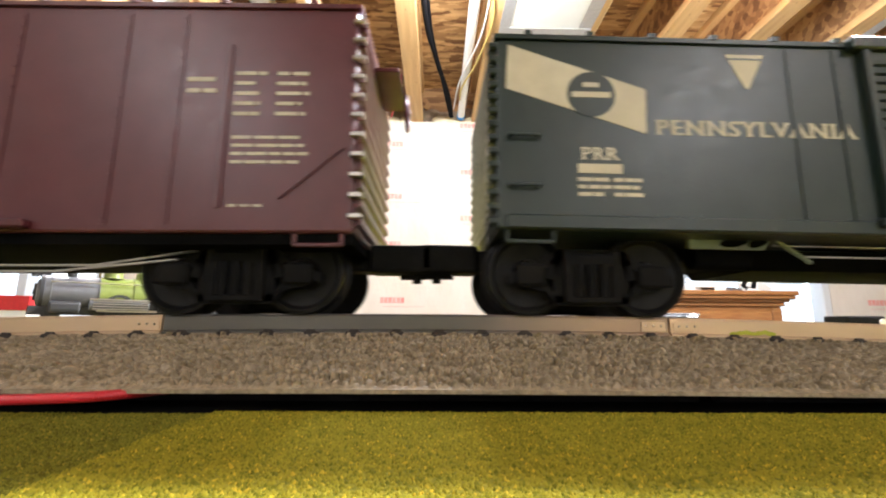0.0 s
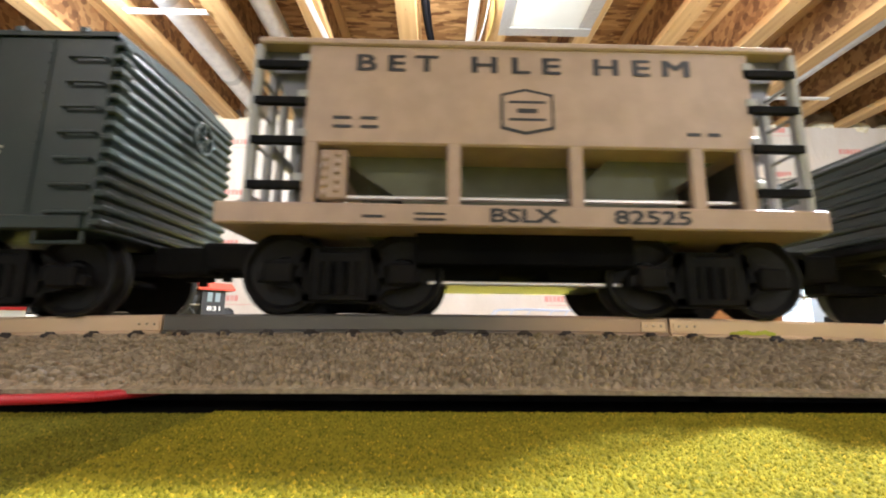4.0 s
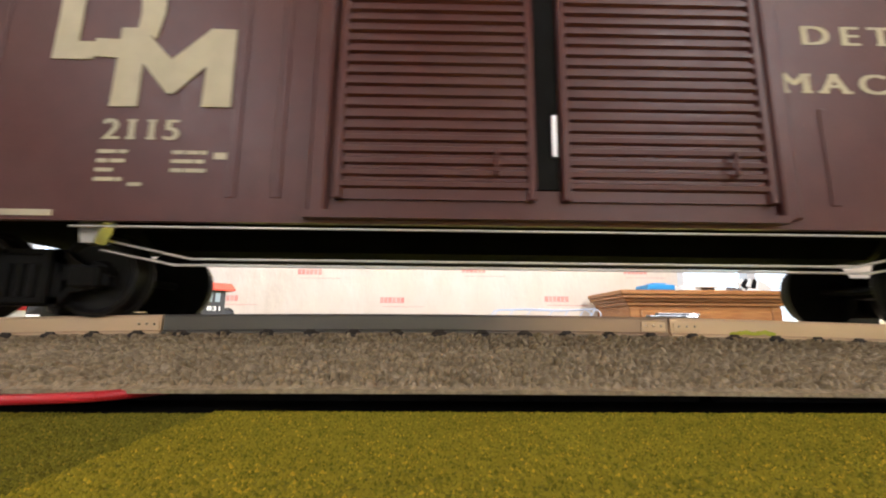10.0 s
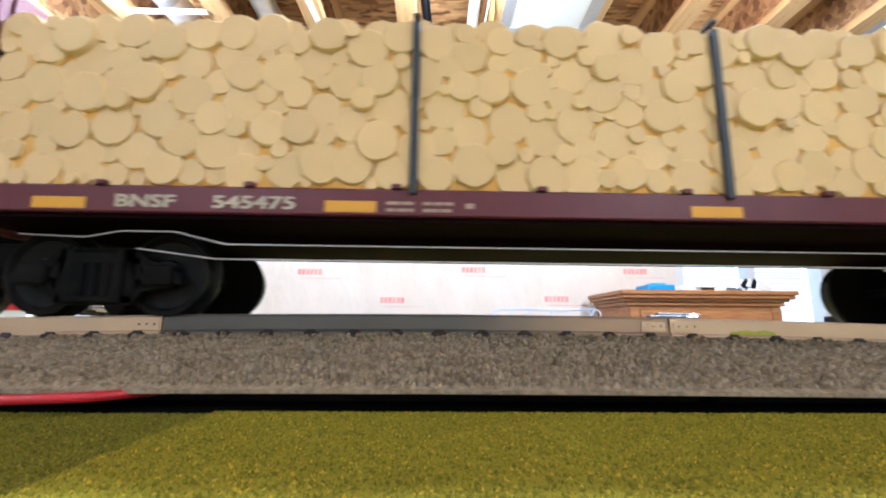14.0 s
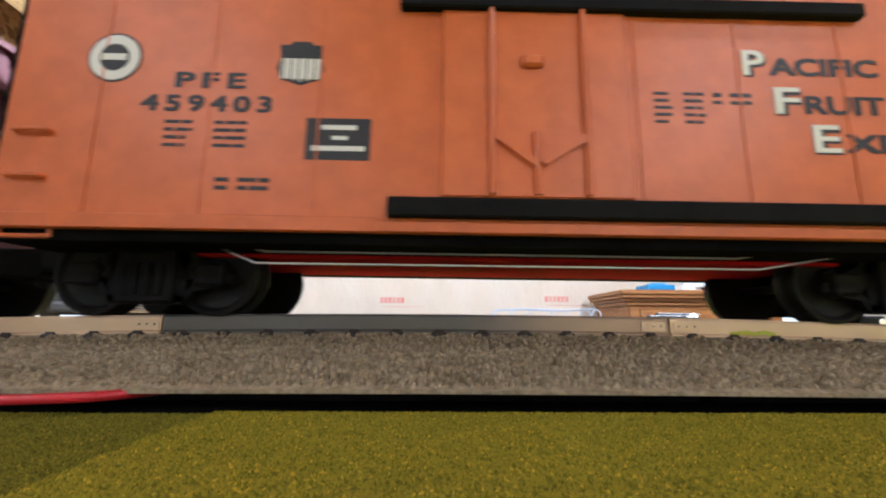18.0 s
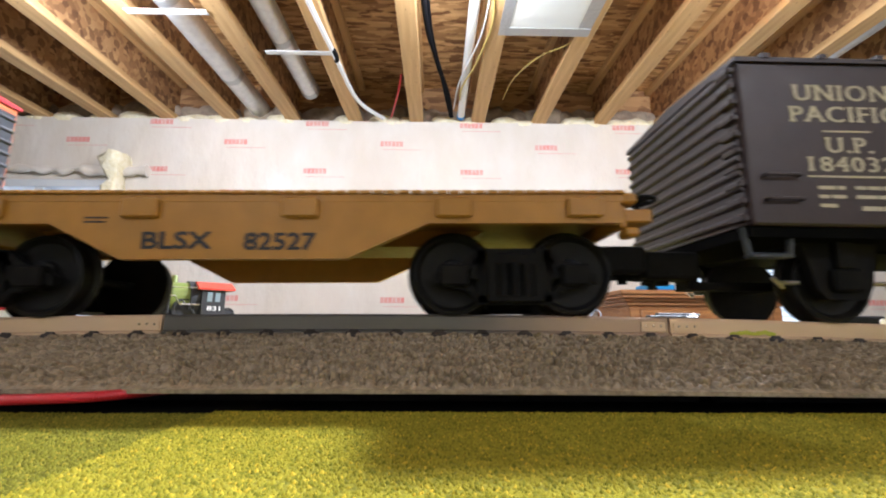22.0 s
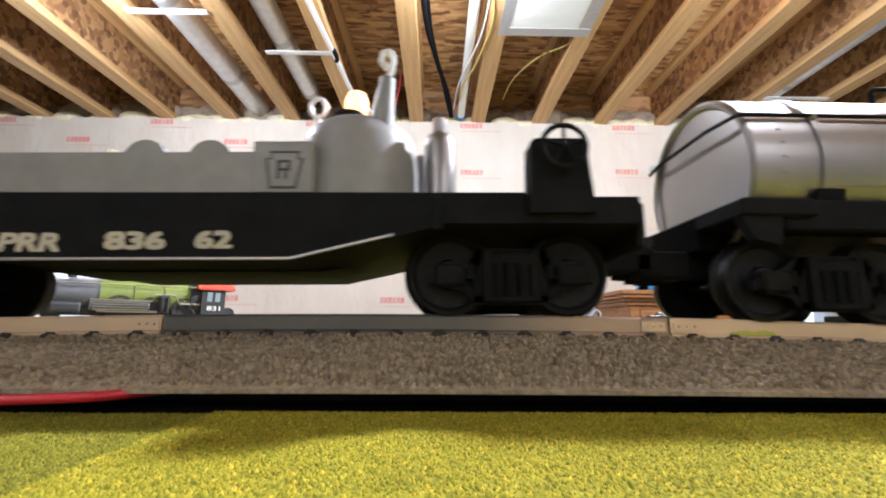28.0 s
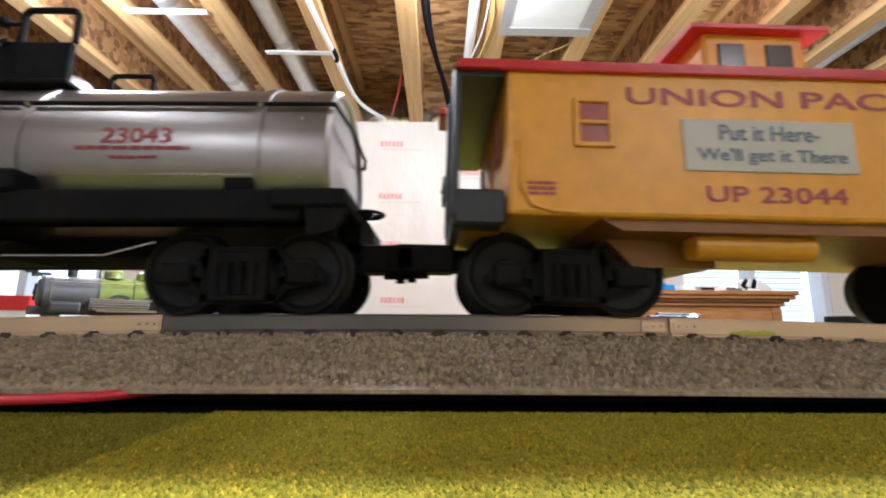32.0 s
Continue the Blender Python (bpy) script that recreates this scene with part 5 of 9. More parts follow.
    for (q0, za), (q1, zb) in (((84.5, 0.0208), (94.5, 0.0142)), ((162.0, 0.0208), (151.5, 0.0142))):
        bm = B()
        rod(bm, (X(q0), -0.0216, za), (X(q1), -0.0216, zb), 0.00055, 8)
        part("truss_strut", bm, M["palegreen"], c, "pale truss strut")
    bm = B()
    rod(bm, (X(66), -0.018, 0.0155), (X(80), -0.018, 0.0155), 0.0032, 14)
    part("air_tank", bm, M["under"], c, smooth=40)
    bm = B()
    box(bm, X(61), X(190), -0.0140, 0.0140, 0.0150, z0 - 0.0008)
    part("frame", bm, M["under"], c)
    underframe(c, X(83.0), X(163.5), 0.0152, 0.0130, half=0.0140, taper=0.002)
    brake_rods(c, [[(X(86), 0.0185), (X(160.5), 0.0185)], [(X(94), 0.0158), (X(151.5), 0.0158)]], -0.021, 0.00022)
    brake_rods(c, [[(X(66), 0.0211), (X(184), 0.0211)]], -0.0225, 0.00018)
    corner_steps(c, a + 0.008, h, z0, m)
    corner_steps(c, b - 0.008, h, z0, m)
    end_trucks(c, xc, x0, x1, tr, reach=(0.0160, 0.0135))


# ---- pale ore hopper with open framed ends ----
def ore_hopper():
    x0, x1, tr = 0.2630, 0.4060, (0.2906, 0.3830)
    c, xc = new_car("hopper_car", x0, x1, tr, "warm grey model ore hopper with open framed ends and dark lettering", "freight car")
    h = TRACK_Y - 0.0960
    X = lambda mm: mm / 1000 - xc
    y = -h
    m = M["hop"]
    # hopper shell: upper sides and slopes
    bm = B()
    box(bm, X(282), X(391), -h, h, 0.0395, 0.0655, 0.0005)
    part("upper_side", bm, m, c)
    bm = B()
    box(bm, X(270), X(402), -h - 0.0008, h + 0.0008, 0.0650, 0.0668, 0.0004)
    part("top_rail", bm, m, c)
    bm = B()
    box(bm, X(272), X(400), -h + 0.002, h - 0.002, 0.0662, 0.0674)
    part("load", bm, M["truck"], c, "dark ore load")
    for s in (-1, 1):
        bm = B()
        xa = X(299 if s < 0 else 374)
        prism(bm, [(X(336) + s * 0.002, 0.0200), (X(336) + s * 0.019, 0.0200), (xa + s * 0.012, 0.0400), (xa - s * 0.016, 0.0400)], -h + 0.008, h - 0.008)
        part("slope_sheet", bm, M["hopin"], c, "dull olive slope sheet")
    bm = B()
    box(bm, X(296), X(378), -0.018, 0.018, 0.0195, 0.0398)
    part("inner_bin", bm, M["hopin"], c)
    bm = B()
    box(bm, X(309), X(363), -0.024, 0.024, 0.0120, 0.0200, 0.0004)
    part("underframe", bm, M["under"], c, "matte black underframe")
    bm = B()
    box(bm, x0 - xc, x1 - xc, -h - 0.0004, h + 0.0004, 0.0198, 0.0250, 0.0004)
    part("side_sill", bm, m, c)
    for q in (284, 318, 347, 376, 388):
        for s in (-1, 1):
            bm = B()
            yy = s * h
            box(bm, X(q) - 0.0016, X(q) + 0.0016, min(yy, yy - s * 0.002), max(yy, yy - s * 0.002), 0.0245, 0.0400, 0.0003)
            part("side_post", bm, m, c)
    for s in (-1, 1):
        bm = B()
        rod(bm, (X(286), s * (h - 0.003), 0.0272), (X(390), s * (h - 0.003), 0.0272), 0.0006, 6)
        part("side_rod", bm, M["wire"], c)
    # open end frames with bright ladders
    for e, s in ((X(270), -1), (X(402), 1)):
        for yy, wd in ((-h + 0.001, 0.0012), (-h * 0.66, 0.0011), (-h * 0.40, 0.0009), (-h * 0.05, 0.0007), (h * 0.22, 0.0008), (h * 0.66, 0.0011), (h - 0.001, 0.0012)):
            bm = B()
            box(bm, e - 0.0010, e + 0.0010, yy - wd, yy + wd, 0.0245, 0.0652, 0.0003)
            part("end_post", bm, M["hopend"], c, "bright grey end post")
        for z in (0.0315, 0.0400, 0.0490, 0.0575):
            for ya, yb in ((-h + 0.001, -h * 0.66), (h * 0.66, h - 0.001)):
                bm = B()
                rod(bm, (e, ya, z), (e, yb, z), 0.0005, 6)
                part("end_rung", bm, M["hopend"], c, "thin bright ladder rung")
        for z, ya, yb, tk in ((0.0432, -h * 0.66, h * 0.66, 0.0010), (0.0290, -h * 0.05, h * 0.66, 0.0006), (0.0260, -h + 0.001, h - 0.001, 0.0013), (0.0645, -h + 0.001, h - 0.001, 0.0009)):
            bm = B()
            box(bm, e - 0.0006, e + s * 0.0016, ya, yb, z - tk, z + tk, 0.0002) if s > 0 else box(bm, e + s * 0.0016, e + 0.0006, ya, yb, z - tk, z + tk, 0.0002)
            part("end_rail", bm, M["hopend"], c, "bright grey end rail")
        bm = B()
        rod(bm, (e + s * 0.0016, -h * 0.40, 0.0440), (e + s * 0.0016, -h * 0.22, 0.0600), 0.0005, 6)
        rod(bm, (e + s * 0.0020, -h + 0.004, 0.0246), (e + s * 0.0034, -h + 0.004, 0.0246), 0.0019, 14)
        part("brake_rigging", bm, M["hopend"], c, "pale grey brake rigging")["kind"] = "stuff"
        bm = B()
        box(bm, min(e + s * 0.001, e + s * 0.009), max(e + s * 0.001, e + s * 0.009), -h * 0.8, h * 0.8, 0.0205, 0.0220, 0.0004)
        part("end_platform", bm, M["hopend"], c)
        for z in (0.0290, 0.0400, 0.0500, 0.0595):
            for sy in (-1, 1):
                bm = B()
                xa, xb = sorted((e, e - s * 0.0125))
                box(bm, xa, xb, sy * h - 0.0008, sy * h + 0.0008, z - 0.0010, z + 0.0010, 0.0002)
                part("rung", bm, M["black"], c, "dark ladder rung")
                # Added pale plates imitate the bright spots at the rungs' inner ends.
                bm = B()
                xa, xb = sorted((e - s * 0.0128, e - s * 0.0102))
                box(bm, xa, xb, sy * h - 0.0005, sy * h + 0.0005, z + 0.0008, z + 0.0030, 0.0003)
                part("rung_bracket", bm, M["hopend"], c, "added pale plate imitating a bright spot at a rung end")
        bm = B()
        prism(bm, [(e - s * 0.0125, 0.0398), (e - s * 0.0125, 0.0650), (e - s * 0.0005, 0.0650)], -h + 0.003, h - 0.003)
        part("end_slope", bm, M["loco_grey"], c, "bluish grey sloping end sheet")
        bm = B()
        xa, xb = sorted((e - s * 0.0098, e - s * 0.0108))
        box(bm, xa, xb, -h + 0.0022, h - 0.0022, 0.0248, 0.0405)
        part("end_sheet", bm, M["loco_grey"], c, "bluish grey end sheet")
    brake_wheel(c, (X(404), 0.012, 0.056), 0.0050, "x", M["black"])
    for word, q0, q1 in (("BET", 294, 314), ("HLE", 322, 344), ("HEM", 352, 376)):
        lettering("road_name", word, X(q0), X(q1), 0.0584, 0.0628, y, M["ink"], c, 0.03, spacing=1.5)
    bm = B()
    prism(bm, [(X(329), 0.0530), (X(335), 0.0545), (X(342), 0.0530), (X(342), 0.0440), (X(335), 0.0425), (X(329), 0.0440)], y - 0.00012, y)
    eb = part("emblem", bm, M["ink"], c, "dark outlined emblem")
    bm = B()
    prism(bm, [(X(329.8), 0.0524), (X(335), 0.0537), (X(341.2), 0.0524), (X(341.2), 0.0446), (X(335), 0.0433), (X(329.8), 0.0446)], y - 0.00024, y)
    part("emblem_field", bm, m, eb)
    bars("emblem_bar", [(X(331), X(340), 0.0505, 0.0512), (X(331), X(340), 0.0460, 0.0467), (X(333), X(338), 0.0480, 0.0492)], y - 0.00015, M["ink"], c)
    bar_block("data_lettering", X(289), X(302), 0.0420, 0.0465, 2, y, M["ink"], c, 2, 0.3, 0.2, 3, 0.35)
    bar_block("data_lettering", X(374), X(384), 0.0420, 0.0438, 1, y, M["ink"], c, 2, 0.3, 0.2, 3, 0.5)
    lettering("reporting_mark", "BSLX", X(326.4), X(342.0), 0.0208, 0.0242, y - 0.0004, M["ink"], c, 0.03)
    lettering("car_number", "82525", X(355.0), X(373.0), 0.0208, 0.0242, y - 0.0004, M["ink"], c, 0.03)
    bars("data_lettering", [(X(297), X(302), 0.0215, 0.0222), (X(309), X(316), 0.0210, 0.0216), (X(309), X(316), 0.0224, 0.0229)], y - 0.0004, M["ink"], c)
    # spring-and-gear clutter under the left bay
    bm = B()
    box(bm, X(286), X(292.5), -h + 0.001, -h + 0.004, 0.0262, 0.0385, 0.0004)
    for k in range(10):
        bmesh.ops.create_icosphere(bm, subdivisions=1, radius=0.0009, matrix=Matrix.Translation((X(287.5 + (k % 2) * 3.0), -h + 0.001, 0.0274 + 0.0011 * k)))
    part("brake_gear", bm, m, c)
    for q in (322, 352):
        bm = B()
        prism(bm, [(X(q) - 0.011, 0.0195), (X(q) + 0.011, 0.0195), (X(q) + 0.008, 0.0085), (X(q) - 0.008, 0.0085)], -0.016, 0.016)
        part("chute", bm, M["under"], c, "dark discharge chute")
    bm = B()
    box(bm, X(312), X(362), -0.018, 0.012, 0.0076, 0.0088, 0.0003)
    part("chute_rail", bm, M["wire"], c)
    end_trucks(c, xc, x0, x1, tr)


# ---- dark green gondola on single axles ----
def gondola():
    x0, x1, tr = 0.4290, 0.6160, (0.4554, 0.5889)
    c, xc = new_car("gondola_car", x0, x1, tr, "short dark green model gondola with cream lettering and fish-belly sides")
    h = TRACK_Y - 0.0985
    X = lambda mm: mm / 1000 - xc
    y = -h
    m = M["gon"]
    for s in (-1, 1):
        bm = B()
        y0, y1 = sorted((s * h, s * (h - 0.0018)))
        prism(bm, [(X(429.5), 0.0215), (X(429.5), 0.0475), (X(615.8), 0.0475), (X(615.8), 0.0215), (X(575), 0.0205), (X(541.5), 0.0137), (X(504.8), 0.0137), (X(472), 0.0205)], y0, y1)
        part("side", bm, m, c)
        bm = B()
        y0, y1 = sorted((s * (h - 0.001), s * (h + 0.0012)))
        box(bm, X(428.6), X(616.7), y0, y1, 0.0466, 0.0486, 0.0004)
        part("top_rail", bm, m, c)
        for q in (489.5, 506.5, 523, 540.5, 557, 573):
            bm = B()
            y0, y1 = sorted((s * h, s * (h + 0.0004)))
            box(bm, X(q) - 0.0011, X(q) + 0.0011, y0, y1, 0.0150 if 500 < q < 545 else 0.0185, 0.0467, 0.0004)
            part("side_rib", bm, m, c)
        bm = B()
        y0, y1 = sorted((s * (h - 0.0004), s * (h + 0.0004)))
        for q, w, n in ((X(504.8), X(541.5), 0), (X(472), X(504.8), 1), (X(541.5), X(575), 2)):
            za, zb = (0.0137, 0.0137) if n == 0 else ((0.0195, 0.0137) if n == 1 else (0.0137, 0.0195))
            rod(bm, (q, s * (h + 0.0002), za), (w, s * (h + 0.0002), zb), 0.00045, 6)
        part("lower_lip", bm, m, c)
    for e, s in ((X(429.5), -1), (X(615.8), 1)):
        end_ridges(c, e - s * 0.001, s, h, 0.0205, 0.0470, 7, m, name="end", thick=0.0013, wide=0.24)
    bm = B()
    box(bm, X(430), X(614), -h + 0.0015, h - 0.0015, 0.0205, 0.0222)
    part("floor", bm, M["under"], c)
    bm = B()
    prism(bm, [(X(470), 0.0206), (X(577), 0.0206), (X(546), 0.0141), (X(500), 0.0141)], -h + 0.002, h - 0.002)
    part("belly_pan", bm, M["under"], c, "black belly under the floor")
    underframe(c, X(478), X(568), 0.0208, 0.0180, half=0.010, taper=0.01)
    side_ladder(c, X(436), X(446), [0.0245, 0.0330, 0.0420], y, m)
    side_ladder(c, X(598), X(608), [0.0245, 0.0330, 0.0420], y, m)
    for q in (432, 606):
        bm = B()
        box(bm, X(q) - 0.002, X(q) + 0.008, -h + 0.002, h - 0.002, 0.0192, 0.0212, 0.0004)
        part("end_sill", bm, M["black"], c)
    for q, k in ((429.8, 1), (615.5, -1)):
        for ya in (-h, h - 0.0016):
            bm = B()
            prism(bm, [(X(q), 0.0218), (X(q) + k * 0.0062, 0.0218), (X(q) + k * 0.0040, 0.0196), (X(q) + k * 0.0026, 0.0184), (X(q), 0.0190)], ya, ya + 0.0016)
            part("corner_step", bm, m, c)
    for q in (444.5, 466.0, 578.5, 600.0):
        bm = B()
        prism(bm, [(X(q) - 0.0016, 0.0210), (X(q) + 0.0016, 0.0210), (X(q) + 0.0012, 0.0158), (X(q) - 0.0012, 0.0158)], -0.0250, -0.0215)
        part("frame_bracket", bm, M["black"], c)
    for word, q0, q1 in (("U.", 460.2, 467), ("P.", 471.5, 477.5)):
        lettering("road_initial", word, X(q0), X(q1), 0.0376, 0.0420, y, M["cream"], c, 0.02, serif=0.045)
    bars("initial_line", [(X(460), X(467.5), 0.0430, 0.0434), (X(471.5), X(479), 0.0428, 0.0432)], y, M["cream"], c)
    lettering("car_number", "184", X(456.4), X(467.0), 0.0330, 0.0364, y, M["cream"], c, 0.02, serif=0.045)
    lettering("car_number", "315", X(471.3), X(482.6), 0.0330, 0.0364, y, M["cream"], c, 0.02, serif=0.045)
    bars("number_line", [(X(456), X(467.5), 0.0317, 0.0321), (X(471.3), X(483), 0.0316, 0.0320)], y, M["cream"], c)
    bar_block("data_lettering", X(459), X(466), 0.0250, 0.0306, 3, y, M["cream"], c, 1, 0.2, 0.3, 3, 0.45)
    bar_block("data_lettering", X(473), X(480), 0.0250, 0.0306, 3, y, M["cream"], c, 1, 0.2, 0.1, 4, 0.45)
    for word, q0, q1 in (("UN", 492.8, 503.0), ("ION", 507.7, 521.0), ("PA", 530.0, 539.0), ("CIFI", 542.2, 556.4), ("C", 560.6, 565.2)):
        lettering("road_name", word, X(q0), X(q1), 0.0352, 0.0394, y, M["cream"], c, 0.02, serif=0.045)
    bar_block("data_lettering", X(560.3), X(566), 0.0250, 0.0305, 3, y, M["cream"], c, 1, 0.2, 0.2, 4, 0.4)
    bar_block("data_lettering", X(569), X(574.5), 0.0250, 0.0305, 3, y, M["cream"], c, 1, 0.2, 0.2, 5, 0.4)
    shield("shield_badge", X(583.6), 0.0364, 0.0108, 0.0118, y, M["blueink"], M["redink"], M["cream"], c, 4)
    bar_block("data_lettering", X(580.4), X(586.9), 0.0240, 0.0292, 4, y, M["cream"], c, 1, 0.2, 0.1, 5, 0.5)
    end_trucks(c, xc, x0, x1, tr, True)


# ---- brown double-door boxcar ----
def brown_boxcar():
    x0, x1, tr = 0.6425, 0.9425, (0.6706, 0.9148)
    c, xc = new_car("boxcar", x0, x1, tr, "tall oxide-brown model boxcar with double corrugated doors and cream lettering")
    h, z0, z1 = TRACK_Y - 0.0928, 0.0228, 0.0880
    X = lambda mm: mm / 1000 - xc
    a, b = x0 - xc, x1 - xc
    y = -h
    m = M["dm"]
    box_body(c, a, b, h, 0.0255, z1, m, ribs=16)
    floor_plate(c, a, b, h, 0.0256)
    bm = B()
    prism(bm, [(X(660), 0.0262), (X(660), 0.0225), (X(664), 0.0207), (X(920), 0.0207), (X(924), 0.0225), (X(924), 0.0262)], y - 0.0003, y + 0.0014)
    part("side_sill", bm, m, c)
    bm = B()
    prism(bm, [(X(740), 0.0232), (X(742), 0.0215), (X(848), 0.0215), (X(850), 0.0232)], y - 0.0030, y)
    part("door_sill", bm, m, c)
    corrugated_door(c, X(748), X(793), 0.0262, 0.0850, y, m, 20)
    corrugated_door(c, X(799), X(847), 0.0262, 0.0850, y, m, 20)
    bm = B()
    box(bm, X(793.2), X(798.8), y - 0.0006, y + 0.0005, 0.0290, 0.0850)
    part("door_gap", bm, M["black"], c, "dark gap between the doors")
    bm = B()
    rod(bm, (X(797.6), y - 0.0012, 0.0365), (X(797.6), y - 0.0012, 0.0465), 0.0006, 8)
    part("door_bar", bm, M["wire"], c, "bright locking bar")
    for q in (744.5, 850):
        bm = B()
        box(bm, X(q) - 0.002, X(q) + 0.002, y - 0.0022, y, 0.0225, 0.0860, 0.0005)
        part("door_post", bm, m, c)
    for q in (668, 725, 735, 861.5, 878, 894, 909, 926):
        bm = B()
        box(bm, X(q) - 0.0010, X(q) + 0.0010, y - 0.0004, y, 0.0262, 0.0500 if q in (861.5, 878, 894, 909) else 0.0870, 0.0003)
        part("side_rib", bm, m, c)
    side_ladder(c, X(648.5), X(661.5), [0.0355, 0.0452, 0.0545, 0.0640, 0.0735], y, m, r=0.0006)
    side_ladder(c, X(924.5), X(938.5), [0.0355, 0.0452, 0.0545, 0.0640, 0.0735], y, m, r=0.0006)
    for q, s in ((652, -1), (932.5, 1)):
        bm = B()
        path_tube(bm, [(X(q) - 0.0075, y + 0.001, 0.0258), (X(q) - 0.0075, y + 0.001, 0.0200), (X(q) + 0.0075, y + 0.001, 0.0200), (X(q) + 0.0075, y + 0.001, 0.0258)], 0.0010, 6)
        part("step", bm, m, c)
    # monogram in plain bold strokes
    bm = B()
    Z = lambda v: v / 1000
    for pts in ([(680.6, 59.3), (681.0, 83.0), (686.3, 83.0), (686.2, 59.3)], [(686.2, 63.9), (690.2, 63.9), (690.2, 59.4), (686.2, 59.3)], [(690.2, 64.8), (695.8, 64.6), (695.8, 59.8), (690.2, 60.2)],
                [(686.3, 83.0), (697.5, 83.0), (696.4, 78.6), (686.3, 78.6)], [(697.5, 83.0), (702.6, 81.0), (705.4, 76.5), (705.5, 71.8), (704.2, 64.9), (699.6, 67.8), (699.9, 72.0), (699.4, 76.0), (696.4, 78.6)],
                [(695.5, 47.6), (701.8, 47.6), (701.8, 67.7), (695.9, 67.7)],
                [(700.7, 67.7), (708.4, 59.6), (708.9, 51.0), (708.2, 51.0), (701.8, 58.6)], [(708.4, 59.6), (717.2, 67.9), (717.0, 58.5), (709.8, 51.0), (708.9, 51.0)],
                [(716.8, 67.8), (722.9, 67.7), (723.1, 47.8), (716.4, 47.8)]):
        prism(bm, [(X(q), Z(w)) for q, w in pts], y - 0.00035, y - 0.0001)
    part("monogram", bm, M["cream"], c, "large cream monogram shape")["kind"] = "stuff"
    lettering("car_number", "2115", X(694.7), X(712.2), 0.0396, 0.0446, y, M["cream"], c, 0.04, serif=0.045)
    bar_block("data_lettering", X(694.4), X(701.5), 0.0285, 0.0372, 4, y, M["cream"], c, 1, 0.2, 0.3, 3, 0.42)
    bar_block("data_lettering", X(711), X(719), 0.0308, 0.0372, 3, y, M["cream"], c, 1, 0.2, 0.1, 4, 0.42)
    bars("data_lettering", [(X(720.5), X(723.3), 0.0352, 0.0368), (X(702), X(705), 0.0287, 0.0295)], y, M["cream"], c)
    for q0, q1 in ((669.2, 686.8), (900, 918)):
        bars("tie_plate", [(X(q0), X(q1), 0.0216, 0.0230)], y - 0.0004, M["cream"], c)
    lettering("road_name", "DETROIT", X(859.2), X(914.2), 0.0668, 0.0720, y, M["cream"], c, 0.035, spacing=1.25, serif=0.045)
    lettering("road_name", "&", X(882.2), X(890.8), 0.0602, 0.0652, y, M["cream"], c, 0.03, serif=0.045)
    lettering("road_name", "MACKINAC", X(851.8), X(921.2), 0.0540, 0.0592, y, M["cream"], c, 0.035, spacing=1.25, serif=0.045)
    bar_block("data_lettering", X(896.2), X(900.2), 0.0315, 0.0432, 6, y, M["cream"], c, 1, 0.2, 0.2, 3, 0.5)
    bar_block("data_lettering", X(902), X(906), 0.0315, 0.0432, 6, y, M["cream"], c, 1, 0.2, 0.2, 4, 0.5)
    bars("data_lettering", [(X(907.5), X(909.5), 0.0420, 0.0430), (X(907.5), X(909.5), 0.0402, 0.0412), (X(912.5), X(916.6), 0.0420, 0.0430), (X(912.5), X(916.6), 0.0402, 0.0412), (X(896.2), X(906), 0.0316, 0.0326)], y, M["cream"], c)
    for e, s in ((a, -1), (b, 1)):
        end_ridges(c, e, s, h, 0.0265, z1 - 0.002, 12, m, thick=0.0017, wide=0.26)
        bm = B()
        path_tube(bm, [(e + s * 0.003, -h + 0.006, 0.030), (e + s * 0.003, -h + 0.006, 0.084)], 0.0006, 6)
        path_tube(bm, [(e + s * 0.003, -h + 0.016, 0.030), (e + s * 0.003, -h + 0.016, 0.084)], 0.0006, 6)
        for i in range(8):
            rod(bm, (e + s * 0.003, -h + 0.006, 0.034 + i * 0.0065), (e + s * 0.003, -h + 0.016, 0.034 + i * 0.0065), 0.0005, 6)
        part("end_ladder", bm, m, c)
    brake_wheel(c, (b + 0.0065, 0.004, 0.0480), 0.0058, "x", M["black"])
    underframe(c, X(690), X(896), 0.0250, 0.0178, half=0.0125, taper=0.006)
    brake_rods(c, [[(X(690), 0.0185), (X(712), 0.0140), (X(874), 0.0140), (X(896), 0.0185)], [(X(690), 0.0160), (X(708), 0.0125), (X(878), 0.0125), (X(897), 0.0160)]], -0.024)
    brake_rods(c, [[(X(690), 0.0197), (X(896), 0.0197)]], y + 0.001, 0.0003)
    for q in (690, 897):
        bm = B()
        prism(bm, [(X(q) - 0.003, 0.0225), (X(q) + 0.003, 0.0225), (X(q) + 0.001, 0.0170), (X(q) - 0.002, 0.0170)], -0.028, -0.024)
        part("bolster_end", bm, M["wire"], c)
    end_trucks(c, xc, x0, x1, tr)



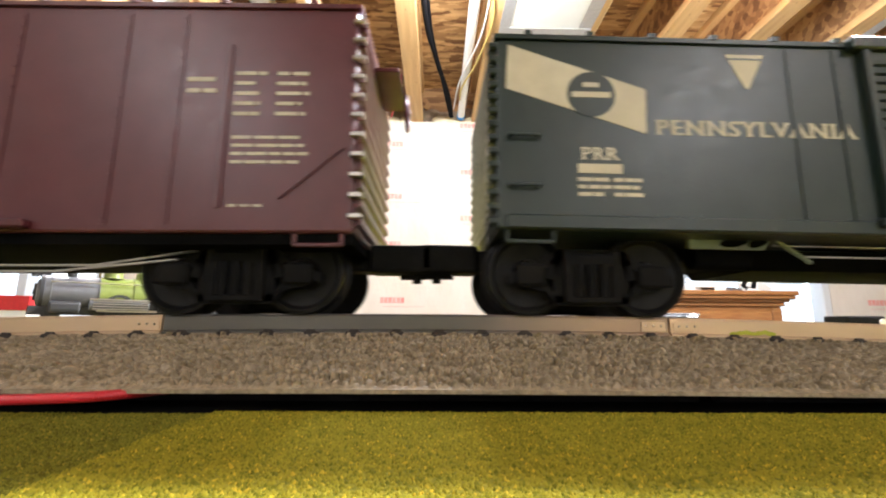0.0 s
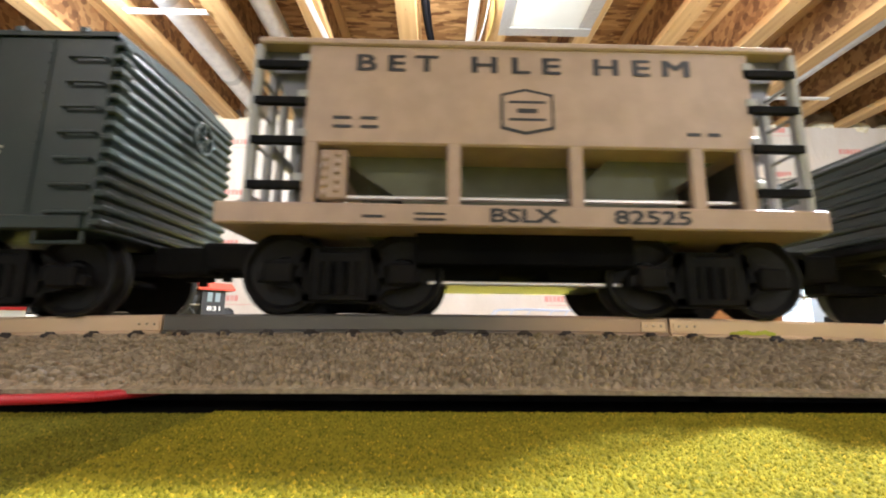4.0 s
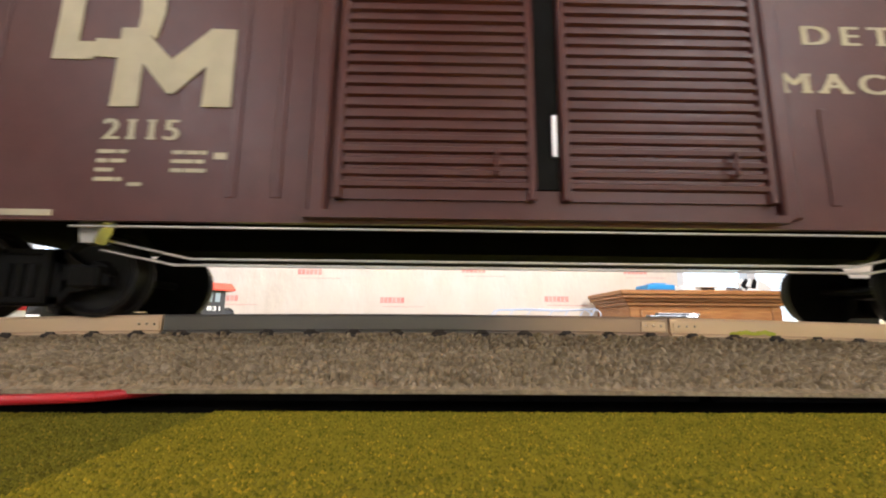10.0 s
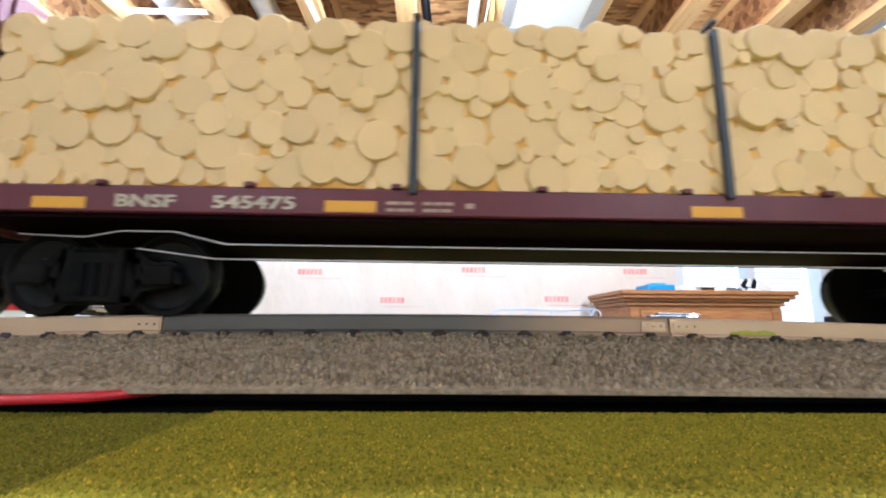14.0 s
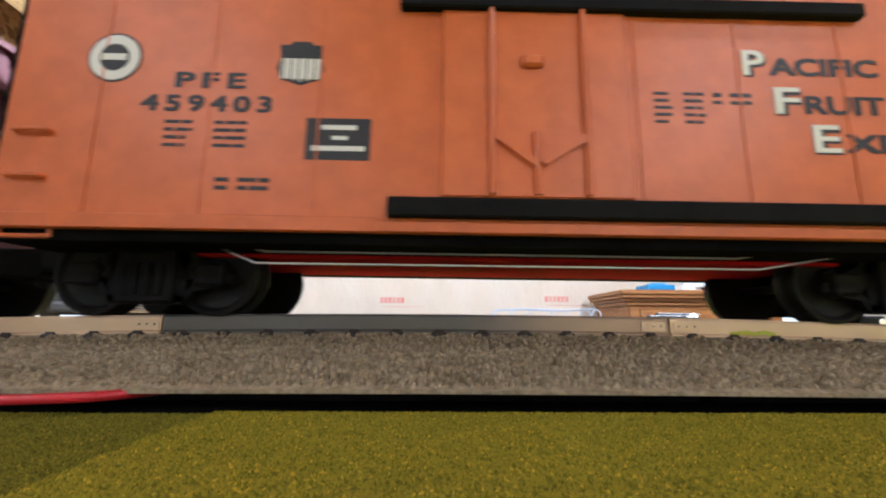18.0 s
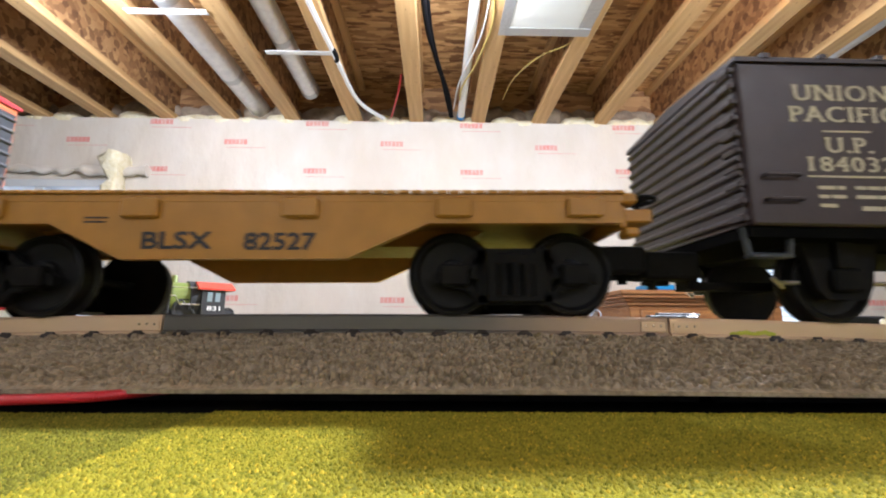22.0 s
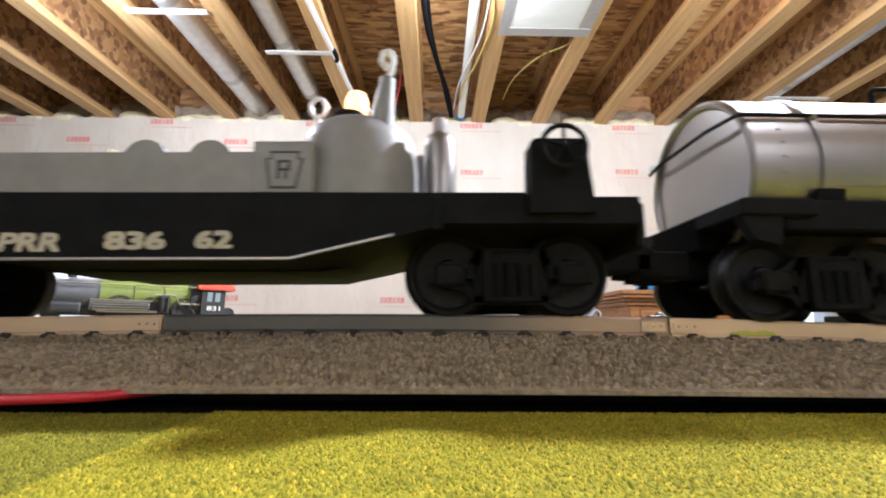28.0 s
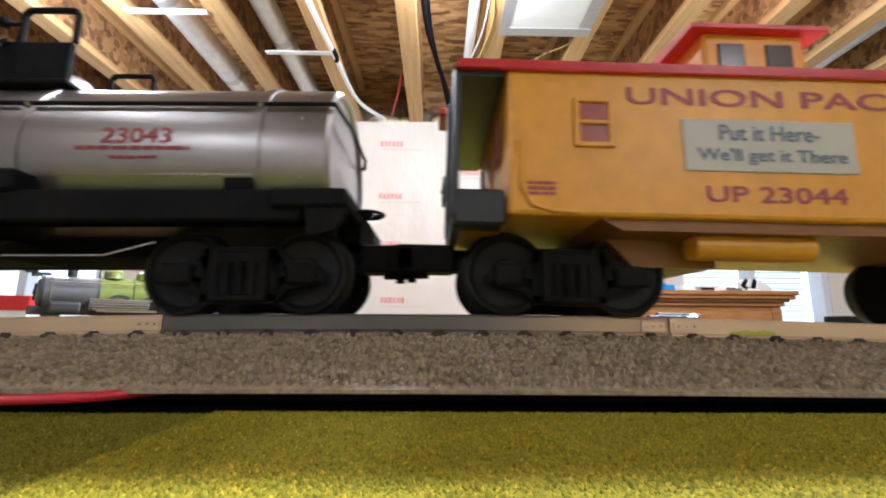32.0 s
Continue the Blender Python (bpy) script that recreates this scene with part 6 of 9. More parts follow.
# ---- deep red log car with bulkheads ----
def log_car():
    x0, x1, tr = 0.9679, 1.2650, (0.9972, 1.2380)
    c, xc = new_car("log_car", x0, x1, tr, "deep red bulkhead flat car of the model train with yellow reflectors")
    h = TRACK_Y - 0.0934
    X = lambda mm: mm / 1000 - xc
    y = -h
    m = M["bnsf"]
    bm = B()
    box(bm, x0 - xc, x1 - xc, -h, h, 0.0224, 0.0288, 0.0004)
    part("deck", bm, m, c)
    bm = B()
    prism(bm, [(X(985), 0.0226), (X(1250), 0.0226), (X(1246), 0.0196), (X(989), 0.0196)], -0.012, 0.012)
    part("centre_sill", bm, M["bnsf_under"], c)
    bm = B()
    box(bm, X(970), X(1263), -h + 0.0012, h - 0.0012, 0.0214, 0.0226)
    part("floor", bm, M["bnsf_under"], c, "underside with shade put into its colour")
    for q in range(8):
        bm = B()
        xq = X(1005 + q * 33)
        box(bm, xq - 0.0012, xq + 0.0012, y - 0.0008, y + 0.001, 0.0286, 0.0298, 0.0002)
        part("stake_pocket", bm, m, c)
    for e, s in ((X(971.5), -1), (X(1261.5), 1)):
        for yy in (-h + 0.0022, -h * 0.36, h * 0.36, h - 0.0022):
            bm = B()
            box(bm, e - 0.0032, e + 0.0026, yy - 0.0022, yy + 0.0022, 0.0286, 0.0800, 0.0004)
            part("bulkhead_post", bm, m, c)
        bm = B()
        box(bm, min(e + s * 0.0005, e - s * 0.0035), max(e + s * 0.0005, e - s * 0.0035), -h + 0.003, h - 0.003, 0.0286, 0.0792)
        part("bulkhead_sheet", bm, m, c)
        for z in (0.0400, 0.0530, 0.0660, 0.0780):
            bm = B()
            box(bm, min(e, e + s * 0.0042), max(e, e + s * 0.0042), -h + 0.002, h - 0.002, z - 0.0012, z + 0.0012, 0.0003)
            part("bulkhead_rail", bm, m, c)
        bm = B()
        for i in range(7):
            rod(bm, (e + s * 0.005, -h + 0.003, 0.032 + 0.0062 * i), (e + s * 0.005, -h + 0.014, 0.032 + 0.0062 * i), 0.0005, 6)
        for q in (-h + 0.003, -h + 0.014):
            rod(bm, (e + s * 0.005, q, 0.028), (e + s * 0.005, q, 0.074), 0.0006, 6)
        part("end_ladder", bm, m, c)
        bm = B()
        prism(bm, [(e, 0.0224), (e + s * 0.004, 0.0200), (e + s * 0.004, 0.0260), (e, 0.0288)], -h + 0.001, h - 0.001)
        part("end_sill", bm, m, c)
        bars("reflector", [(e - 0.0030, e + 0.0024, 0.0392, 0.0412), (e - 0.0030, e + 0.0024, 0.0330, 0.0350)], y, M["yellow"], c, label="yellow reflector plates")
        bars("data_lettering", [(e - 0.0026, e + 0.0020, 0.0452, 0.0474)], y, M["hop"], c)
    brake_wheel(c, (X(1267.5), 0.002, 0.0455), 0.0056, "x", M["black"])
    for q0, q1 in ((990.4, 1002.1), (1055, 1066.5), (1137.8, 1149.5), (1212.1, 1223.2)):
        bars("reflector", [(X(q0), X(q1), 0.0232, 0.0258)], y, M["yellow"], c, label="yellow reflector plate")
    lettering("road_name", "BNSF", X(1008.6), X(1021.8), 0.0236, 0.0266, y, M["cream"], c, 0.03)
    lettering("car_number", "545475", X(1030.0), X(1048.4), 0.0236, 0.0266, y, M["cream"], c, 0.03)
    bar_block("data_lettering", X(1068.8), X(1075), 0.0226, 0.0258, 2, y, M["hop"], c, 1, 0.2, 0.1, 3, 0.45)
    bar_block("data_lettering", X(1077), X(1084), 0.0226, 0.0258, 2, y, M["hop"], c, 1, 0.2, 0.1, 4, 0.45)
    bars("data_lettering", [(X(1086.5), X(1088.5), 0.0244, 0.0256)], y, M["hop"], c)
    bar_block("data_lettering", X(1226), X(1236), 0.0228, 0.0256, 2, y, M["hop"], c, 2, 0.3, 0.1, 4, 0.5)
    brake_rods(c, [[(X(985), 0.0180), (X(1000), 0.0175), (X(1008), 0.0190), (X(1020), 0.0190), (X(1032), 0.0162), (X(1205), 0.0162), (X(1216), 0.0190), (X(1250), 0.0182)],
                   [(X(1012), 0.0150), (X(1030), 0.0128), (X(1206), 0.0128), (X(1222), 0.0150)]], -h + 0.004, 0.00017)
    end_trucks(c, xc, x0, x1, tr)
    return c, xc, h


def log_load(c, xc, h):
    """The moulded stack of log ends and its straps, carried by the car."""
    X = lambda mm: mm / 1000 - xc
    xa, xb, za, zb = X(976.5), X(1257.5), 0.0290, 0.0700
    bm = B()
    box(bm, xa, xb, -h + 0.0013, h - 0.0013, za, zb - 0.0025)
    stack = part("log_block", bm, M["logdark"], c, "moulded block of pale peeled log ends")
    rnd = random.Random(11)
    # close packing of discs with uneven sizes on the side face
    placed = []
    grid = {}
    radii = [0.0050, 0.0042, 0.0036, 0.0030, 0.0025, 0.0020, 0.0015]
    for rr in radii:
        for _ in range(3000):
            r = rr * rnd.uniform(0.9, 1.1)
            x, z = rnd.uniform(xa + r * 0.5, xb - r * 0.5), rnd.uniform(za + r * 0.6, zb - r * 0.35)
            ok = True
            gi, gj = int(x / 0.012), int(z / 0.012)
            for i in range(gi - 2, gi + 2):
                for j in range(gj - 2, gj + 3):
                    for (u, v, w) in grid.get((i, j), ()):
                        if (u - x) ** 2 + (v - z) ** 2 < ((w + r) * 0.76) ** 2:
                            ok = False
                            break
                    if not ok:
                        break
                if not ok:
                    break
            if ok:
                placed.append((x, z, r))
                grid.setdefault((gi, gj), []).append((x, z, r))
    protos = []
    for k in range(6):
        bm = B()
        n = 14
        ring0, ring1, ring2 = [], [], []
        for i in range(n):
            t = math.tau * i / n
            f = 1 + 0.10 * noise.noise((math.cos(t) * 1.3 + k * 5, math.sin(t) * 1.3, k))
            ring0.append(bm.verts.new((math.cos(t) * f, 0.0, math.sin(t) * f)))
            ring1.append(bm.verts.new((math.cos(t) * f * 0.99, -0.90, math.sin(t) * f * 0.99)))
            ring2.append(bm.verts.new((math.cos(t) * f * 0.91, -1.0, math.sin(t) * f * 0.91)))
        for p, q in ((ring0, ring1), (ring1, ring2)):
            for i in range(n):
                j = (i + 1) % n
                bm.faces.new((p[i], q[i], q[j], p[j]))
        bm.faces.new(list(reversed(ring2)))
        bmesh.ops.recalc_face_normals(bm, faces=bm.faces)
        protos.append(to_mesh("log", bm, M["log"], 50))
    placed.sort(key=lambda p: -p[2])
    for k, (x, z, r) in enumerate(placed[:300]):
        ob = new("log", protos[k % 6])
        ob.parent = stack
        d = rnd.uniform(0.0036, 0.0044) + (0.0008 if k % 13 == 0 else 0.0)
        ob.matrix_basis = Matrix.LocRotScale((x, -h + 0.0045, z), Euler((rnd.uniform(-0.06, 0.06), rnd.uniform(0, 6.28), rnd.uniform(-0.06, 0.06))), (r, d, r))
    if len(placed) > 300:
        bm = B()
        for x, z, r in placed[300:]:
            rod(bm, (x, -h + 0.0045, z), (x + rnd.uniform(-0.0003, 0.0003), -h + rnd.uniform(0.0005, 0.0015), z + rnd.uniform(-0.0003, 0.0003)), r, 9)
        part("small_log", bm, M["log"], stack)["kind"] = "stuff"
    # knobbly top
    bm = B()
    x = xa + 0.003
    while x < xb - 0.002:
        r = rnd.uniform(0.0032, 0.0056)
        for yy in (-h + 0.006, -0.012, 0.010):
            rod(bm, (x + rnd.uniform(-0.001, 0.001), yy - 0.0045, zb - 0.0032 + rnd.uniform(0, 0.0016)), (x, yy + 0.018, zb - 0.0030 + rnd.uniform(0, 0.0012)), r, 12)
        x += r * rnd.uniform(1.3, 1.9)
    part("top_log", bm, M["log"], stack, smooth=50)["kind"] = "stuff"
    for q in (1074.7, 1147.0, 1200.0):
        bm = B()
        w = 0.0009
        box(bm, X(q) - w, X(q) + w, -h - 0.0010, -h + 0.0004, 0.0275, zb + 0.0005, 0.0002)
        box(bm, X(q) - w, X(q) + w, -h - 0.0010, h + 0.0004, zb + 0.0020, zb + 0.0030, 0.0002)
        part("strap", bm, M["strap"], stack, "dark blue-black strap")


# ---- orange refrigerator car ----
def reefer():
    x0, x1, tr = 1.2925, 1.5333, (1.3200, 1.5076)
    c, xc = new_car("refrigerator_car", x0, x1, tr, "orange model refrigerator car with dark ribbed ends and black lettering")
    h, z0, z1 = TRACK_Y - 0.0918, 0.0180, 0.0830
    X = lambda mm: mm / 1000 - xc
    a, b = x0 - xc, x1 - xc
    y = -h
    m = M["pfe"]
    box_body(c, a, b, h, z0, z1, m, M["red"], ribs=12)
    floor_plate(c, a, b, h, z0)
    bm = B()
    box(bm, a + 0.001, X(1377), y - 0.0007, y, z0 + 0.0001, 0.0214, 0.0002)
    box(bm, X(1500), b - 0.001, y - 0.0007, y, z0 + 0.0001, 0.0214, 0.0002)
    box(bm, X(1377), X(1500), y - 0.0010, y, z0 + 0.0001, 0.0205, 0.0002)
    part("side_sill", bm, m, c)
    side_ladder(c, X(1296.5), X(1303.5), [0.0295, 0.0400], y, m, r=0.0006)
    side_ladder(c, X(1521.9), X(1531.0), [0.0240 + 0.0067 * i for i in range(9)], y, m, False, r=0.0005)
    # plug door
    bm = B()
    box(bm, X(1391), X(1434.5), y - 0.0010, y, 0.0262, 0.0735, 0.0004)
    d = part("plug_door", bm, m, c)
    bm = B()
    for q in (1402.5, 1424.0):
        rod(bm, (X(q), y - 0.0017, 0.0268), (X(q), y - 0.0017, 0.0725), 0.0007, 8)
    rod(bm, (X(1412.5), y - 0.0017, 0.0268), (X(1412.5), y - 0.0017, 0.0415), 0.0007, 8)
    part("door_rod", bm, m, d)
    bm = B()
    prism(bm, [(X(1402), 0.0405), (X(1403.5), 0.0415), (X(1413), 0.0345), (X(1412), 0.0332)], y - 0.0022, y - 0.0010)
    prism(bm, [(X(1424), 0.0415), (X(1425), 0.0400), (X(1414), 0.0335), (X(1413), 0.0348)], y - 0.0022, y - 0.0010)
    part("door_lever", bm, m, d)
    bm = B()
    box(bm, X(1409.5), X(1414.5), y - 0.0024, y - 0.0008, 0.0575, 0.0605, 0.0006)
    part("door_latch", bm, m, d, "small dark orange latch")
    for z, q0, q1 in ((0.0235, 1379.5, 1492.5), (0.0740, 1381, 1492)):
        door_track(c, X(q0), X(q1), z, 0.0044 if z < 0.03 else 0.0036, y, M["black"])
    side_seams(c, (X(1388.5), X(1437)), 0.0255, 0.0730, y, m)
    for q in (1313, 1338, 1363, 1461, 1486, 1508):
        bm = B()
        box(bm, X(q) - 0.0002, X(q) + 0.0002, y - 0.00025, y, 0.0216, 0.0820)
        part("panel_line", bm, m, c)
    # emblem: round and shield
    for r, mm, off in ((0.0062, M["ink"], 0.0001), (0.0057, M["white"], 0.0002), (0.0034, M["ink"], 0.0003)):
        bm = B()
        rod(bm, (X(1315.1), y - off, 0.0586), (X(1315.1), y + 0.0001, 0.0586), r, 32)
        part("round_emblem", bm, mm, c)
    bars("emblem_bar", [(X(1312.3), X(1317.9), 0.0578, 0.0594)], y - 0.0003, M["white"], c)
    shield("shield_badge", X(1358.1), 0.0581, 0.0112, 0.0112, y, M["ink"], M["ink"], M["white"], c, 5)
    bars("shield_fill", [(X(1353.6), X(1362.6), 0.0540, 0.0592)], y - 0.00018, M["white"], c)
    bars("shield_line", [(X(1354.0) + 0.0018 * i, X(1354.0) + 0.0018 * i + 0.0003, 0.0540, 0.0592) for i in range(5)], y - 0.0003, M["ink"], c)
    lettering("reporting_mark", "PFE", X(1329.6), X(1345.8), 0.0514, 0.0553, y, M["ink"], c, 0.04, spacing=1.35)
    lettering("car_number", "459403", X(1322.4), X(1352.2), 0.0455, 0.0496, y, M["ink"], c, 0.04, spacing=1.35)
    bar_block("data_lettering", X(1328.4), X(1335.0), 0.0360, 0.0434, 4, y, M["ink"], c, 1, 0.2, 0.3, 3, 0.42)
    bar_block("data_lettering", X(1339.5), X(1347), 0.0360, 0.0434, 4, y, M["ink"], c, 1, 0.2, 0.05, 4, 0.42)
    bar_block("data_lettering", X(1341), X(1344), 0.0262, 0.0300, 2, y, M["ink"], c, 1, 0.2, 0.1, 3, 0.5)
    bar_block("data_lettering", X(1346), X(1353.5), 0.0262, 0.0300, 2, y, M["ink"], c, 1, 0.2, 0.1, 5, 0.5)
    bars("notice_panel", [(X(1360.4), X(1375.0), 0.0345, 0.0445)], y, M["ink"], c, label="black notice panel")
    bars("notice_line", [(X(1363.8), X(1371.8), 0.0417, 0.0428), (X(1366.3), X(1369.8), 0.0393, 0.0402), (X(1361.8), X(1373.8), 0.0366, 0.0378)], y - 0.0001, M["white"], c)
    # the large name in three stepped lines
    for cap, rest, q0, q1, q2, za, zb in (("P", "ACIFIC", 1462.2, 1467.6, 1494.8, 0.0575, 0.0640), ("F", "RUIT", 1468.8, 1475.0, 1495.2, 0.0478, 0.0545), ("E", "XPRESS", 1476.8, 1483.2, 1518.5, 0.0384, 0.0452)):
        lettering("road_name", cap, X(q0) + 0.0004, X(q1) + 0.0004, za - 0.0004, zb - 0.0004, y, M["ink"], c, 0.06)
        lettering("road_name", cap, X(q0), X(q1), za, zb, y - 0.0001, M["white"], c, 0.02)
        lettering("road_name", rest, X(q1) + 0.001, X(q2), za, za + 0.0047, y, M["ink"], c, 0.04)
    bar_block("data_lettering", X(1440.5), X(1445), 0.0440, 0.0528, 5, y, M["ink"], c, 1, 0.2, 0.4, 3, 0.4)
    bar_block("data_lettering", X(1447.5), X(1452.5), 0.0440, 0.0528, 5, y, M["ink"], c, 1, 0.2, 0.2, 4, 0.4)
    bars("data_lettering", [(X(1454.5), X(1456.5), 0.0518, 0.0528), (X(1458.5), X(1463.5), 0.0518, 0.0528), (X(1454.5), X(1456.5), 0.0500, 0.0508), (X(1458.5), X(1463.5), 0.0500, 0.0508)], y, M["ink"], c)
    for e, s in ((a, -1), (b, 1)):
        end_ridges(c, e, s, h, z0 + 0.001, z1 - 0.003, 13, M["grey_end"], label="dark blue-grey ribbed end", thick=0.0013, wide=0.17)
        bm = B()
        for i in range(10):
            rod(bm, (e + s * 0.003, -h + 0.003, 0.024 + 0.0058 * i), (e + s * 0.003, -h + 0.012, 0.024 + 0.0058 * i), 0.0005, 6)
        for q in (-h + 0.003, -h + 0.012):
            rod(bm, (e + s * 0.003, q, 0.019), (e + s * 0.003, q, 0.081), 0.0006, 6)
        part("end_ladder", bm, M["black"], c)
        bm = B()
        box(bm, min(e, e + s * 0.007), max(e, e + s * 0.007), -0.004, 0.008, z1 - 0.002, z1 + 0.004, 0.0008)
        part("roof_walk_end", bm, M["red"], c, "red running board end")
    bm = B()
    box(bm, X(1330), X(1494), -0.0195, 0.0185, 0.0146, 0.0156)
    part("far_floor", bm, M["red_matte"], c, "red underside beyond the sill")
    underframe(c, X(1338), X(1487), 0.0180, 0.0153, half=0.010, taper=0.006)
    brake_rods(c, [[(X(1331), 0.0197), (X(1349.5), 0.0151), (X(1463), 0.0151), (X(1489), 0.0195)], [(X(1337.5), 0.0164), (X(1347.5), 0.0123), (X(1468), 0.0125), (X(1492), 0.0166)]], -0.026, 0.00026)
    corner_steps(c, a + 0.008, h, z0, m, drop=0.0016)
    corner_steps(c, b - 0.008, h, z0, m, drop=0.0016)
    end_trucks(c, xc, x0, x1, tr)


# ---- mustard flat car ----
def mustard_flat():
    x0, x1, tr = 1.5596, 1.7470, (1.5878, 1.7212)
    c, xc = new_car("flat_car", x0, x1, tr, "mustard yellow model flat car with fish-belly sides and black lettering")
    h = TRACK_Y - 0.0984
    X = lambda mm: mm / 1000 - xc
    y = -h
    m = M["bls"]
    bm = B()
    box(bm, x0 - xc, x1 - xc, -h, h, 0.0262, 0.0284, 0.0003)
    part("deck", bm, m, c)
    n = 62
    pm = None
    for i in range(n):
        if pm is None:
            bm = B()
            box(bm, -0.00135, 0.00135, -h - 0.0006, h + 0.0006, 0.0283, 0.0292, 0.0002)
            pm = to_mesh("plank", bm, m)
        ob = new("plank", pm)
        ob.parent = c
        ob.location = (x0 - xc + (i + 0.5) * (x1 - x0) / n, 0, 0)
    for s in (-1, 1):
        bm = B()
        y0, y1 = sorted((s * h, s * (h - 0.0022)))
        prism(bm, [(X(1560.5), 0.0264), (X(1746), 0.0264), (X(1746), 0.0212), (X(1700), 0.0212), (X(1681), 0.0128), (X(1629), 0.0128), (X(1612), 0.0212), (X(1560.5), 0.0212)], y0, y1)
        part("side_sill", bm, m, c)
        for q in (1571, 1597.5, 1633, 1670, 1706, 1737):
            bm = B()
            y0, y1 = sorted((s * h, s * (h + 0.0014)))
            box(bm, X(q) - 0.0042, X(q) + 0.0042, y0, y1, 0.0225, 0.0272, 0.0004)
            part("stake_pocket", bm, m, c)
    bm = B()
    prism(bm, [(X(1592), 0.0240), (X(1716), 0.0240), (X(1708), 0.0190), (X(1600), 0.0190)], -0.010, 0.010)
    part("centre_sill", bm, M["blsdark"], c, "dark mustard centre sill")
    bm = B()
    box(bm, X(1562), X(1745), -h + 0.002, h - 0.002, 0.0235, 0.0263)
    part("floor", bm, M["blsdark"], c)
    lettering("reporting_mark", "BLSX", X(1633.8), X(1649.8), 0.0151, 0.0193, y, M["ink"], c, 0.03)
    lettering("car_number", "82527", X(1657.2), X(1673.8), 0.0148, 0.0190, y, M["ink"], c, 0.03)
    bar_block("data_lettering", X(1620), X(1626), 0.0208, 0.0228, 2, y, M["ink"], c, 1, 0.2, 0.2, 3, 0.4)
    bm = B()
    box(bm, X(1747), X(1755.2), -0.0255, -0.0150, 0.0222, 0.0256, 0.0004)
    part("end_platform", bm, m, c)
    for za, zb in ((0.0262, 0.0290), (0.0182, 0.0204)):
        bm = B()
        box(bm, X(1747), X(1750.3), -0.0285, -0.0230, za, zb, 0.0006)
        part("end_bracket", bm, m, c)
    bm = B()
    rod(bm, (X(1753.9), -0.0205, 0.0255), (X(1753.9), -0.0205, 0.0290), 0.0007, 8)
    part("brake_stem", bm, M["black"], c)
    brake_wheel(c, (X(1753.9), -0.0205, 0.0290), 0.0043, "z", M["black"])
    for q, s in ((1560.5, -1), (1746, 1)):
        bm = B()
        box(bm, min(X(q), X(q) + s * 0.002), max(X(q), X(q) + s * 0.002), -h + 0.002, h - 0.002, 0.0205, 0.0262, 0.0004)
        part("end_sill", bm, m, c)
    end_trucks(c, xc, x0, x1, tr)


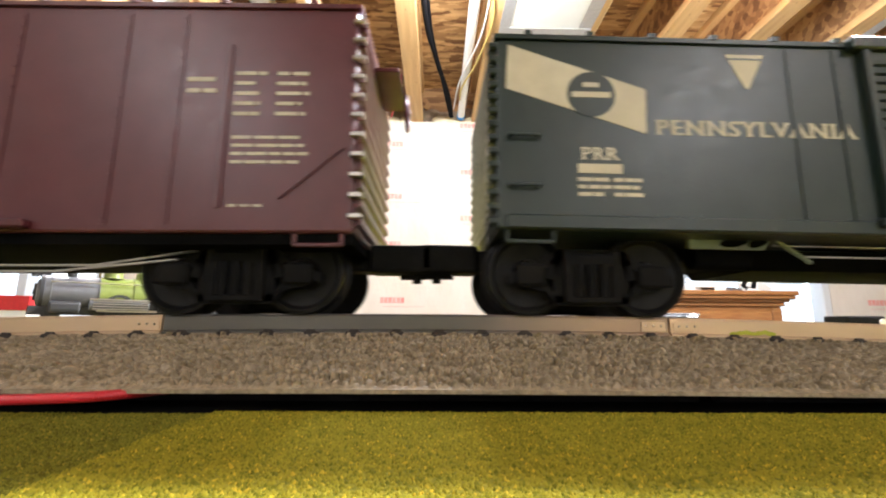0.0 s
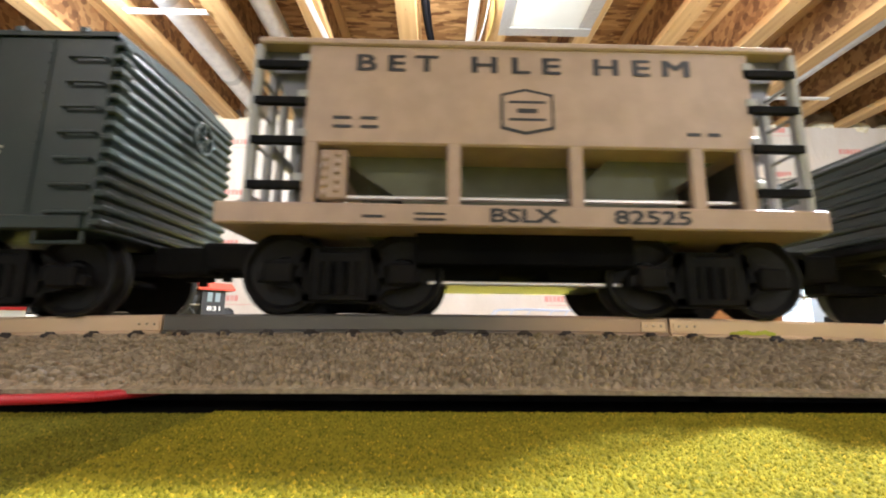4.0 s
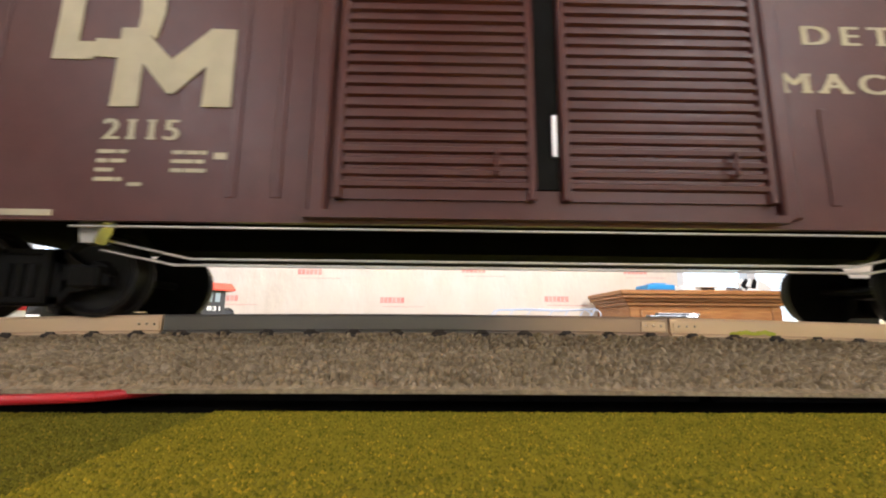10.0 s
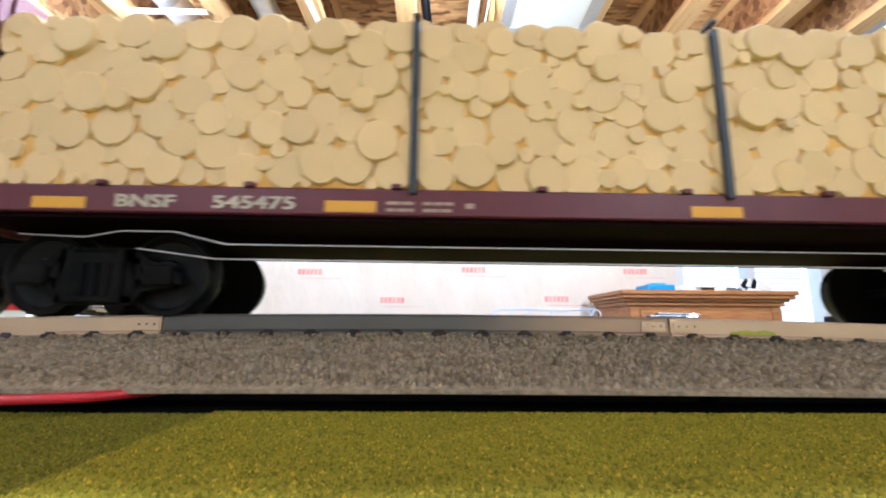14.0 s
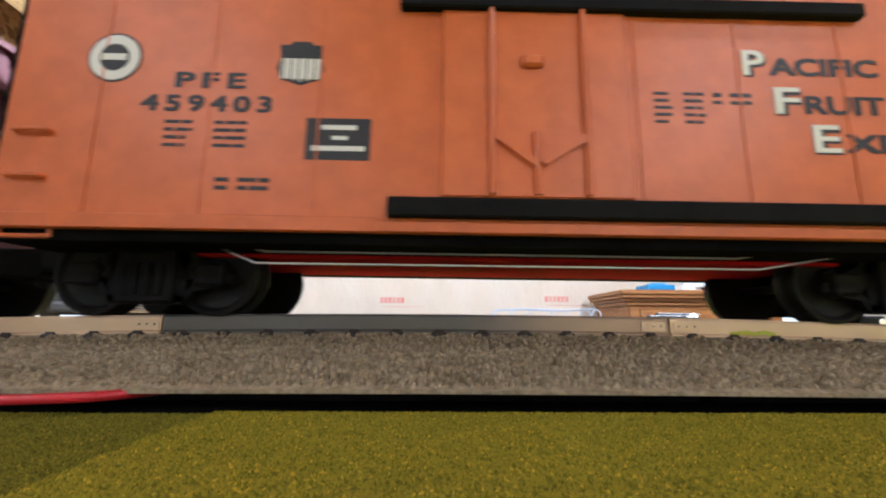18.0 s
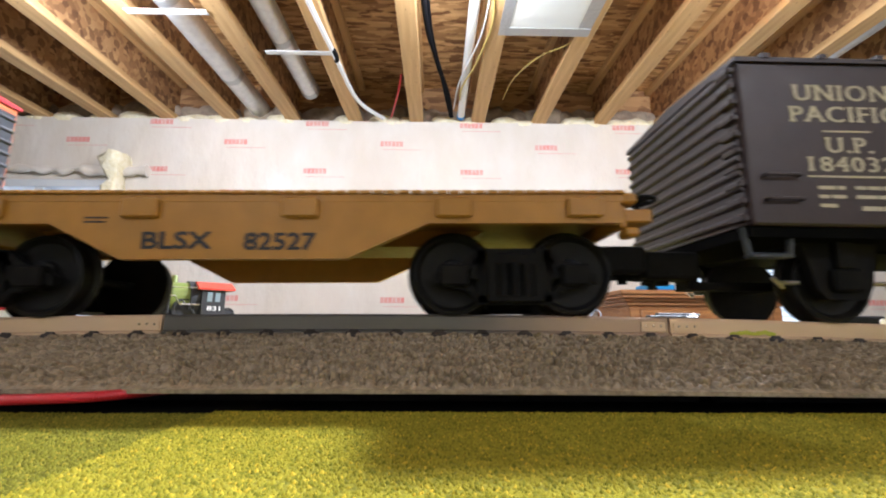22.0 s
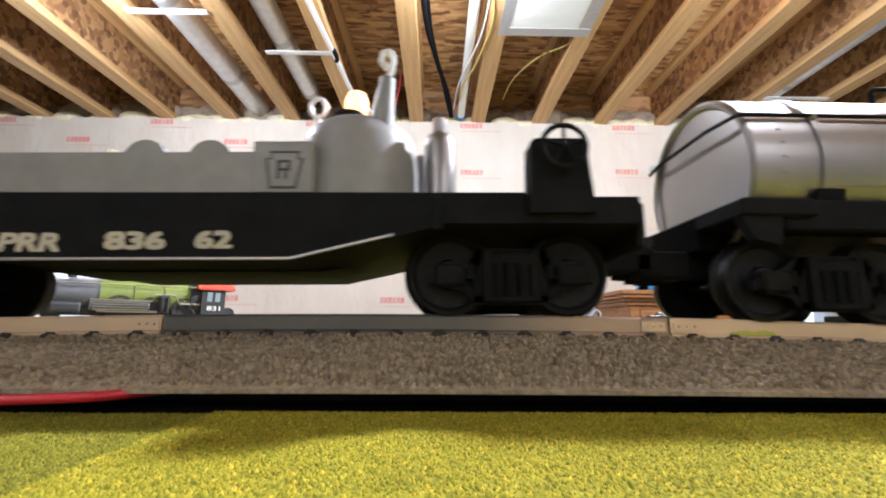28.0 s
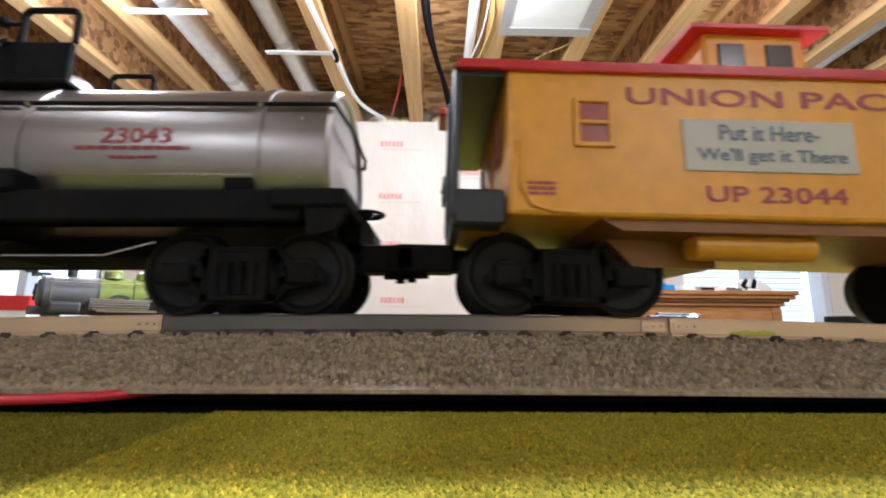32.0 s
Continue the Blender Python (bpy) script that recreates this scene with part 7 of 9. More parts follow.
# ---- short dark brown boxcar on single axles ----
def short_boxcar():
    x0, x1, tr = 1.7762, 1.9518, (1.8035, 1.9250)
    c, xc = new_car("boxcar", x0, x1, tr, "short dark brown model boxcar with cream and gold lettering")
    h, z0, z1 = TRACK_Y - 0.0975, 0.0222, 0.0648
    X = lambda mm: mm / 1000 - xc
    a, b = x0 - xc, x1 - xc
    y = -h
    m = M["upbox"]
    box_body(c, a, b, h, z0, z1, m, roof_rise=0.003, ribs=12)
    floor_plate(c, a, b, h, z0)
    corrugated_door(c, X(1826.5), X(1850), 0.0245, 0.0635, y, m, 18)
    corrugated_door(c, X(1852), X(1876), 0.0245, 0.0635, y, m, 18)
    door_track(c, X(1822), X(1890), 0.0240, 0.0016, y, m)
    lettering("road_name", "UNION", X(1789.7), X(1814.3), 0.0543, 0.0586, y, M["cream"], c, 0.02, serif=0.045)
    lettering("road_name", "PACIFIC", X(1788.2), X(1815.8), 0.0486, 0.0528, y, M["cream"], c, 0.02, serif=0.045)
    lettering("road_initial", "U.P.", X(1796.2), X(1808.0), 0.0406, 0.0446, y, M["cream"], c, 0.02, serif=0.045)
    lettering("car_number", "184032", X(1791.2), X(1812.8), 0.0358, 0.0396, y, M["cream"], c, 0.02, serif=0.045)
    bars("number_line", [(X(1791), X(1812.8), 0.0343, 0.0348), (X(1796), X(1808), 0.0460, 0.0464)], y, M["cream"], c)
    bar_block("data_lettering", X(1793), X(1800), 0.0255, 0.0322, 3, y, M["cream"], c, 1, 0.2, 0.25, 3, 0.4)
    bar_block("data_lettering", X(1802), X(1811), 0.0277, 0.0322, 2, y, M["cream"], c, 1, 0.2, 0.05, 4, 0.4)
    bar_block("data_lettering", X(1803), X(1824), 0.0252, 0.0272, 1, y, M["cream"], c, 1, 0.2, 0.0, 8, 0.55)
    lettering("slogan", "SERVES", X(1892.4), X(1918.4), 0.0537, 0.0577, y, M["gold"], c, 0.02, serif=0.045)
    lettering("slogan", "ALL THE WEST", X(1881.0), X(1931.6), 0.0478, 0.0520, y, M["gold"], c, 0.02, serif=0.045)
    bar_block("data_lettering", X(1908.5), X(1913.5), 0.0256, 0.0354, 6, y, M["cream"], c, 1, 0.2, 0.3, 5, 0.4)
    bar_block("data_lettering", X(1916.5), X(1921.5), 0.0256, 0.0354, 6, y, M["cream"], c, 1, 0.2, 0.2, 6, 0.4)
    bar_block("data_lettering", X(1922.5), X(1930), 0.0322, 0.0354, 2, y, M["cream"], c, 1, 0.2, 0.1, 6, 0.4)
    bar_block("data_lettering", X(1926), X(1932.6), 0.0254, 0.0306, 3, y, M["cream"], c, 1, 0.2, 0.05, 5, 0.7)
    bar_block("data_lettering", X(1894), X(1904.4), 0.0254, 0.0276, 1, y, M["cream"], c, 1, 0.2, 0.0, 6, 0.6)
    bm = B()
    prism(bm, [(X(1881.5), 0.0274), (X(1884.6), 0.0281), (X(1887.7), 0.0274), (X(1886), 0.0264), (X(1884.6), 0.0258), (X(1883.2), 0.0264)], y - 0.00012, y)
    part("wing_emblem", bm, M["cream"], c)
    side_ladder(c, X(1937.5), X(1947.5), [0.0285, 0.0365, 0.0445, 0.0525, 0.0600], y, m)
    side_ladder(c, X(1780), X(1788), [0.0285, 0.0345], y, m)
    for e, s in ((a, -1), (b, 1)):
        end_ridges(c, e, s, h, z0 + 0.0005, z1 - 0.001, 11, m, thick=0.0015, wide=0.28)
        for i in range(10):
            bm = B()
            z = z0 + 0.002 + i * (z1 - z0 - 0.004) / 9
            box(bm, e, e + s * 0.0019, -h + 0.0006, -h + 0.006, z - 0.0008, z + 0.0008, 0.0003)
            part("end_step", bm, m, c)
    brake_wheel(c, (b + 0.0045, 0.002, 0.052), 0.0045, "x", m)
    for q in (1781.5, 1946.5):
        for ya in (-h + 0.002, h - 0.004):
            bm = B()
            path_tube(bm, [(X(q) - 0.0060, ya + 0.001, 0.0222), (X(q) - 0.0048, ya + 0.001, 0.0155), (X(q) + 0.0048, ya + 0.001, 0.0155), (X(q) + 0.0060, ya + 0.001, 0.0222)], 0.0008, 6)
            box(bm, X(q) - 0.0050, X(q) + 0.0050, ya - 0.0004, ya + 0.0026, 0.0148, 0.0158, 0.0002)
            part("step", bm, M["grey_end"], c, "dark grey hanging step")
    underframe(c, X(1812), X(1916), 0.0205, 0.0190, half=0.012, taper=0.004)
    brake_rods(c, [[(X(1818), 0.0172), (X(1838), 0.0156), (X(1888), 0.0156), (X(1912), 0.0174)], [(X(1820), 0.0150), (X(1840), 0.0140), (X(1886), 0.0140), (X(1912), 0.0160)]], -0.023, 0.0002)
    end_trucks(c, xc, x0, x1, tr, True)



# ---- black searchlight flat car ----
def searchlight_car():
    x0, x1, tr = 1.9785, 2.2070, (2.0070, 2.1782)
    c, xc = new_car("searchlight_car", x0, x1, tr, "black model flat car with grey lamp deck and lit amber beacon")
    h = TRACK_Y - 0.0955
    X = lambda mm: mm / 1000 - xc
    y = -h
    m = M["black"]
    bm = B()
    prism(bm, [(X(1978.5), 0.0268), (X(2207), 0.0268), (X(2207), 0.0205), (X(2162), 0.0205), (X(2152), 0.0178), (X(2127), 0.0124), (X(2058), 0.0124), (X(2033), 0.0178), (X(2023), 0.0205), (X(1978.5), 0.0205)], -h, h)
    part("deck", bm, m, c)
    bm = B()
    box(bm, X(2008), X(2181), -h + 0.0004, h - 0.0004, 0.0266, 0.0280, 0.0003)
    part("raised_deck", bm, m, c)
    bm = B()
    prism(bm, [(X(2050), 0.0130), (X(2136), 0.0130), (X(2129), 0.0118), (X(2058), 0.0118)], -0.012, 0.012)
    part("belly_sill", bm, m, c)
    bm = B()
    for p, q in (((2058, 0.0124), (2127, 0.0124)), ((2127, 0.0124), (2150, 0.0178)), ((2058, 0.0124), (2035, 0.0178))):
        rod(bm, (X(p[0]), y - 0.0001, p[1]), (X(q[0]), y - 0.0001, q[1]), 0.0004, 6)
    part("edge_line", bm, M["wire"], c, "pale edge line")
    lettering("reporting_mark", "PRR", X(2062.2), X(2076.0), 0.0140, 0.0183, y, M["cream"], c, 0.04, slant=0.12)
    lettering("car_number", "836", X(2085.6), X(2099.2), 0.0144, 0.0186, y, M["cream"], c, 0.05)
    lettering("car_number", "62", X(2105.6), X(2114.0), 0.0146, 0.0188, y, M["cream"], c, 0.05)
    bar_block("data_lettering", X(2047), X(2055), 0.0182, 0.0202, 2, y, M["hop"], c, 1, 0.2, 0.1, 4, 0.4)
    for q in (2042, 2160):
        bm = B()
        box(bm, X(q) - 0.0012, X(q) + 0.0012, y - 0.0006, y, 0.0190, 0.0266, 0.0002)
        part("side_rib", bm, m, c)
    # grey generator housing with two wheel guards
    g = M["grey"]
    bm = B()
    lo_, hi_ = [], []
    for q, yy in ((2117, -0.0310), (2045.7, -0.0310), (2043.0, -0.0175), (2043.0, 0.0175), (2045.7, 0.0310), (2117, 0.0310)):
        lo_.append(bm.verts.new((X(q), yy, 0.0278)))
        hi_.append(bm.verts.new((X(q), yy, 0.0376 + (q - 2045) * 0.000006)))
    bm.faces.new(hi_)
    bm.faces.new(list(reversed(lo_)))
    for i in range(6):
        j = (i + 1) % 6
        bm.faces.new((lo_[i], lo_[j], hi_[j], hi_[i]))
    bmesh.ops.recalc_face_normals(bm, faces=bm.faces)
    hs = part("generator_housing", bm, g, c, "pale grey moulded housing")
    bm = B()
    box(bm, X(2116.7), X(2131), -0.0312, 0.0312, 0.0278, 0.0408, 0.0004)
    part("control_box", bm, g, hs)
    for q in (2091.1, 2106.2):
        bm = B()
        rod(bm, (X(q), -0.0306, 0.0361), (X(q), 0.0306, 0.0361), 0.0051, 28)
        part("wheel_guard", bm, g, hs, smooth=40)
    keystone("keystone_badge", X(2124.2), 0.0335, 0.0090, 0.0092, -0.0312, M["ink"], hs)
    keystone("keystone_field", X(2124.2), 0.0335, 0.0078, 0.0080, -0.0313, g, hs)
    bars("monogram", [(X(2122.6), X(2123.3), 0.0312, 0.0358), (X(2122.6), X(2125.6), 0.0352, 0.0358), (X(2125.0), X(2125.7), 0.0334, 0.0358), (X(2122.6), X(2125.6), 0.0332, 0.0338),
                      (X(2124.4), X(2125.0), 0.0312, 0.0334)], -0.0314, M["ink"], hs)["kind"] = "stuff"
    bm = B()
    lathe(bm, [(0.0160, 0.0), (0.0158, 0.010), (0.0150, 0.0165), (0.0140, 0.0200), (0.0115, 0.0222), (0.0080, 0.0240)], (X(2139.0), -0.0150, 0.0278), "z", 36)
    part("lamp_base", bm, g, c, "grey domed lamp base", smooth=40)
    bm = B()
    lathe(bm, [(0.0030, 0.0), (0.0033, 0.0015), (0.0033, 0.0045), (0.0026, 0.0066), (0.0012, 0.0076)], (X(2136.4), -0.0095, 0.0582), "z", 20)
    part("beacon", bm, M["amber"], c, "glowing amber beacon", smooth=50)
    bm = B()
    lathe(bm, [(0.0062, 0.0), (0.0060, 0.0040), (0.0045, 0.0056)], (X(2134.6), -0.0095, 0.0526), "z", 20)
    part("beacon_seat", bm, M["black"], c, smooth=40)
    bm = B()
    n = 16
    pts = [(X(2125.2) + 0.0022 * math.cos(math.tau * i / n), -0.0095, 0.0606 + 0.0030 * math.sin(math.tau * i / n)) for i in range(n + 1)]
    path_tube(bm, pts, 0.0008, 6)
    box(bm, X(2124.2), X(2126.2), -0.0103, -0.0087, 0.0500, 0.0580, 0.0003)
    part("ring_post", bm, M["white_pl"], c, "white ring post", smooth=50)["kind"] = "stuff"
    # crane-like lamp holder with a hooked head
    bm = B()
    rod(bm, (X(2145.4), -0.0235, 0.0440), (X(2147.0), -0.0235, 0.0615), 0.0037, 16, 0.0019)
    part("mast", bm, g, c, smooth=40)
    bm = B()
    path_tube(bm, [(X(2146.8), -0.0235, 0.0612), (X(2147.8), -0.0235, 0.0635), (X(2148.6), -0.0235, 0.0668), (X(2147.6), -0.0235, 0.0694), (X(2145.8), -0.0235, 0.0690), (X(2145.3), -0.0235, 0.0664), (X(2146.8), -0.0235, 0.0646)], 0.0009, 8)
    part("hook", bm, M["white_pl"], c, "white hook", smooth=50)["kind"] = "stuff"
    bm = B()
    lathe(bm, [(0.0041, 0.0), (0.0041, 0.0165), (0.0034, 0.0188), (0.0019, 0.0200), (0.0019, 0.0236), (0.0008, 0.0244)], (X(2160.8), -0.0200, 0.0278), "z", 20)
    part("gas_bottle", bm, M["silver"], c, "silver upright bottle", smooth=40)
    bm = B()
    lathe(bm, [(0.0028, 0.0), (0.0028, 0.0150), (0.0015, 0.0175)], (X(2155.5), -0.010, 0.0278), "z", 20)
    part("gas_bottle", bm, g, c, "grey upright bottle", smooth=40)
    # small posts behind the housing
    for q, yy, zt in ((2038.0, -0.004, 0.0405), (2039.6, 0.004, 0.0430), (2043.0, 0.021, 0.0475)):
        bm = B()
        box(bm, X(q) - 0.0012, X(q) + 0.0012, yy - 0.0012, yy + 0.0012, 0.0278, zt, 0.0003)
        part("stake", bm, m, c, "short black post")
    # brake stand bracketed to the side
    bm = B()
    prism(bm, [(X(2181.0), 0.0225), (X(2196.0), 0.0225), (X(2194.6), 0.0392), (X(2193.6), 0.0402), (X(2182.6), 0.0402), (X(2181.6), 0.0392)], -0.0342, -0.0275)
    part("brake_stand", bm, m, c)
    brake_wheel(c, (X(2188.6), -0.0368, 0.0372), 0.0050, "y", m)
    bm = B()
    rod(bm, (X(2188.6), -0.0368, 0.0372), (X(2188.6), -0.0340, 0.0372), 0.0009, 8)
    part("brake_spindle", bm, m, c)
    for q, s in ((1978.5, -1), (2207, 1)):
        bm = B()
        box(bm, min(X(q), X(q) + s * 0.002), max(X(q), X(q) + s * 0.002), -h + 0.002, h - 0.002, 0.0150, 0.0262, 0.0006)
        part("end_sill", bm, m, c)
    end_trucks(c, xc, x0, x1, tr)


# ---- silver tank car ----
def tank_car():
    x0, x1, tr = 2.2316, 2.4415, (2.2594, 2.4140)
    c, xc = new_car("tank_car", x0, x1, tr, "silver model tank car with red lettering on a black frame")
    X = lambda mm: mm / 1000 - xc
    h = TRACK_Y - 0.0965
    R, zc = 0.0255, 0.0415
    bm = B()
    lathe(bm, [(0.004, X(2240.2)), (0.0150, X(2240.5)), (0.0229, X(2241.1)), (0.0236, X(2240.0)), (0.0246, X(2239.6)), (R, X(2240.6)), (R, X(2434.4)), (0.0246, X(2435.4)), (0.0236, X(2435.0)), (0.0229, X(2433.9)), (0.0150, X(2434.5)), (0.004, X(2434.8))], (0, 0, zc), "x", 64)
    tk = part("tank", bm, M["silver"], c, "bright silver tank shell", smooth=35)
    for q in (2258.3, 2317.7, 2357.6, 2416.9):
        bm = B()
        lathe(bm, [(R - 0.001, X(q) - 0.0011), (R + 0.0006, X(q) - 0.0011), (R + 0.0006, X(q) + 0.0011), (R - 0.001, X(q) + 0.0011)], (0, 0, zc), "x", 48)
        part("tank_band", bm, M["silver"], tk, smooth=35)
    for q in (2248, 2428):
        bm = B()
        for i in range(40):
            t = math.tau * i / 40
            box(bm, X(q) - 0.0003, X(q) + 0.0003, R * math.cos(t) - 0.0003, R * math.cos(t) + 0.0003, zc + R * math.sin(t) - 0.0003, zc + R * math.sin(t) + 0.0003)
        part("rivet_row", bm, M["silver"], tk)["kind"] = "stuff"
    bm = B()
    for i in range(90):
        x = X(2260) + (X(2417) - X(2260)) * i / 89
        t = radians(196.5)
        box(bm, x - 0.00025, x + 0.00025, R * math.cos(t) - 0.0003, R * math.cos(t) + 0.0003, zc + R * math.sin(t) - 0.00025, zc + R * math.sin(t) + 0.00025)
    part("rivet_row", bm, M["silver"], tk)["kind"] = "stuff"
    # hand rail round the shell
    bm = B()
    for s in (-1, 1):
        rod(bm, (X(2258.3), s * (R - 0.0019), zc + 0.0122), (X(2436), s * (R - 0.0019), zc + 0.0122), 0.0006, 8)
    path_tube(bm, [(X(2258.3), -R + 0.0019, zc + 0.0122), (X(2238.5), -R + 0.0019, zc + 0.0122), (X(2236.6), -R * 0.5, zc + 0.0122), (X(2236.6), R * 0.5, zc + 0.0122), (X(2238.5), R - 0.0019, zc + 0.0122)], 0.0006, 8)
    path_tube(bm, [(X(2436), -R + 0.0019, zc + 0.0122), (X(2438), -R * 0.5, zc + 0.0110), (X(2438), R * 0.5, zc + 0.0110), (X(2436), R - 0.0019, zc + 0.0122)], 0.0006, 8)
    part("hand_rail", bm, M["black"], c)
    for q in (2258.3, 2317.7, 2357.6, 2416.9):
        bm = B()
        bmesh.ops.create_icosphere(bm, subdivisions=2, radius=0.0013, matrix=Matrix.Translation((X(q), -R + 0.0025, zc + 0.0120)))
        part("rail_bracket", bm, M["silver"], c)
    # dome with platform and rails
    bm = B()
    lathe(bm, [(0.0125, 0.0), (0.0125, 0.0085), (0.0110, 0.0108), (0.0060, 0.0120), (0.0040, 0.0150)], (X(2340), 0, zc + R - 0.004), "z", 28)
    part("dome", bm, M["silver"], c, "silver dome", smooth=40)
    bm = B()
    for ya in (-0.0170, 0.0150):
        box(bm, X(2320.5), X(2360), ya, ya + 0.002, 0.0640, 0.0760, 0.0004)
        part("platform_board", bm, M["black"], c, "black board beside the dome")
        bm = B()
    box(bm, X(2319.5), X(2361), -0.018, 0.018, 0.0628, 0.0642, 0.0003)
    part("platform", bm, M["black"], c, "black dome platform")
    for q0, q1 in ((2319.5, 2333.5), (2345.5, 2360.5)):
        for yy in (-0.0165, 0.0165):
            bm = B()
            path_tube(bm, [(X(q0), yy, 0.066), (X(q0), yy, 0.0845), (X(q0) + 0.0012, yy, 0.0860), (X(q1) - 0.0012, yy, 0.0860), (X(q1), yy, 0.0845), (X(q1), yy, 0.076)], 0.0009, 8)
            part("guard_rail", bm, M["black"], c, smooth=50)
    bm = B()
    rod(bm, (X(2333.5), -0.0165, 0.0815), (X(2345.5), -0.0165, 0.0815), 0.0006, 8)
    bmesh.ops.create_icosphere(bm, subdivisions=2, radius=0.0017, matrix=Matrix.Translation((X(2340), -0.0165, 0.0822)))
    part("chain_rail", bm, M["black"], c)
    for q in (2333.5, 2341.8):
        bm = B()
        path_tube(bm, [(X(q), -0.0172, 0.0760), (X(q), -R - 0.0035, 0.0590), (X(q), -R - 0.0035, 0.0285)], 0.0008, 8)
        part("ladder_rail", bm, M["black"], c)
    for i in range(6):
        bm = B()
        z = 0.0310 + 0.0066 * i
        rod(bm, (X(2333.5), -R - 0.0035, z), (X(2341.8), -R - 0.0035, z), 0.0006, 8)
        part("rung", bm, M["black"], c)
    # frame
    bm = B()
    box(bm, X(2231.6), X(2441.5), -0.0125, 0.0125, 0.0190, 0.0285, 0.0005)
    part("frame", bm, M["under"], c)
    for s in (-1, 1):
        bm = B()
        y0, y1 = sorted((s * 0.0290, s * 0.0250))
        box(bm, X(2243), X(2430), y0, y1, 0.0215, 0.0290, 0.0005)
        part("side_board", bm, M["black"], c)
    bm = B()
    box(bm, X(2243), X(2430), -0.026, 0.026, 0.0225, 0.0250)
    part("saddle_plate", bm, M["under"], c)
    for q, s in ((2231.6, 1), (2441.5, -1)):
        bm = B()
        xa, xb = sorted((X(q), X(q) + s * 0.018))
        box(bm, xa, xb, -h, h, 0.0245, 0.0288, 0.0005)
        prism(bm, [(X(q), 0.0245), (X(q) + s * 0.010, 0.0245), (X(q) + s * 0.009, 0.0175), (X(q) + s * 0.003, 0.0190)], -h + 0.001, -h + 0.004)
        prism(bm, [(X(q), 0.0245), (X(q) + s * 0.010, 0.0245), (X(q) + s * 0.009, 0.0175), (X(q) + s * 0.003, 0.0190)], h - 0.004, h - 0.001)
        part("end_sill", bm, M["black"], c)
    for q in (2258.5, 2413.5):
        bm = B()
        prism_x(bm, [(-0.024, 0.0240), (0.024, 0.0240), (0.0258, 0.0330), (0.010, 0.0275), (-0.010, 0.0275), (-0.0258, 0.0330)], X(q) - 0.0035, X(q) + 0.0035)
        part("saddle", bm, M["black"], c)
    bm = B()
    box(bm, X(2356.6), X(2363.6), -0.0305, -0.0225, 0.0285, 0.0338, 0.0006)
    part("valve_box", bm, M["black"], c)
    underframe(c, X(2281), X(2391), 0.0200, 0.0152, half=0.0145, taper=0.006)
    bm = B()
    prism(bm, [(X(2321), 0.0175), (X(2360), 0.0175), (X(2352), 0.0142), (X(2328), 0.0142)], -0.024, 0.000)
    part("valve_housing", bm, M["black"], c)
    bm = B()
    rod(bm, (X(2322), -0.019, 0.0190), (X(2346), -0.019, 0.0190), 0.0042, 16)
    part("air_tank", bm, M["black"], c, smooth=40)
    brake_rods(c, [[(X(2281), 0.0172), (X(2294), 0.0140), (X(2316), 0.0140), (X(2318), 0.0158), (X(2322), 0.0158)], [(X(2358), 0.0140), (X(2382), 0.0140), (X(2394), 0.0172)]], -0.024, 0.00022)
    brake_wheel(c, (X(2443.5), -0.012, 0.0270), 0.0042, "z", M["black"])

    # red shield and lettering wrap on the shell
    def wrap(name, ob):
        me = ob.data
        for v in me.vertices:
            z = v.co.z - zc
            t = z / R
            v.co.y = -math.cos(t) * (R + 0.00015)
            v.co.z = zc + math.sin(t) * (R + 0.00015)
        me.update()
        return ob

    bm = B()
    ww, hh = 0.0174, 0.0219
    cx, cz = X(2288.0), 0.0488
    out = [(-0.46, 0.42), (0.46, 0.42), (0.42, 0.14), (0.5, -0.12), (0.40, -0.36), (0.0, -0.5), (-0.40, -0.36), (-0.5, -0.12), (-0.42, 0.14)]

    def width(v):
        v = max(-0.5, min(0.46, v))
        pts = [(-0.5, 0.02), (-0.36, 0.40), (-0.12, 0.5), (0.14, 0.43), (0.42, 0.47), (0.46, 0.44)]
        for (a0, w0), (a1, w1) in zip(pts, pts[1:]):
            if a0 <= v <= a1:
                return w0 + (w1 - w0) * (v - a0) / (a1 - a0)
        return 0.44

    def strip_grid(keep):
        g = B()
        nu, nv = 44, 36
        for j in range(nv):
            v0, v1 = -0.5 + 0.96 * j / nv, -0.5 + 0.96 * (j + 1) / nv
            for i in range(nu):
                u0, u1 = -0.5 + i / nu, -0.5 + (i + 1) / nu
                um, vm = (u0 + u1) / 2, (v0 + v1) / 2
                if abs(um) < width(vm) and keep(um, vm):
                    f = [g.verts.new((cx + u * ww, 0, cz + v * hh)) for u, v in ((u0, v0), (u1, v0), (u1, v1), (u0, v1))]
                    g.faces.new(f)
        return g
    bm.free()
    white_zone = lambda u, v: (v < 0.10 and abs(u) < width(v) - 0.07 and v > -0.44 and ((u * 7.0 + 0.5) % 1.0) < 0.5)
    wrap("s", part("shield_badge", strip_grid(lambda u, v: not white_zone(u, v)), M["dullred"], c, "red shield badge"))
    wrap("s", part("shield_stripe", strip_grid(white_zone), M["white"], c))
    for nm, body, q0, q1, za, zb in (("car_number", "23043", 2378.6, 2396.0, 0.0420, 0.0463),):
        wrap(nm, lettering(nm, body, X(q0), X(q1), za, zb, 0, M["dullred"], c, 0.02))
    for q0, q1, za, zb, n in ((2372.7, 2401.3, 0.0395, 0.0413, 1), (2381.2, 2393, 0.0374, 0.0388, 1), (2307.5, 2313.4, 0.0373, 0.0419, 3)):
        wrap("d", bar_block("data_lettering", X(q0), X(q1), za, zb, n, 0, M["dullred"], c, 1, 0.2, 0.05, 4, 0.6))
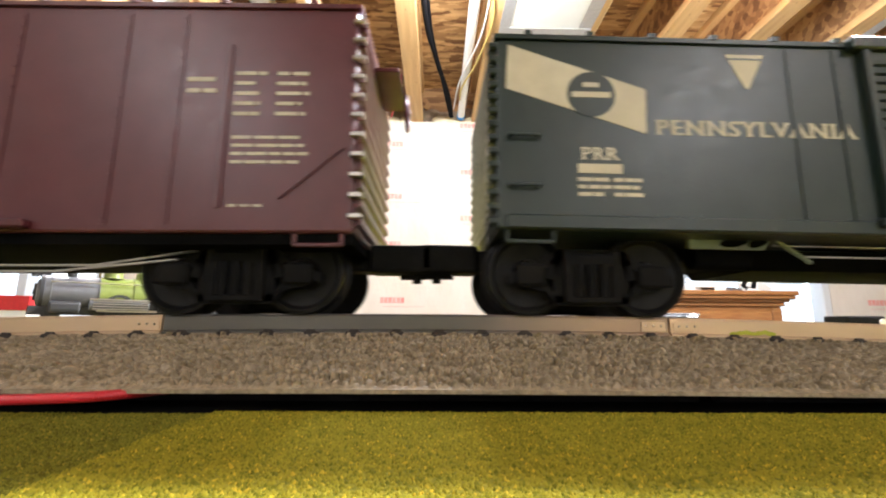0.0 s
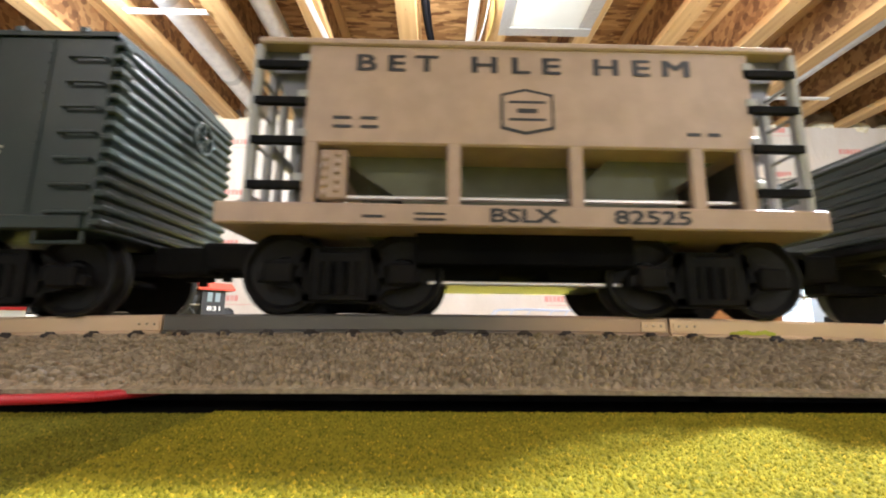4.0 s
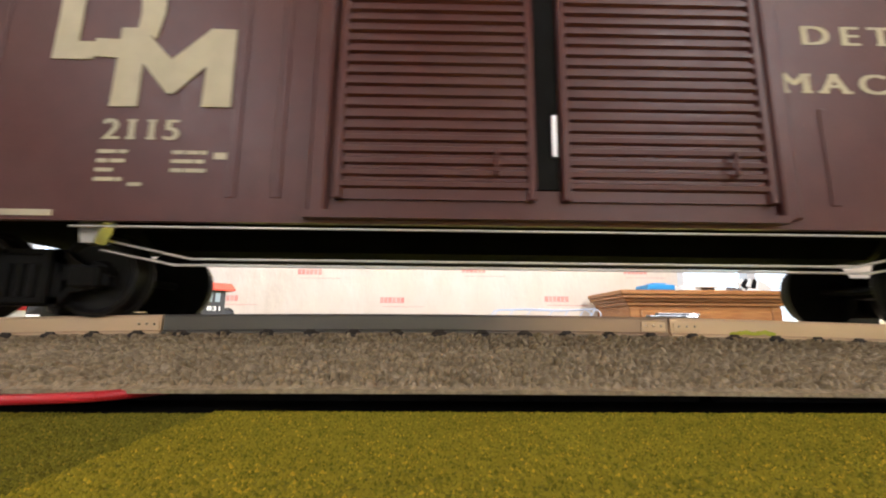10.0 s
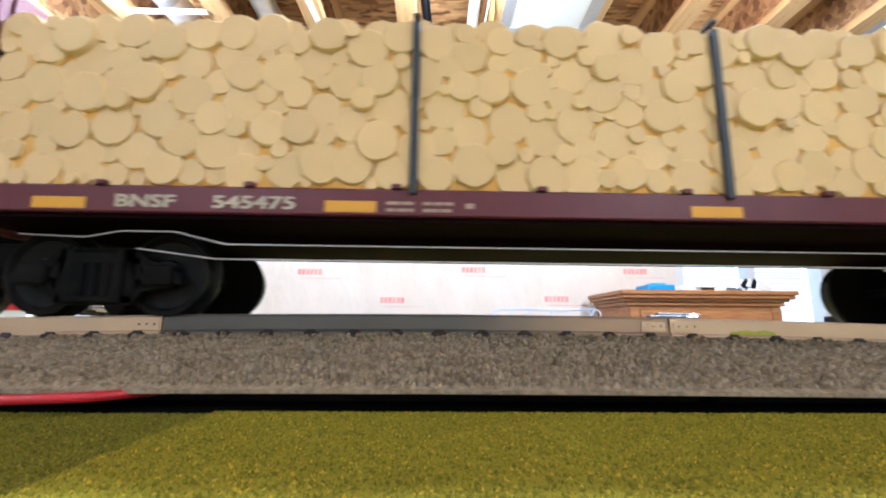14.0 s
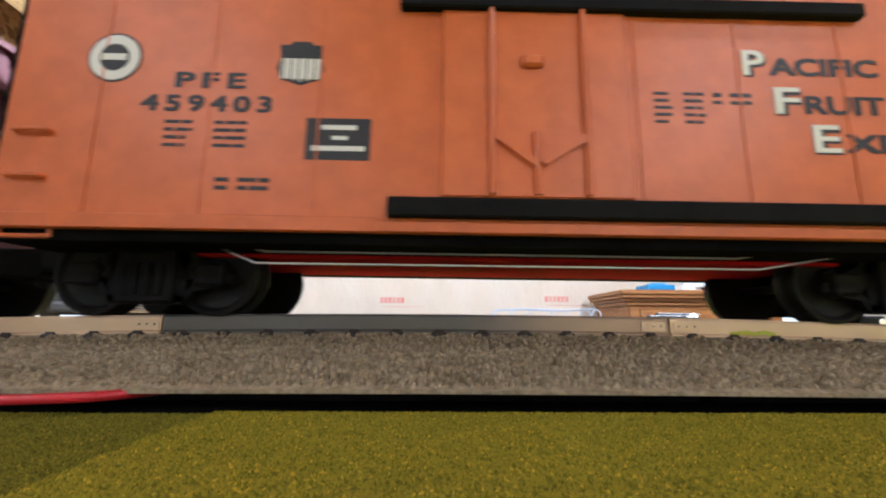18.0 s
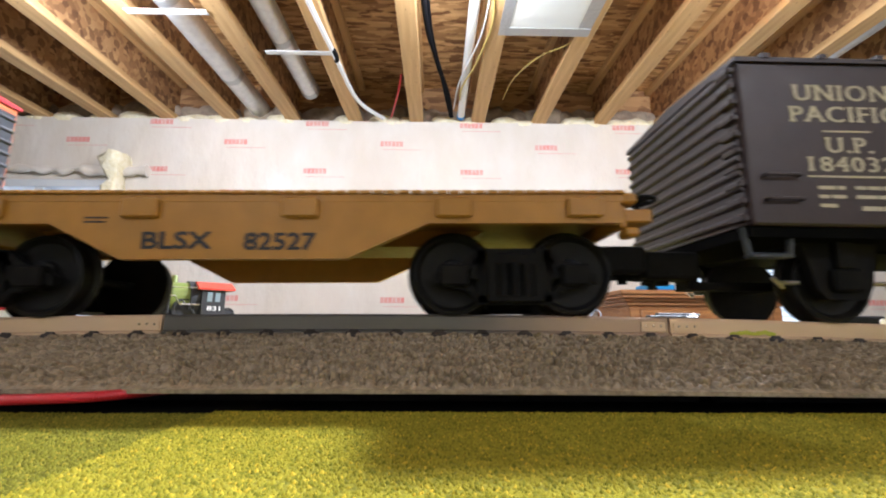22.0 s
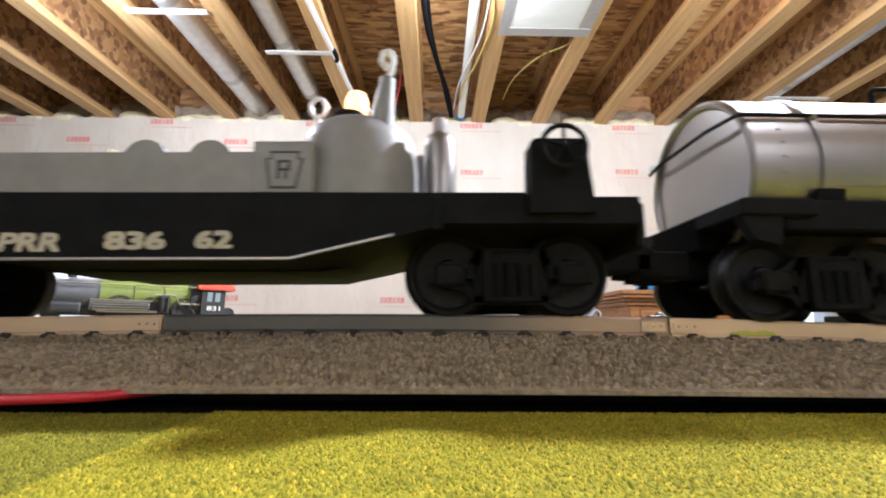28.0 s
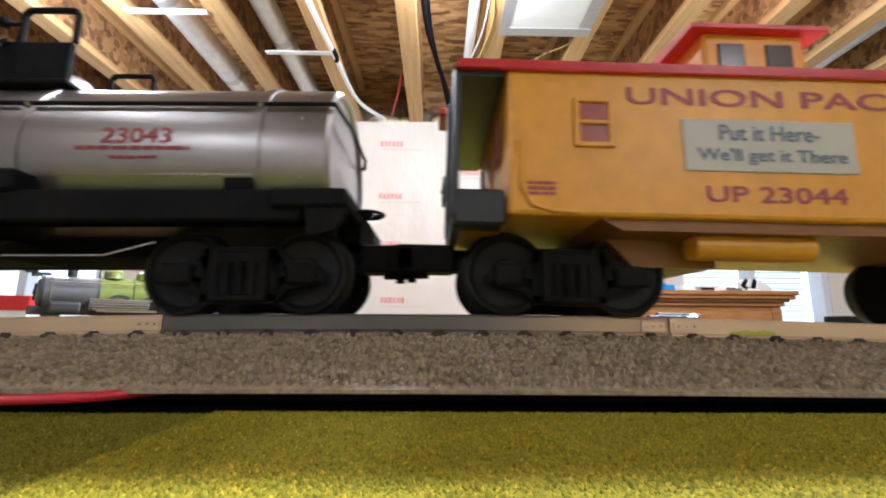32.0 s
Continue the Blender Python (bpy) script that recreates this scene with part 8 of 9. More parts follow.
    end_trucks(c, xc, x0, x1, tr)


# ---- yellow caboose at the train's end ----
def caboose():
    x0, x1, tr = 2.4650, 2.6600, (2.4950, 2.6280)
    c, xc = new_car("caboose", x0, x1, tr, "yellow model caboose with red roof and dark end platforms", "caboose")
    X = lambda mm: mm / 1000 - xc
    h = TRACK_Y - 0.0945
    y = -h
    m = M["cab_yellow"]
    bm = B()
    box(bm, X(2478), X(2647), -h, h, 0.0222, 0.0588, 0.0010, 2)
    part("body", bm, m, c)
    bm = B()
    prism_x(bm, [(-h - 0.0012, 0.0580), (-h - 0.0012, 0.0602), (-h * 0.5, 0.0650), (0, 0.0662), (h * 0.5, 0.0650), (h + 0.0012, 0.0602), (h + 0.0012, 0.0580)], X(2466), X(2659))
    part("roof", bm, M["red"], c, "red roof")
    bm = B()
    box(bm, X(2476), X(2649), y - 0.0012, y, 0.0576, 0.0594, 0.0003)
    part("eaves_trim", bm, M["red"], c)
    bm = B()
    box(bm, X(2538), X(2568), -0.016, 0.016, 0.0640, 0.0832, 0.0012, 2)
    cup = part("cupola", bm, m, c, "yellow cupola")
    bm = B()
    prism_x(bm, [(-0.019, 0.0825), (-0.019, 0.0838), (0, 0.0860), (0.019, 0.0838), (0.019, 0.0825)], X(2533), X(2573))
    part("cupola_roof", bm, M["red"], cup, "red cupola roof")
    for q in (2546, 2560):
        bm = B()
        box(bm, X(q) - 0.0040, X(q) + 0.0040, -0.0165, -0.0158, 0.0705, 0.0795, 0.0004)
        part("cupola_window", bm, M["glassdark"], cup)
    # windows on the side
    for q in (2498.4, 2590, 2625):
        bm = B()
        for r_ in ((-0.0046, -0.0034, 0.0388, 0.0512), (0.0034, 0.0046, 0.0388, 0.0512), (-0.0046, 0.0046, 0.0500, 0.0512), (-0.0046, 0.0046, 0.0388, 0.0400), (-0.0034, 0.0034, 0.0445, 0.0455)):
            box(bm, X(q) + r_[0], X(q) + r_[1], y - 0.0008, y + 0.0004, r_[2], r_[3], 0.0002)
        w = part("window", bm, m, c)
        bm = B()
        box(bm, X(q) - 0.0034, X(q) + 0.0034, y - 0.0002, y + 0.0002, 0.0400, 0.0500)
        part("pane", bm, M["cabpane"], w, "dull red-brown pane")
    # slogan board and lettering
    bm = B()
    box(bm, X(2519.4), X(2560.6), y - 0.0004, y, 0.0336, 0.0466, 0.0002)
    sg = part("slogan_board", bm, M["greyboard"], c, "grey slogan board")
    lettering("slogan", "Put it Here-", X(2528), X(2552), 0.0412, 0.0452, y - 0.0004, M["bluegrey"], sg, 0.02)
    lettering("slogan", "We'll get it There", X(2522.5), X(2558), 0.0352, 0.0394, y - 0.0004, M["bluegrey"], sg, 0.02)
    lettering("road_name", "UNION PACIFIC", X(2506.5), X(2590), 0.0500, 0.0545, y, M["dullred"], c, 0.02)
    lettering("car_number", "UP 23044", X(2524), X(2557.2), 0.0262, 0.0302, y, M["dullred"], c, 0.02)
    bar_block("data_lettering", X(2482.5), X(2489.3), 0.0264, 0.0302, 3, y, M["dullred"], c, 1, 0.2, 0.05, 4, 0.6)
    # curved trim line at the body's corner
    bm = B()
    path_tube(bm, [(X(2481), y - 0.0002, 0.0400), (X(2481), y - 0.0002, 0.0290), (X(2483.5), y - 0.0002, 0.0246), (X(2488), y - 0.0002, 0.0232), (X(2494), y - 0.0002, 0.0230)], 0.0005, 6)
    part("trim_line", bm, m, c)
    # end platforms with dark railings, step boxes and an upper screen, partly painted shadow
    dk = M["cabdark"]
    for e, s in ((X(2478), -1), (X(2647), 1)):
        bm = B()
        xa, xb = sorted((e, e + s * 0.0118))
        box(bm, xa, xb, -h + 0.006, h - 0.006, 0.0205, 0.0222, 0.0003)
        part("platform", bm, m, c)
        bm = B()
        xa, xb = sorted((e + s * 0.0105, e + s * 0.0130))
        box(bm, xa, xb, -h + 0.002, h - 0.002, 0.0196, 0.0226, 0.0004)
        part("end_beam", bm, dk, c, "dark end beam")
        for sy in (-1, 1):
            bm = B()
            xa, xb = sorted((e + s * 0.0005, e + s * 0.0122))
            ya, yb = sorted((sy * (h - 0.0002), sy * (h - 0.0085)))
            box(bm, xa, xb, ya, yb, 0.0198, 0.0282, 0.0006)
            part("step_box", bm, dk, c, "dark step box")
            yy = sy * (h - 0.0012)
            bm = B()
            rod(bm, (e + s * 0.0120, yy, 0.0222), (e + s * 0.0120, yy, 0.0585), 0.0009, 8)
            part("corner_post", bm, dk, c)
        for yy in (-0.024, -0.016, -0.008, 0.004, 0.012, 0.021):
            bm = B()
            rod(bm, (e + s * 0.0122, yy, 0.0222), (e + s * 0.0122, yy, 0.0400), 0.0006, 8)
            part("railing_post", bm, dk, c)
        for z in (0.0300, 0.0395):
            bm = B()
            rod(bm, (e + s * 0.0122, -h + 0.0015, z), (e + s * 0.0122, h - 0.0015, z), 0.0006, 8)
            part("railing", bm, dk, c)
        # Dark panel: partly a screen, partly the porch ceiling's shadow drawn solid.
        bm = B()
        xa, xb = sorted((e + s * 0.0118, e + s * 0.0124))
        box(bm, xa, xb, -h + 0.004, h - 0.003, 0.0495, 0.0584)
        part("end_screen", bm, dk, c, "dark upper end screen, partly porch shadow drawn solid")
        for yy in (-0.012, -0.003):
            bm = B()
            rod(bm, (e + s * 0.0132, yy, 0.0222), (e + s * 0.0132, yy, 0.0600), 0.0007, 8)
            part("ladder_rail", bm, dk, c)
        for i in range(6):
            bm = B()
            rod(bm, (e + s * 0.0132, -0.012, 0.027 + 0.0058 * i), (e + s * 0.0132, -0.003, 0.027 + 0.0058 * i), 0.0006, 8)
            part("rung", bm, dk, c)
        bm = B()
        xa, xb = sorted((e + s * 0.0006, e + s * 0.0125))
        box(bm, xa, xb, -h + 0.0004, h - 0.0004, 0.0566, 0.0579)
        part("porch_ceiling", bm, dk, c, "underside with shade put into its colour of the roof overhang")
        bm = B()
        xa, xb = sorted((e, e + s * 0.0007))
        box(bm, xa, xb, -0.007, 0.007, 0.0228, 0.0530, 0.0003)
        d = part("end_door", bm, m, c)
        for y0_, y1_ in ((-0.0045, 0.0045), (-0.0235, -0.0150), (0.0150, 0.0235)):
            bm = B()
            xa, xb = sorted((e + s * 0.0004, e + s * 0.0010))
            box(bm, xa, xb, y0_, y1_, 0.0390, 0.0500)
            part("pane", bm, M["cabpane"], d)
        brake_wheel(c, (e + s * 0.0142, 0.014, 0.0420), 0.0048, "x", dk)
        bm = B()
        xa, xb = sorted((e + s * 0.0125, e + s * 0.0165))
        box(bm, xa, xb, 0.002, 0.014, 0.0640, 0.0668, 0.0005)
        part("roof_walk_end", bm, M["red"], c, "red running board end")
        bm = B()
        xa, xb = sorted((e + s * 0.0121, e + s * 0.0128))
        prism_x(bm, [(-h, 0.0582), (-h, 0.0596), (-h * 0.5, 0.0640), (0, 0.0652), (h * 0.5, 0.0640), (h, 0.0596), (h, 0.0582)], xa, xb)
        part("roof_end", bm, dk, c, "dark roof end")
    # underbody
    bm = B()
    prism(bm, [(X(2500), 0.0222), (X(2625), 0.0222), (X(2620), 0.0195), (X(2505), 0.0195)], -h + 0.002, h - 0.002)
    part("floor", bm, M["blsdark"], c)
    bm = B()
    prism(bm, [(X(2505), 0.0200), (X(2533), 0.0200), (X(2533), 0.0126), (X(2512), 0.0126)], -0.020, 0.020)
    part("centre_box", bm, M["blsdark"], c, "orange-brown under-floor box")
    bm = B()
    rod(bm, (X(2524), -0.025, 0.0172), (X(2553), -0.025, 0.0172), 0.0035, 18)
    part("air_tank", bm, m, c, "yellow air tank", smooth=40)
    end_trucks(c, xc, x0, x1, tr)


# ---- far side of the layout ----
def locomotive():
    """A small steam locomotive standing on the far track, nose towards the near left."""
    f, r = Vector((-0.471, 0.520, 0)), Vector((-0.318, 0.665, 0))
    d = r - f
    ang = math.degrees(math.atan2(d.y, d.x))
    lo = thing("steam_locomotive", (f.x, f.y, 0.0176), "green and graphite model steam locomotive with red cab roof", "locomotive", rz=ang)
    Lg = d.length
    zc, R, zl = 0.0325, 0.0205, 0.0360
    bm = B()
    lathe(bm, [(0.008, -0.005), (0.015, -0.0035), (0.0175, -0.0005), (R - 0.001, 0.0), (R, 0.003), (R, 0.071)], (0, 0, zc), "x", 32)
    part("smokebox", bm, M["loco_grey"], lo, "graphite smokebox", smooth=35)
    bm = B()
    lathe(bm, [(R, 0.071), (R + 0.001, 0.072), (R + 0.0012, 0.160), (R + 0.0012, 0.222)], (0, 0, zc), "x", 32)
    part("boiler", bm, M["loco_green"], lo, "yellow-green boiler", smooth=35)
    for x in (0.012, 0.072, 0.120, 0.165, 0.205):
        bm = B()
        q = R + 0.0004 + (0.0012 if x > 0.09 else 0.0)
        lathe(bm, [(q, x - 0.001), (q + 0.0008, x - 0.0008), (q + 0.0008, x + 0.0008), (q, x + 0.001)], (0, 0, zc), "x", 32)
        part("boiler_band", bm, M["loco_green"] if x > 0.09 else M["loco_grey"], lo, smooth=35)
    bm = B()
    lathe(bm, [(R + 0.0005, 0.205), (R + 0.0060, 0.206), (R + 0.0060, 0.224), (R + 0.0005, 0.225)], (0, 0, zc - 0.002), "x", 32)
    part("backhead", bm, M["loco_black"], lo, "black rear boiler ring", smooth=35)
    bm = B()
    lathe(bm, [(0.0178, -0.0012), (R + 0.0006, -0.0008), (R + 0.0008, 0.0035), (R, 0.0040)], (0, 0, zc), "x", 32)
    part("smokebox_ring", bm, M["loco_black"], lo, "black smokebox front ring", smooth=35)
    bm = B()
    box(bm, -0.0075, -0.0035, -0.001, 0.001, zc - 0.010, zc + 0.010, 0.0003)
    rod(bm, (-0.0085, 0, zc), (-0.004, 0, zc), 0.003, 12)
    part("door_clamp", bm, M["loco_black"], lo)
    bm = B()
    rod(bm, (0.036, 0, zc + R - 0.002), (0.036, 0, zc + R + 0.016), 0.0060, 18, 0.0072)
    part("chimney", bm, M["loco_black"], lo, smooth=40)
    bm = B()
    box(bm, -0.020, -0.006, -0.006, 0.006, zc + R + 0.002, zc + R + 0.013, 0.001)
    rod(bm, (-0.020, 0, zc + R + 0.0075), (-0.0215, 0, zc + R + 0.0075), 0.0045, 16)
    box(bm, -0.013, 0.010, -0.003, 0.003, zc + R - 0.002, zc + R + 0.003)
    part("headlamp", bm, M["loco_black"], lo)
    for x, rr, hh in ((0.091, 0.0135, 0.012), (0.134, 0.0110, 0.011), (0.150, 0.0060, 0.008), (0.166, 0.0065, 0.010), (0.183, 0.0058, 0.011)):
        bm = B()
        lathe(bm, [(rr * 1.15, 0), (rr, 0.003), (rr, hh * 0.7), (rr * 0.7, hh), (rr * 0.2, hh * 1.05)], (x, 0, zc + R), "z", 18)
        part("dome", bm, M["loco_green"], lo, smooth=40)
    bm = B()
    path_tube(bm, [(0.072, 0, zc + R + 0.001), (0.072, 0, zc + R + 0.010), (0.076, 0, zc + R + 0.013)], 0.0016, 8)
    part("bell", bm, M["gold"], lo)
    bm = B()
    rod(bm, (0.010, -R - 0.0015, zc + 0.012), (0.222, -R - 0.0045, zc + 0.014), 0.0008, 8)
    part("hand_rail", bm, M["wire"], lo)
    bm = B()
    path_tube(bm, [(0.06, -R - 0.004, zl - 0.011), (0.145, -R - 0.005, zl - 0.011), (0.152, -R - 0.005, zl - 0.002), (0.180, -R - 0.005, zl - 0.002), (0.188, -R - 0.005, zl - 0.013), (0.235, -R - 0.005, zl - 0.013)], 0.0011, 8)
    part("walkway", bm, M["wire"], lo, "pale walkway edge")
    bm = B()
    rod(bm, (0.060, -R - 0.001, zl - 0.018), (0.142, -R - 0.001, zl - 0.018), 0.0065, 14)
    part("air_reservoir", bm, M["loco_grey"], lo, smooth=40)
    bm = B()
    for k in range(4):
        rod(bm, (0.064, -R - 0.0085, zl - 0.0225 + 0.003 * k), (0.140, -R - 0.0085, zl - 0.0225 + 0.003 * k), 0.0007, 6)
    part("cooling_pipe", bm, M["wire"], lo, "bright cooling pipes")
    bm = B()
    box(bm, 0.156, 0.172, -R - 0.008, -R + 0.004, zl - 0.026, zl - 0.003, 0.0012)
    rod(bm, (0.160, -R - 0.009, zl - 0.022), (0.160, -R - 0.009, zl - 0.006), 0.003, 12)
    rod(bm, (0.168, -R - 0.009, zl - 0.022), (0.168, -R - 0.009, zl - 0.006), 0.003, 12)
    part("air_pump", bm, M["loco_black"], lo)
    bm = B()
    box(bm, 0.222, 0.264, -0.0300, 0.0300, 0.004, 0.0455, 0.0008)
    cab = part("cab", bm, M["loco_black"], lo)
    bm = B()
    prism_x(bm, [(-0.0330, 0.0440), (-0.0330, 0.0462), (-0.015, 0.0560), (0.015, 0.0560), (0.0330, 0.0462), (0.0330, 0.0440)], 0.216, 0.280)
    part("cab_roof", bm, M["loco_red"], cab, "red cab roof")
    for x in (0.236, 0.250):
        bm = B()
        box(bm, x - 0.0045, x + 0.0045, -0.0306, -0.0298, 0.0275, 0.0405, 0.0003)
        part("window", bm, M["cabglass"], cab, "pale cab window")
    lettering("cab_number", "831", 0.232, 0.256, 0.0150, 0.0212, -0.0301, M["white"], cab, 0.02)
    bm = B()
    box(bm, -0.012, 0.240, -0.015, 0.015, 0.006, 0.016, 0.001)
    part("frame", bm, M["loco_black"], lo)
    bm = B()
    box(bm, 0.010, 0.050, -0.030, 0.030, 0.008, 0.022, 0.004, 2)
    part("cylinder", bm, M["loco_black"], lo)
    for x, rr in ((0.012, 0.009), (0.075, 0.016), (0.112, 0.016), (0.149, 0.016), (0.205, 0.010)):
        for s in (-1, 1):
            bm = B()
            lathe(bm, [(0.003, s * 0.0175), (rr, s * 0.0175), (rr, s * 0.0215), (rr * 0.8, s * 0.0215), (rr * 0.75, s * 0.0200), (0.003, s * 0.0205)], (x, 0, rr), "y", 22)
            part("wheel", bm, M["loco_black"], lo, smooth=40)
    bm = B()
    box(bm, 0.070, 0.155, -0.0235, -0.0218, 0.010, 0.013, 0.0004)
    part("side_rod", bm, M["wire"], lo)
    bm = B()
    rod(bm, (0.190, -R - 0.004, 0.030), (0.215, -R - 0.004, 0.010), 0.001, 8)
    rod(bm, (0.212, -R - 0.004, 0.030), (0.212, -R - 0.004, 0.010), 0.001, 8)
    part("ash_pan_brace", bm, M["loco_black"], lo)
    squeeze = Matrix.Diagonal((0.75, 1, 1, 1))
    for o in lo.children_recursive:
        if o.name.split(".")[0] != "wheel":
            o.data.transform(squeeze)
    # its own track section
    t = thing("track_section", (f.x, f.y, 0), "grey plastic ballast track section with steel rails", "track", "track sections", rz=ang)
    t["kind"] = "structure"
    bm = B()
    prism_x(bm, [(-0.0425, 0.0), (-0.019, 0.0128), (0.019, 0.0128), (0.0425, 0.0)], -0.30, 0.60)
    part("roadbed", bm, M["ballast"], t)
    for yy in (-0.0159, 0, 0.0159):
        bm = B()
        box(bm, -0.30, 0.60, yy - 0.0014, yy + 0.0014, 0.0126, 0.0176, 0.0004)
        part("rail", bm, M["rail"], t)


def clutter():
    # dresser at the far wall
    dr = thing("dresser", (1.355, 2.358, FLOOR_Z), "tall oak dresser with a moulded cornice, cluttered on top", "dresser")
    top = 0.192 - FLOOR_Z
    bm = B()
    prism_x(bm, [(-0.20, 0.0), (0.22, 0.0), (0.22, top - 0.055), (-0.20, top - 0.055)], -0.385, 0.385)
    part("body", bm, M["oak"], dr)
    bm = B()
    for k, (o, za, zb) in enumerate(((0.015, -0.075, -0.055), (0.030, -0.055, -0.040), (0.048, -0.040, -0.022), (0.058, -0.022, 0.0))):
        box(bm, -0.385 - o, 0.385 + o, -0.20 - o, 0.22, top + za, top + zb, 0.003)
    part("cornice", bm, M["oak"], dr, "stepped oak cornice")
    for i, z in enumerate((top - 0.30, top - 0.52, top - 0.76, top - 1.02)):
        bm = B()
        hgt = 0.20
        box(bm, -0.33, 0.33, -0.215, -0.198, z, z + hgt, 0.006)
        dw = part("drawer", bm, M["oak"], dr)
        for x in (-0.2, 0.2):
            bm = B()
            bmesh.ops.create_icosphere(bm, subdivisions=2, radius=0.014, matrix=Matrix.Translation((x, -0.228, z + hgt / 2)))
            part("knob", bm, M["chrome"], dw, smooth=60)
    for x in (-0.36, 0.36):
        bm = B()
        box(bm, x - 0.025, x + 0.025, -0.21, -0.19, 0.05, top - 0.08, 0.005)
        part("stile", bm, M["oak"], dr)
    z = 0.192
    bm = B()
    box(bm, 1.06, 1.20, 2.13, 2.27, z, z + 0.030, 0.008, 2)
    bx = solid("blue_box", bm, M["blue_box"], "flat bright blue plastic box on the dresser", "box")
    bm = B()
    box(bm, 1.10, 1.17, 2.16, 2.24, z + 0.029, z + 0.040, 0.005, 2)
    part("lid", bm, M["blue_box"], bx)
    rnd = random.Random(5)
    for k in range(9):
        x, w = rnd.uniform(1.25, 1.66), rnd.uniform(0.06, 0.13)
        bm = B()
        t = rnd.uniform(0.006, 0.018)
        box(bm, -w / 2, w / 2, -0.08, 0.08, 0, t, 0.001)
        ob = solid("paper_stack", bm, M["paper"] if k % 3 else M["loco_grey"], "loose stack of papers on the dresser", "papers", "papers on the dresser")
        ob.matrix_world = pose(x, 2.23 + 0.02 * (k % 4), z + (0.0 if k < 6 else 0.018), 0, 0, rnd.uniform(-25, 25))
    for k in range(5):
        bm = B()
        box(bm, -0.05, 0.05, -0.004, 0.004, 0, 0.05, 0.001)
        ob = solid("booklet", bm, M["black"] if k % 2 else M["paper"], "thin leaning booklet in a dark cover", "booklet", "booklets on the dresser")
        ob.matrix_world = pose(1.58 + 0.028 * k, 2.20, z, 0, 55 - 8 * k, 20)
    for x, s in ((1.30, 0.05), (1.45, 0.035)):
        bm = B()
        box(bm, x - s, x + s, 2.16, 2.22, z, z + s * 0.55, 0.004)
        solid("small_box", bm, M["paper"], "small pale box on the dresser", "box", "boxes on the dresser")
    # wire rack behind the table
    rk = thing("wire_rack", (0.52, 1.95, 0.0), "thin pale blue wire rack standing before the wall", "rack")
    bm = B()
    for yy in (0, 0.12):
        path_tube(bm, [(-0.27, yy, -0.3), (-0.255, yy, 0.060), (-0.24, yy, 0.083), (-0.1, yy, 0.088), (0.06, yy, 0.083), (0.20, yy, 0.090), (0.225, yy, 0.075), (0.235, yy, -0.3)], 0.003, 6)
    part("hoop", bm, M["wireblue"], rk)
    for x in (-0.2, -0.12, -0.02, 0.05, 0.12, 0.17):
        bm = B()
        path_tube(bm, [(x, 0, -0.3), (x + 0.01, 0.0, 0.055), (x + 0.03, 0, 0.085)], 0.0025, 6)
        part("upright", bm, M["wireblue"], rk)
    bm = B()
    box(bm, -0.28, 0.25, -0.05, 0.17, FLOOR_Z, -0.30, 0.01)
    part("stand", bm, M["ply"], rk)
    # tools lying at the table's far edge
    for x, y_, w, mat_, lab in ((0.545, 1.02, 0.045, "loco_black", "flat dark metal tool on the table"), (0.60, 1.04, 0.03, "loco_grey", "small grey metal tool on the table")):
        bm = B()
        box(bm, x - w, x + w, y_ - 0.012, y_ + 0.012, 0.0, 0.041, 0.003)
        box(bm, x - w * 0.5, x + w * 1.2, y_ - 0.008, y_ + 0.008, 0.039, 0.046, 0.002)
        solid("metal_tool", bm, M[mat_], lab, "tool", "tools on the table")
    ps = thing("transformer", (0.93, 0.95, 0.0), "small black power pack with a pale dial on the table", "transformer")
    bm = B()
    box(bm, -0.045, 0.040, -0.03, 0.03, 0.0, 0.040, 0.004, 2)
    part("case", bm, M["black"], ps)
    bm = B()
    rod(bm, (0.030, -0.033, 0.026), (0.030, -0.029, 0.026), 0.008, 16)
    part("dial", bm, M["white_pl"], ps, "pale round dial")
    # red and white carton
    ct = thing("carton", (-0.98, 0.93, 0.0), "red and white cardboard carton on the table", "carton", rz=8)
    bm = B()
    box(bm, -0.09, 0.14, -0.05, 0.05, 0.0, 0.052, 0.001)
    part("base", bm, M["paper"], ct, "white lower half")
    bm = B()
    box(bm, -0.092, 0.142, -0.052, 0.052, 0.038, 0.068, 0.001)
    part("lid", bm, M["red"], ct, "red lid")
    bars("label_panel", [(-0.07, -0.02, 0.012, 0.055)], -0.0523, M["hop"], ct)
    # yellow smear of glue on the near rail
    bm = B()
    for k in range(7):
        bmesh.ops.create_icosphere(bm, subdivisions=1, radius=1.0, matrix=Matrix.Translation((0.0805 + 0.0016 * (k - 3), TRACK_Y - 0.0159 - 0.0018, RAIL_TOP - 0.0036 + hump(0.08) + 0.0002 * (k % 3))) @ Matrix.Diagonal((0.0014, 0.0002, 0.0006, 1)))
    solid("moss_smear", bm, M["moss"], "bright yellow-green flock stuck to the rail side", "smear")


maroon_boxcar()
green_boxcar()
ore_hopper()
gondola()
brown_boxcar()
log_load(*log_car())
reefer()
mustard_flat()
short_boxcar()
searchlight_car()
tank_car()
caboose()
locomotive()
clutter()



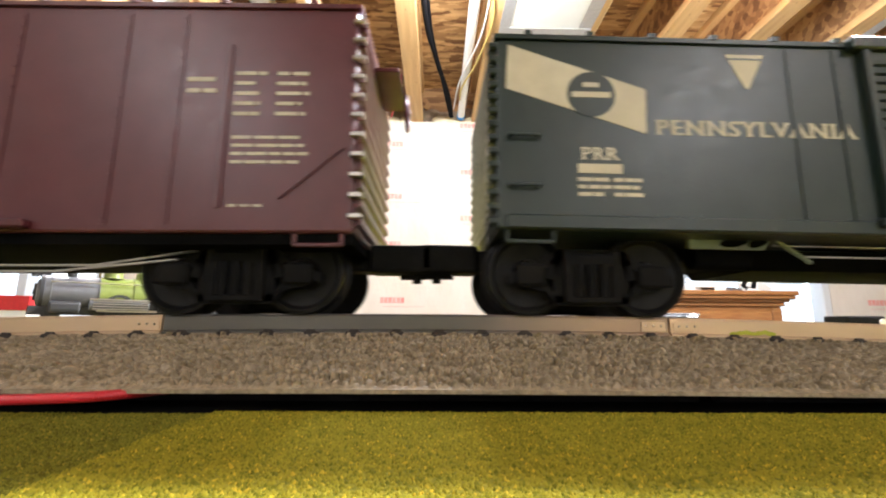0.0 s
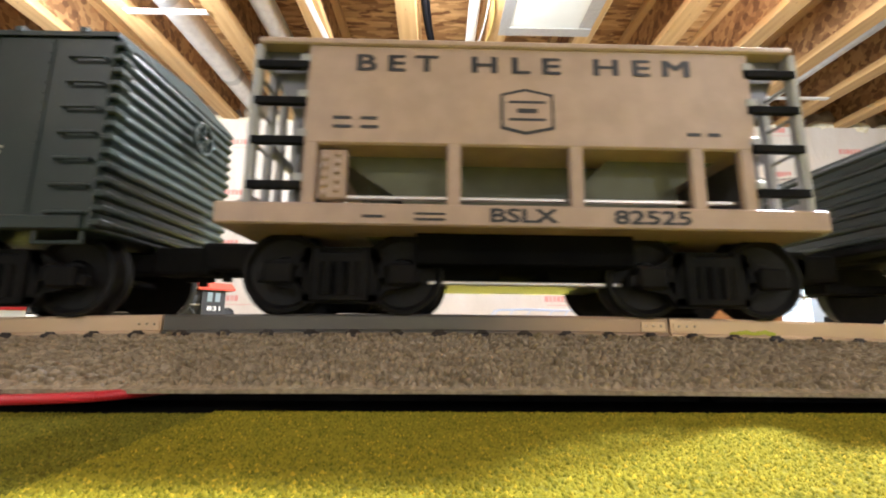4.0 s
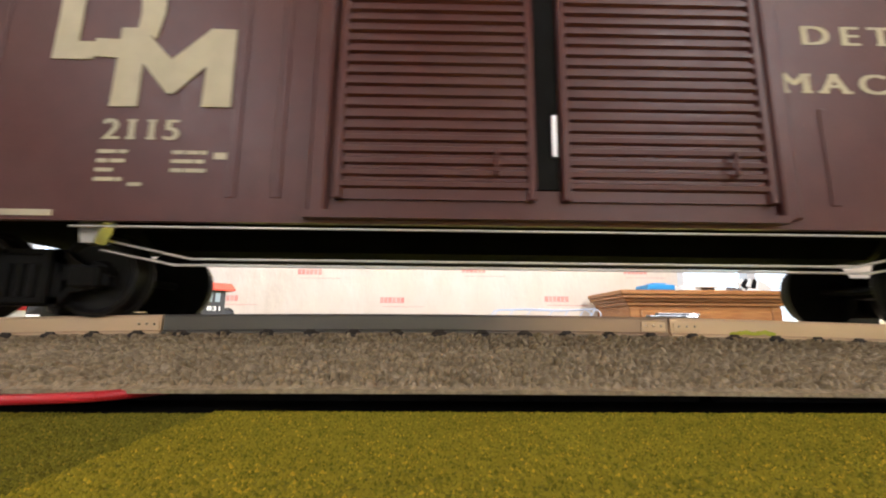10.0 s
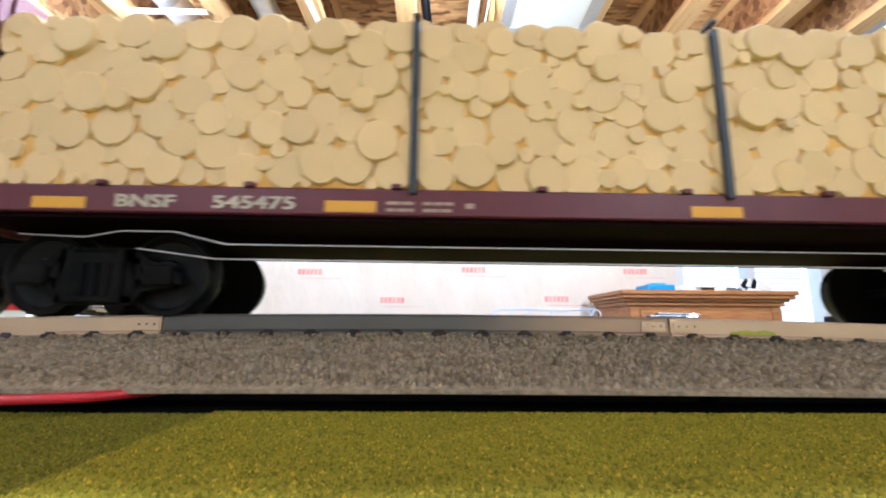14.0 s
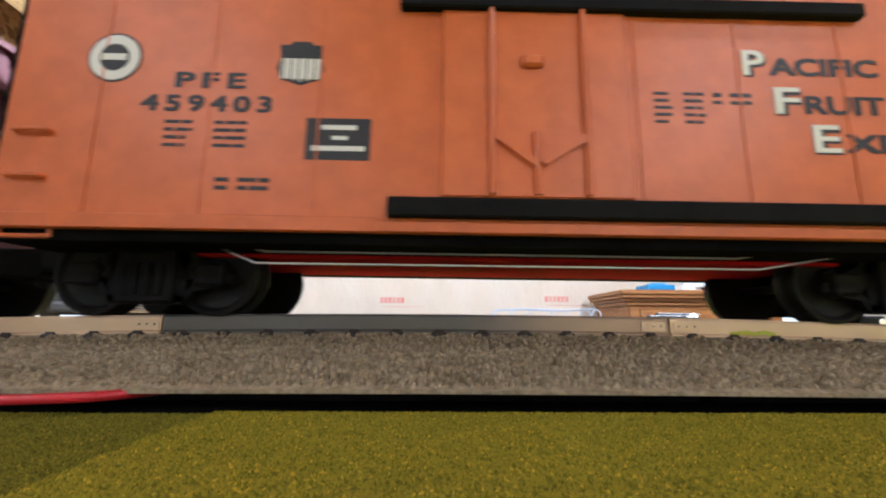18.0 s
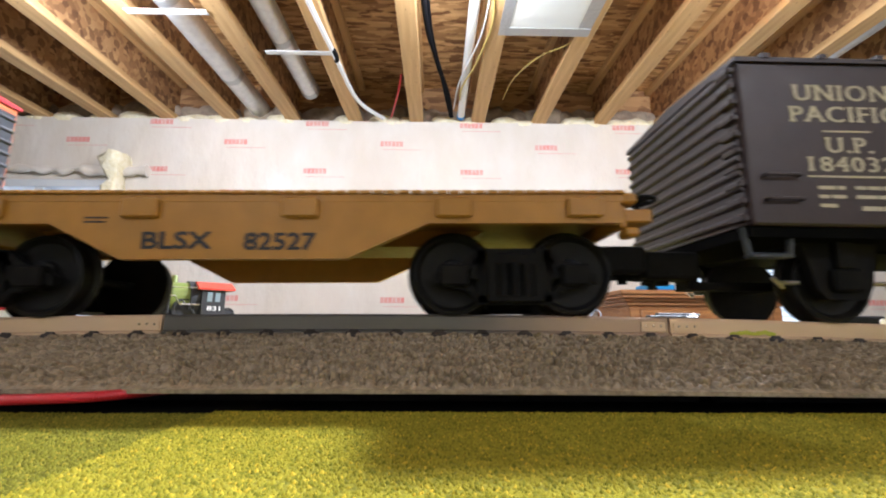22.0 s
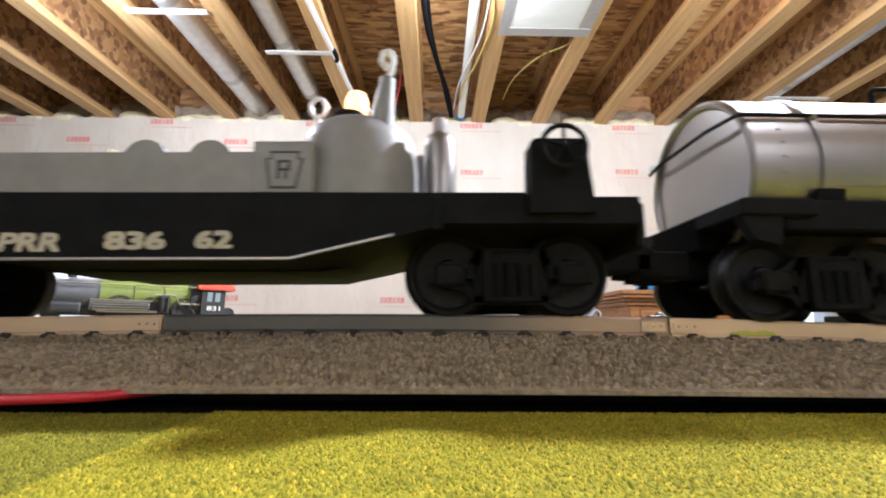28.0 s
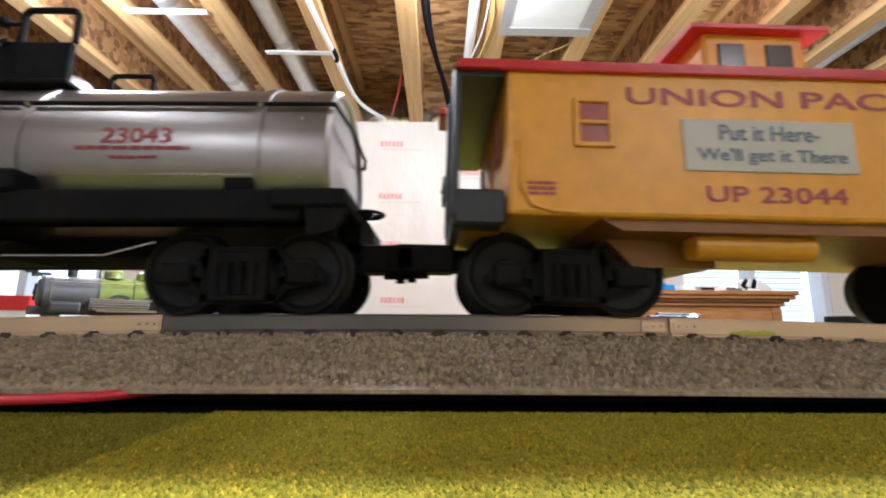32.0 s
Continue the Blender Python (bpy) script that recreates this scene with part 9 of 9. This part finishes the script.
# ---- what moves ----
def motions():
    times = [round(0.5 * i, 3) for i in range(65)]
    for ob, xc, tr in CARS:
        rows = []
        for t in times:
            x = xc - travel(t)
            za, zb = hump(x + tr[0]), hump(x + tr[-1])
            slope = math.degrees(math.atan2(zb - za, tr[-1] - tr[0]))
            zc = za + (zb - za) * (0 - tr[0]) / (tr[-1] - tr[0])
            rows.append((t, pose(x, TRACK_Y, RAIL_TOP + zc, 0, -slope, 0)))
        walk(ob, rows)
    spin = [round(0.175 * i, 4) for i in range(183)] + [32.0]
    for k, ax in enumerate(AXLES):
        p = ax.location.copy()
        walk(ax, [(t, pose(p.x, p.y, p.z, 0, -math.degrees(travel(t) / WHEEL_R) + 17 * k, 0)) for t in spin])


motions()
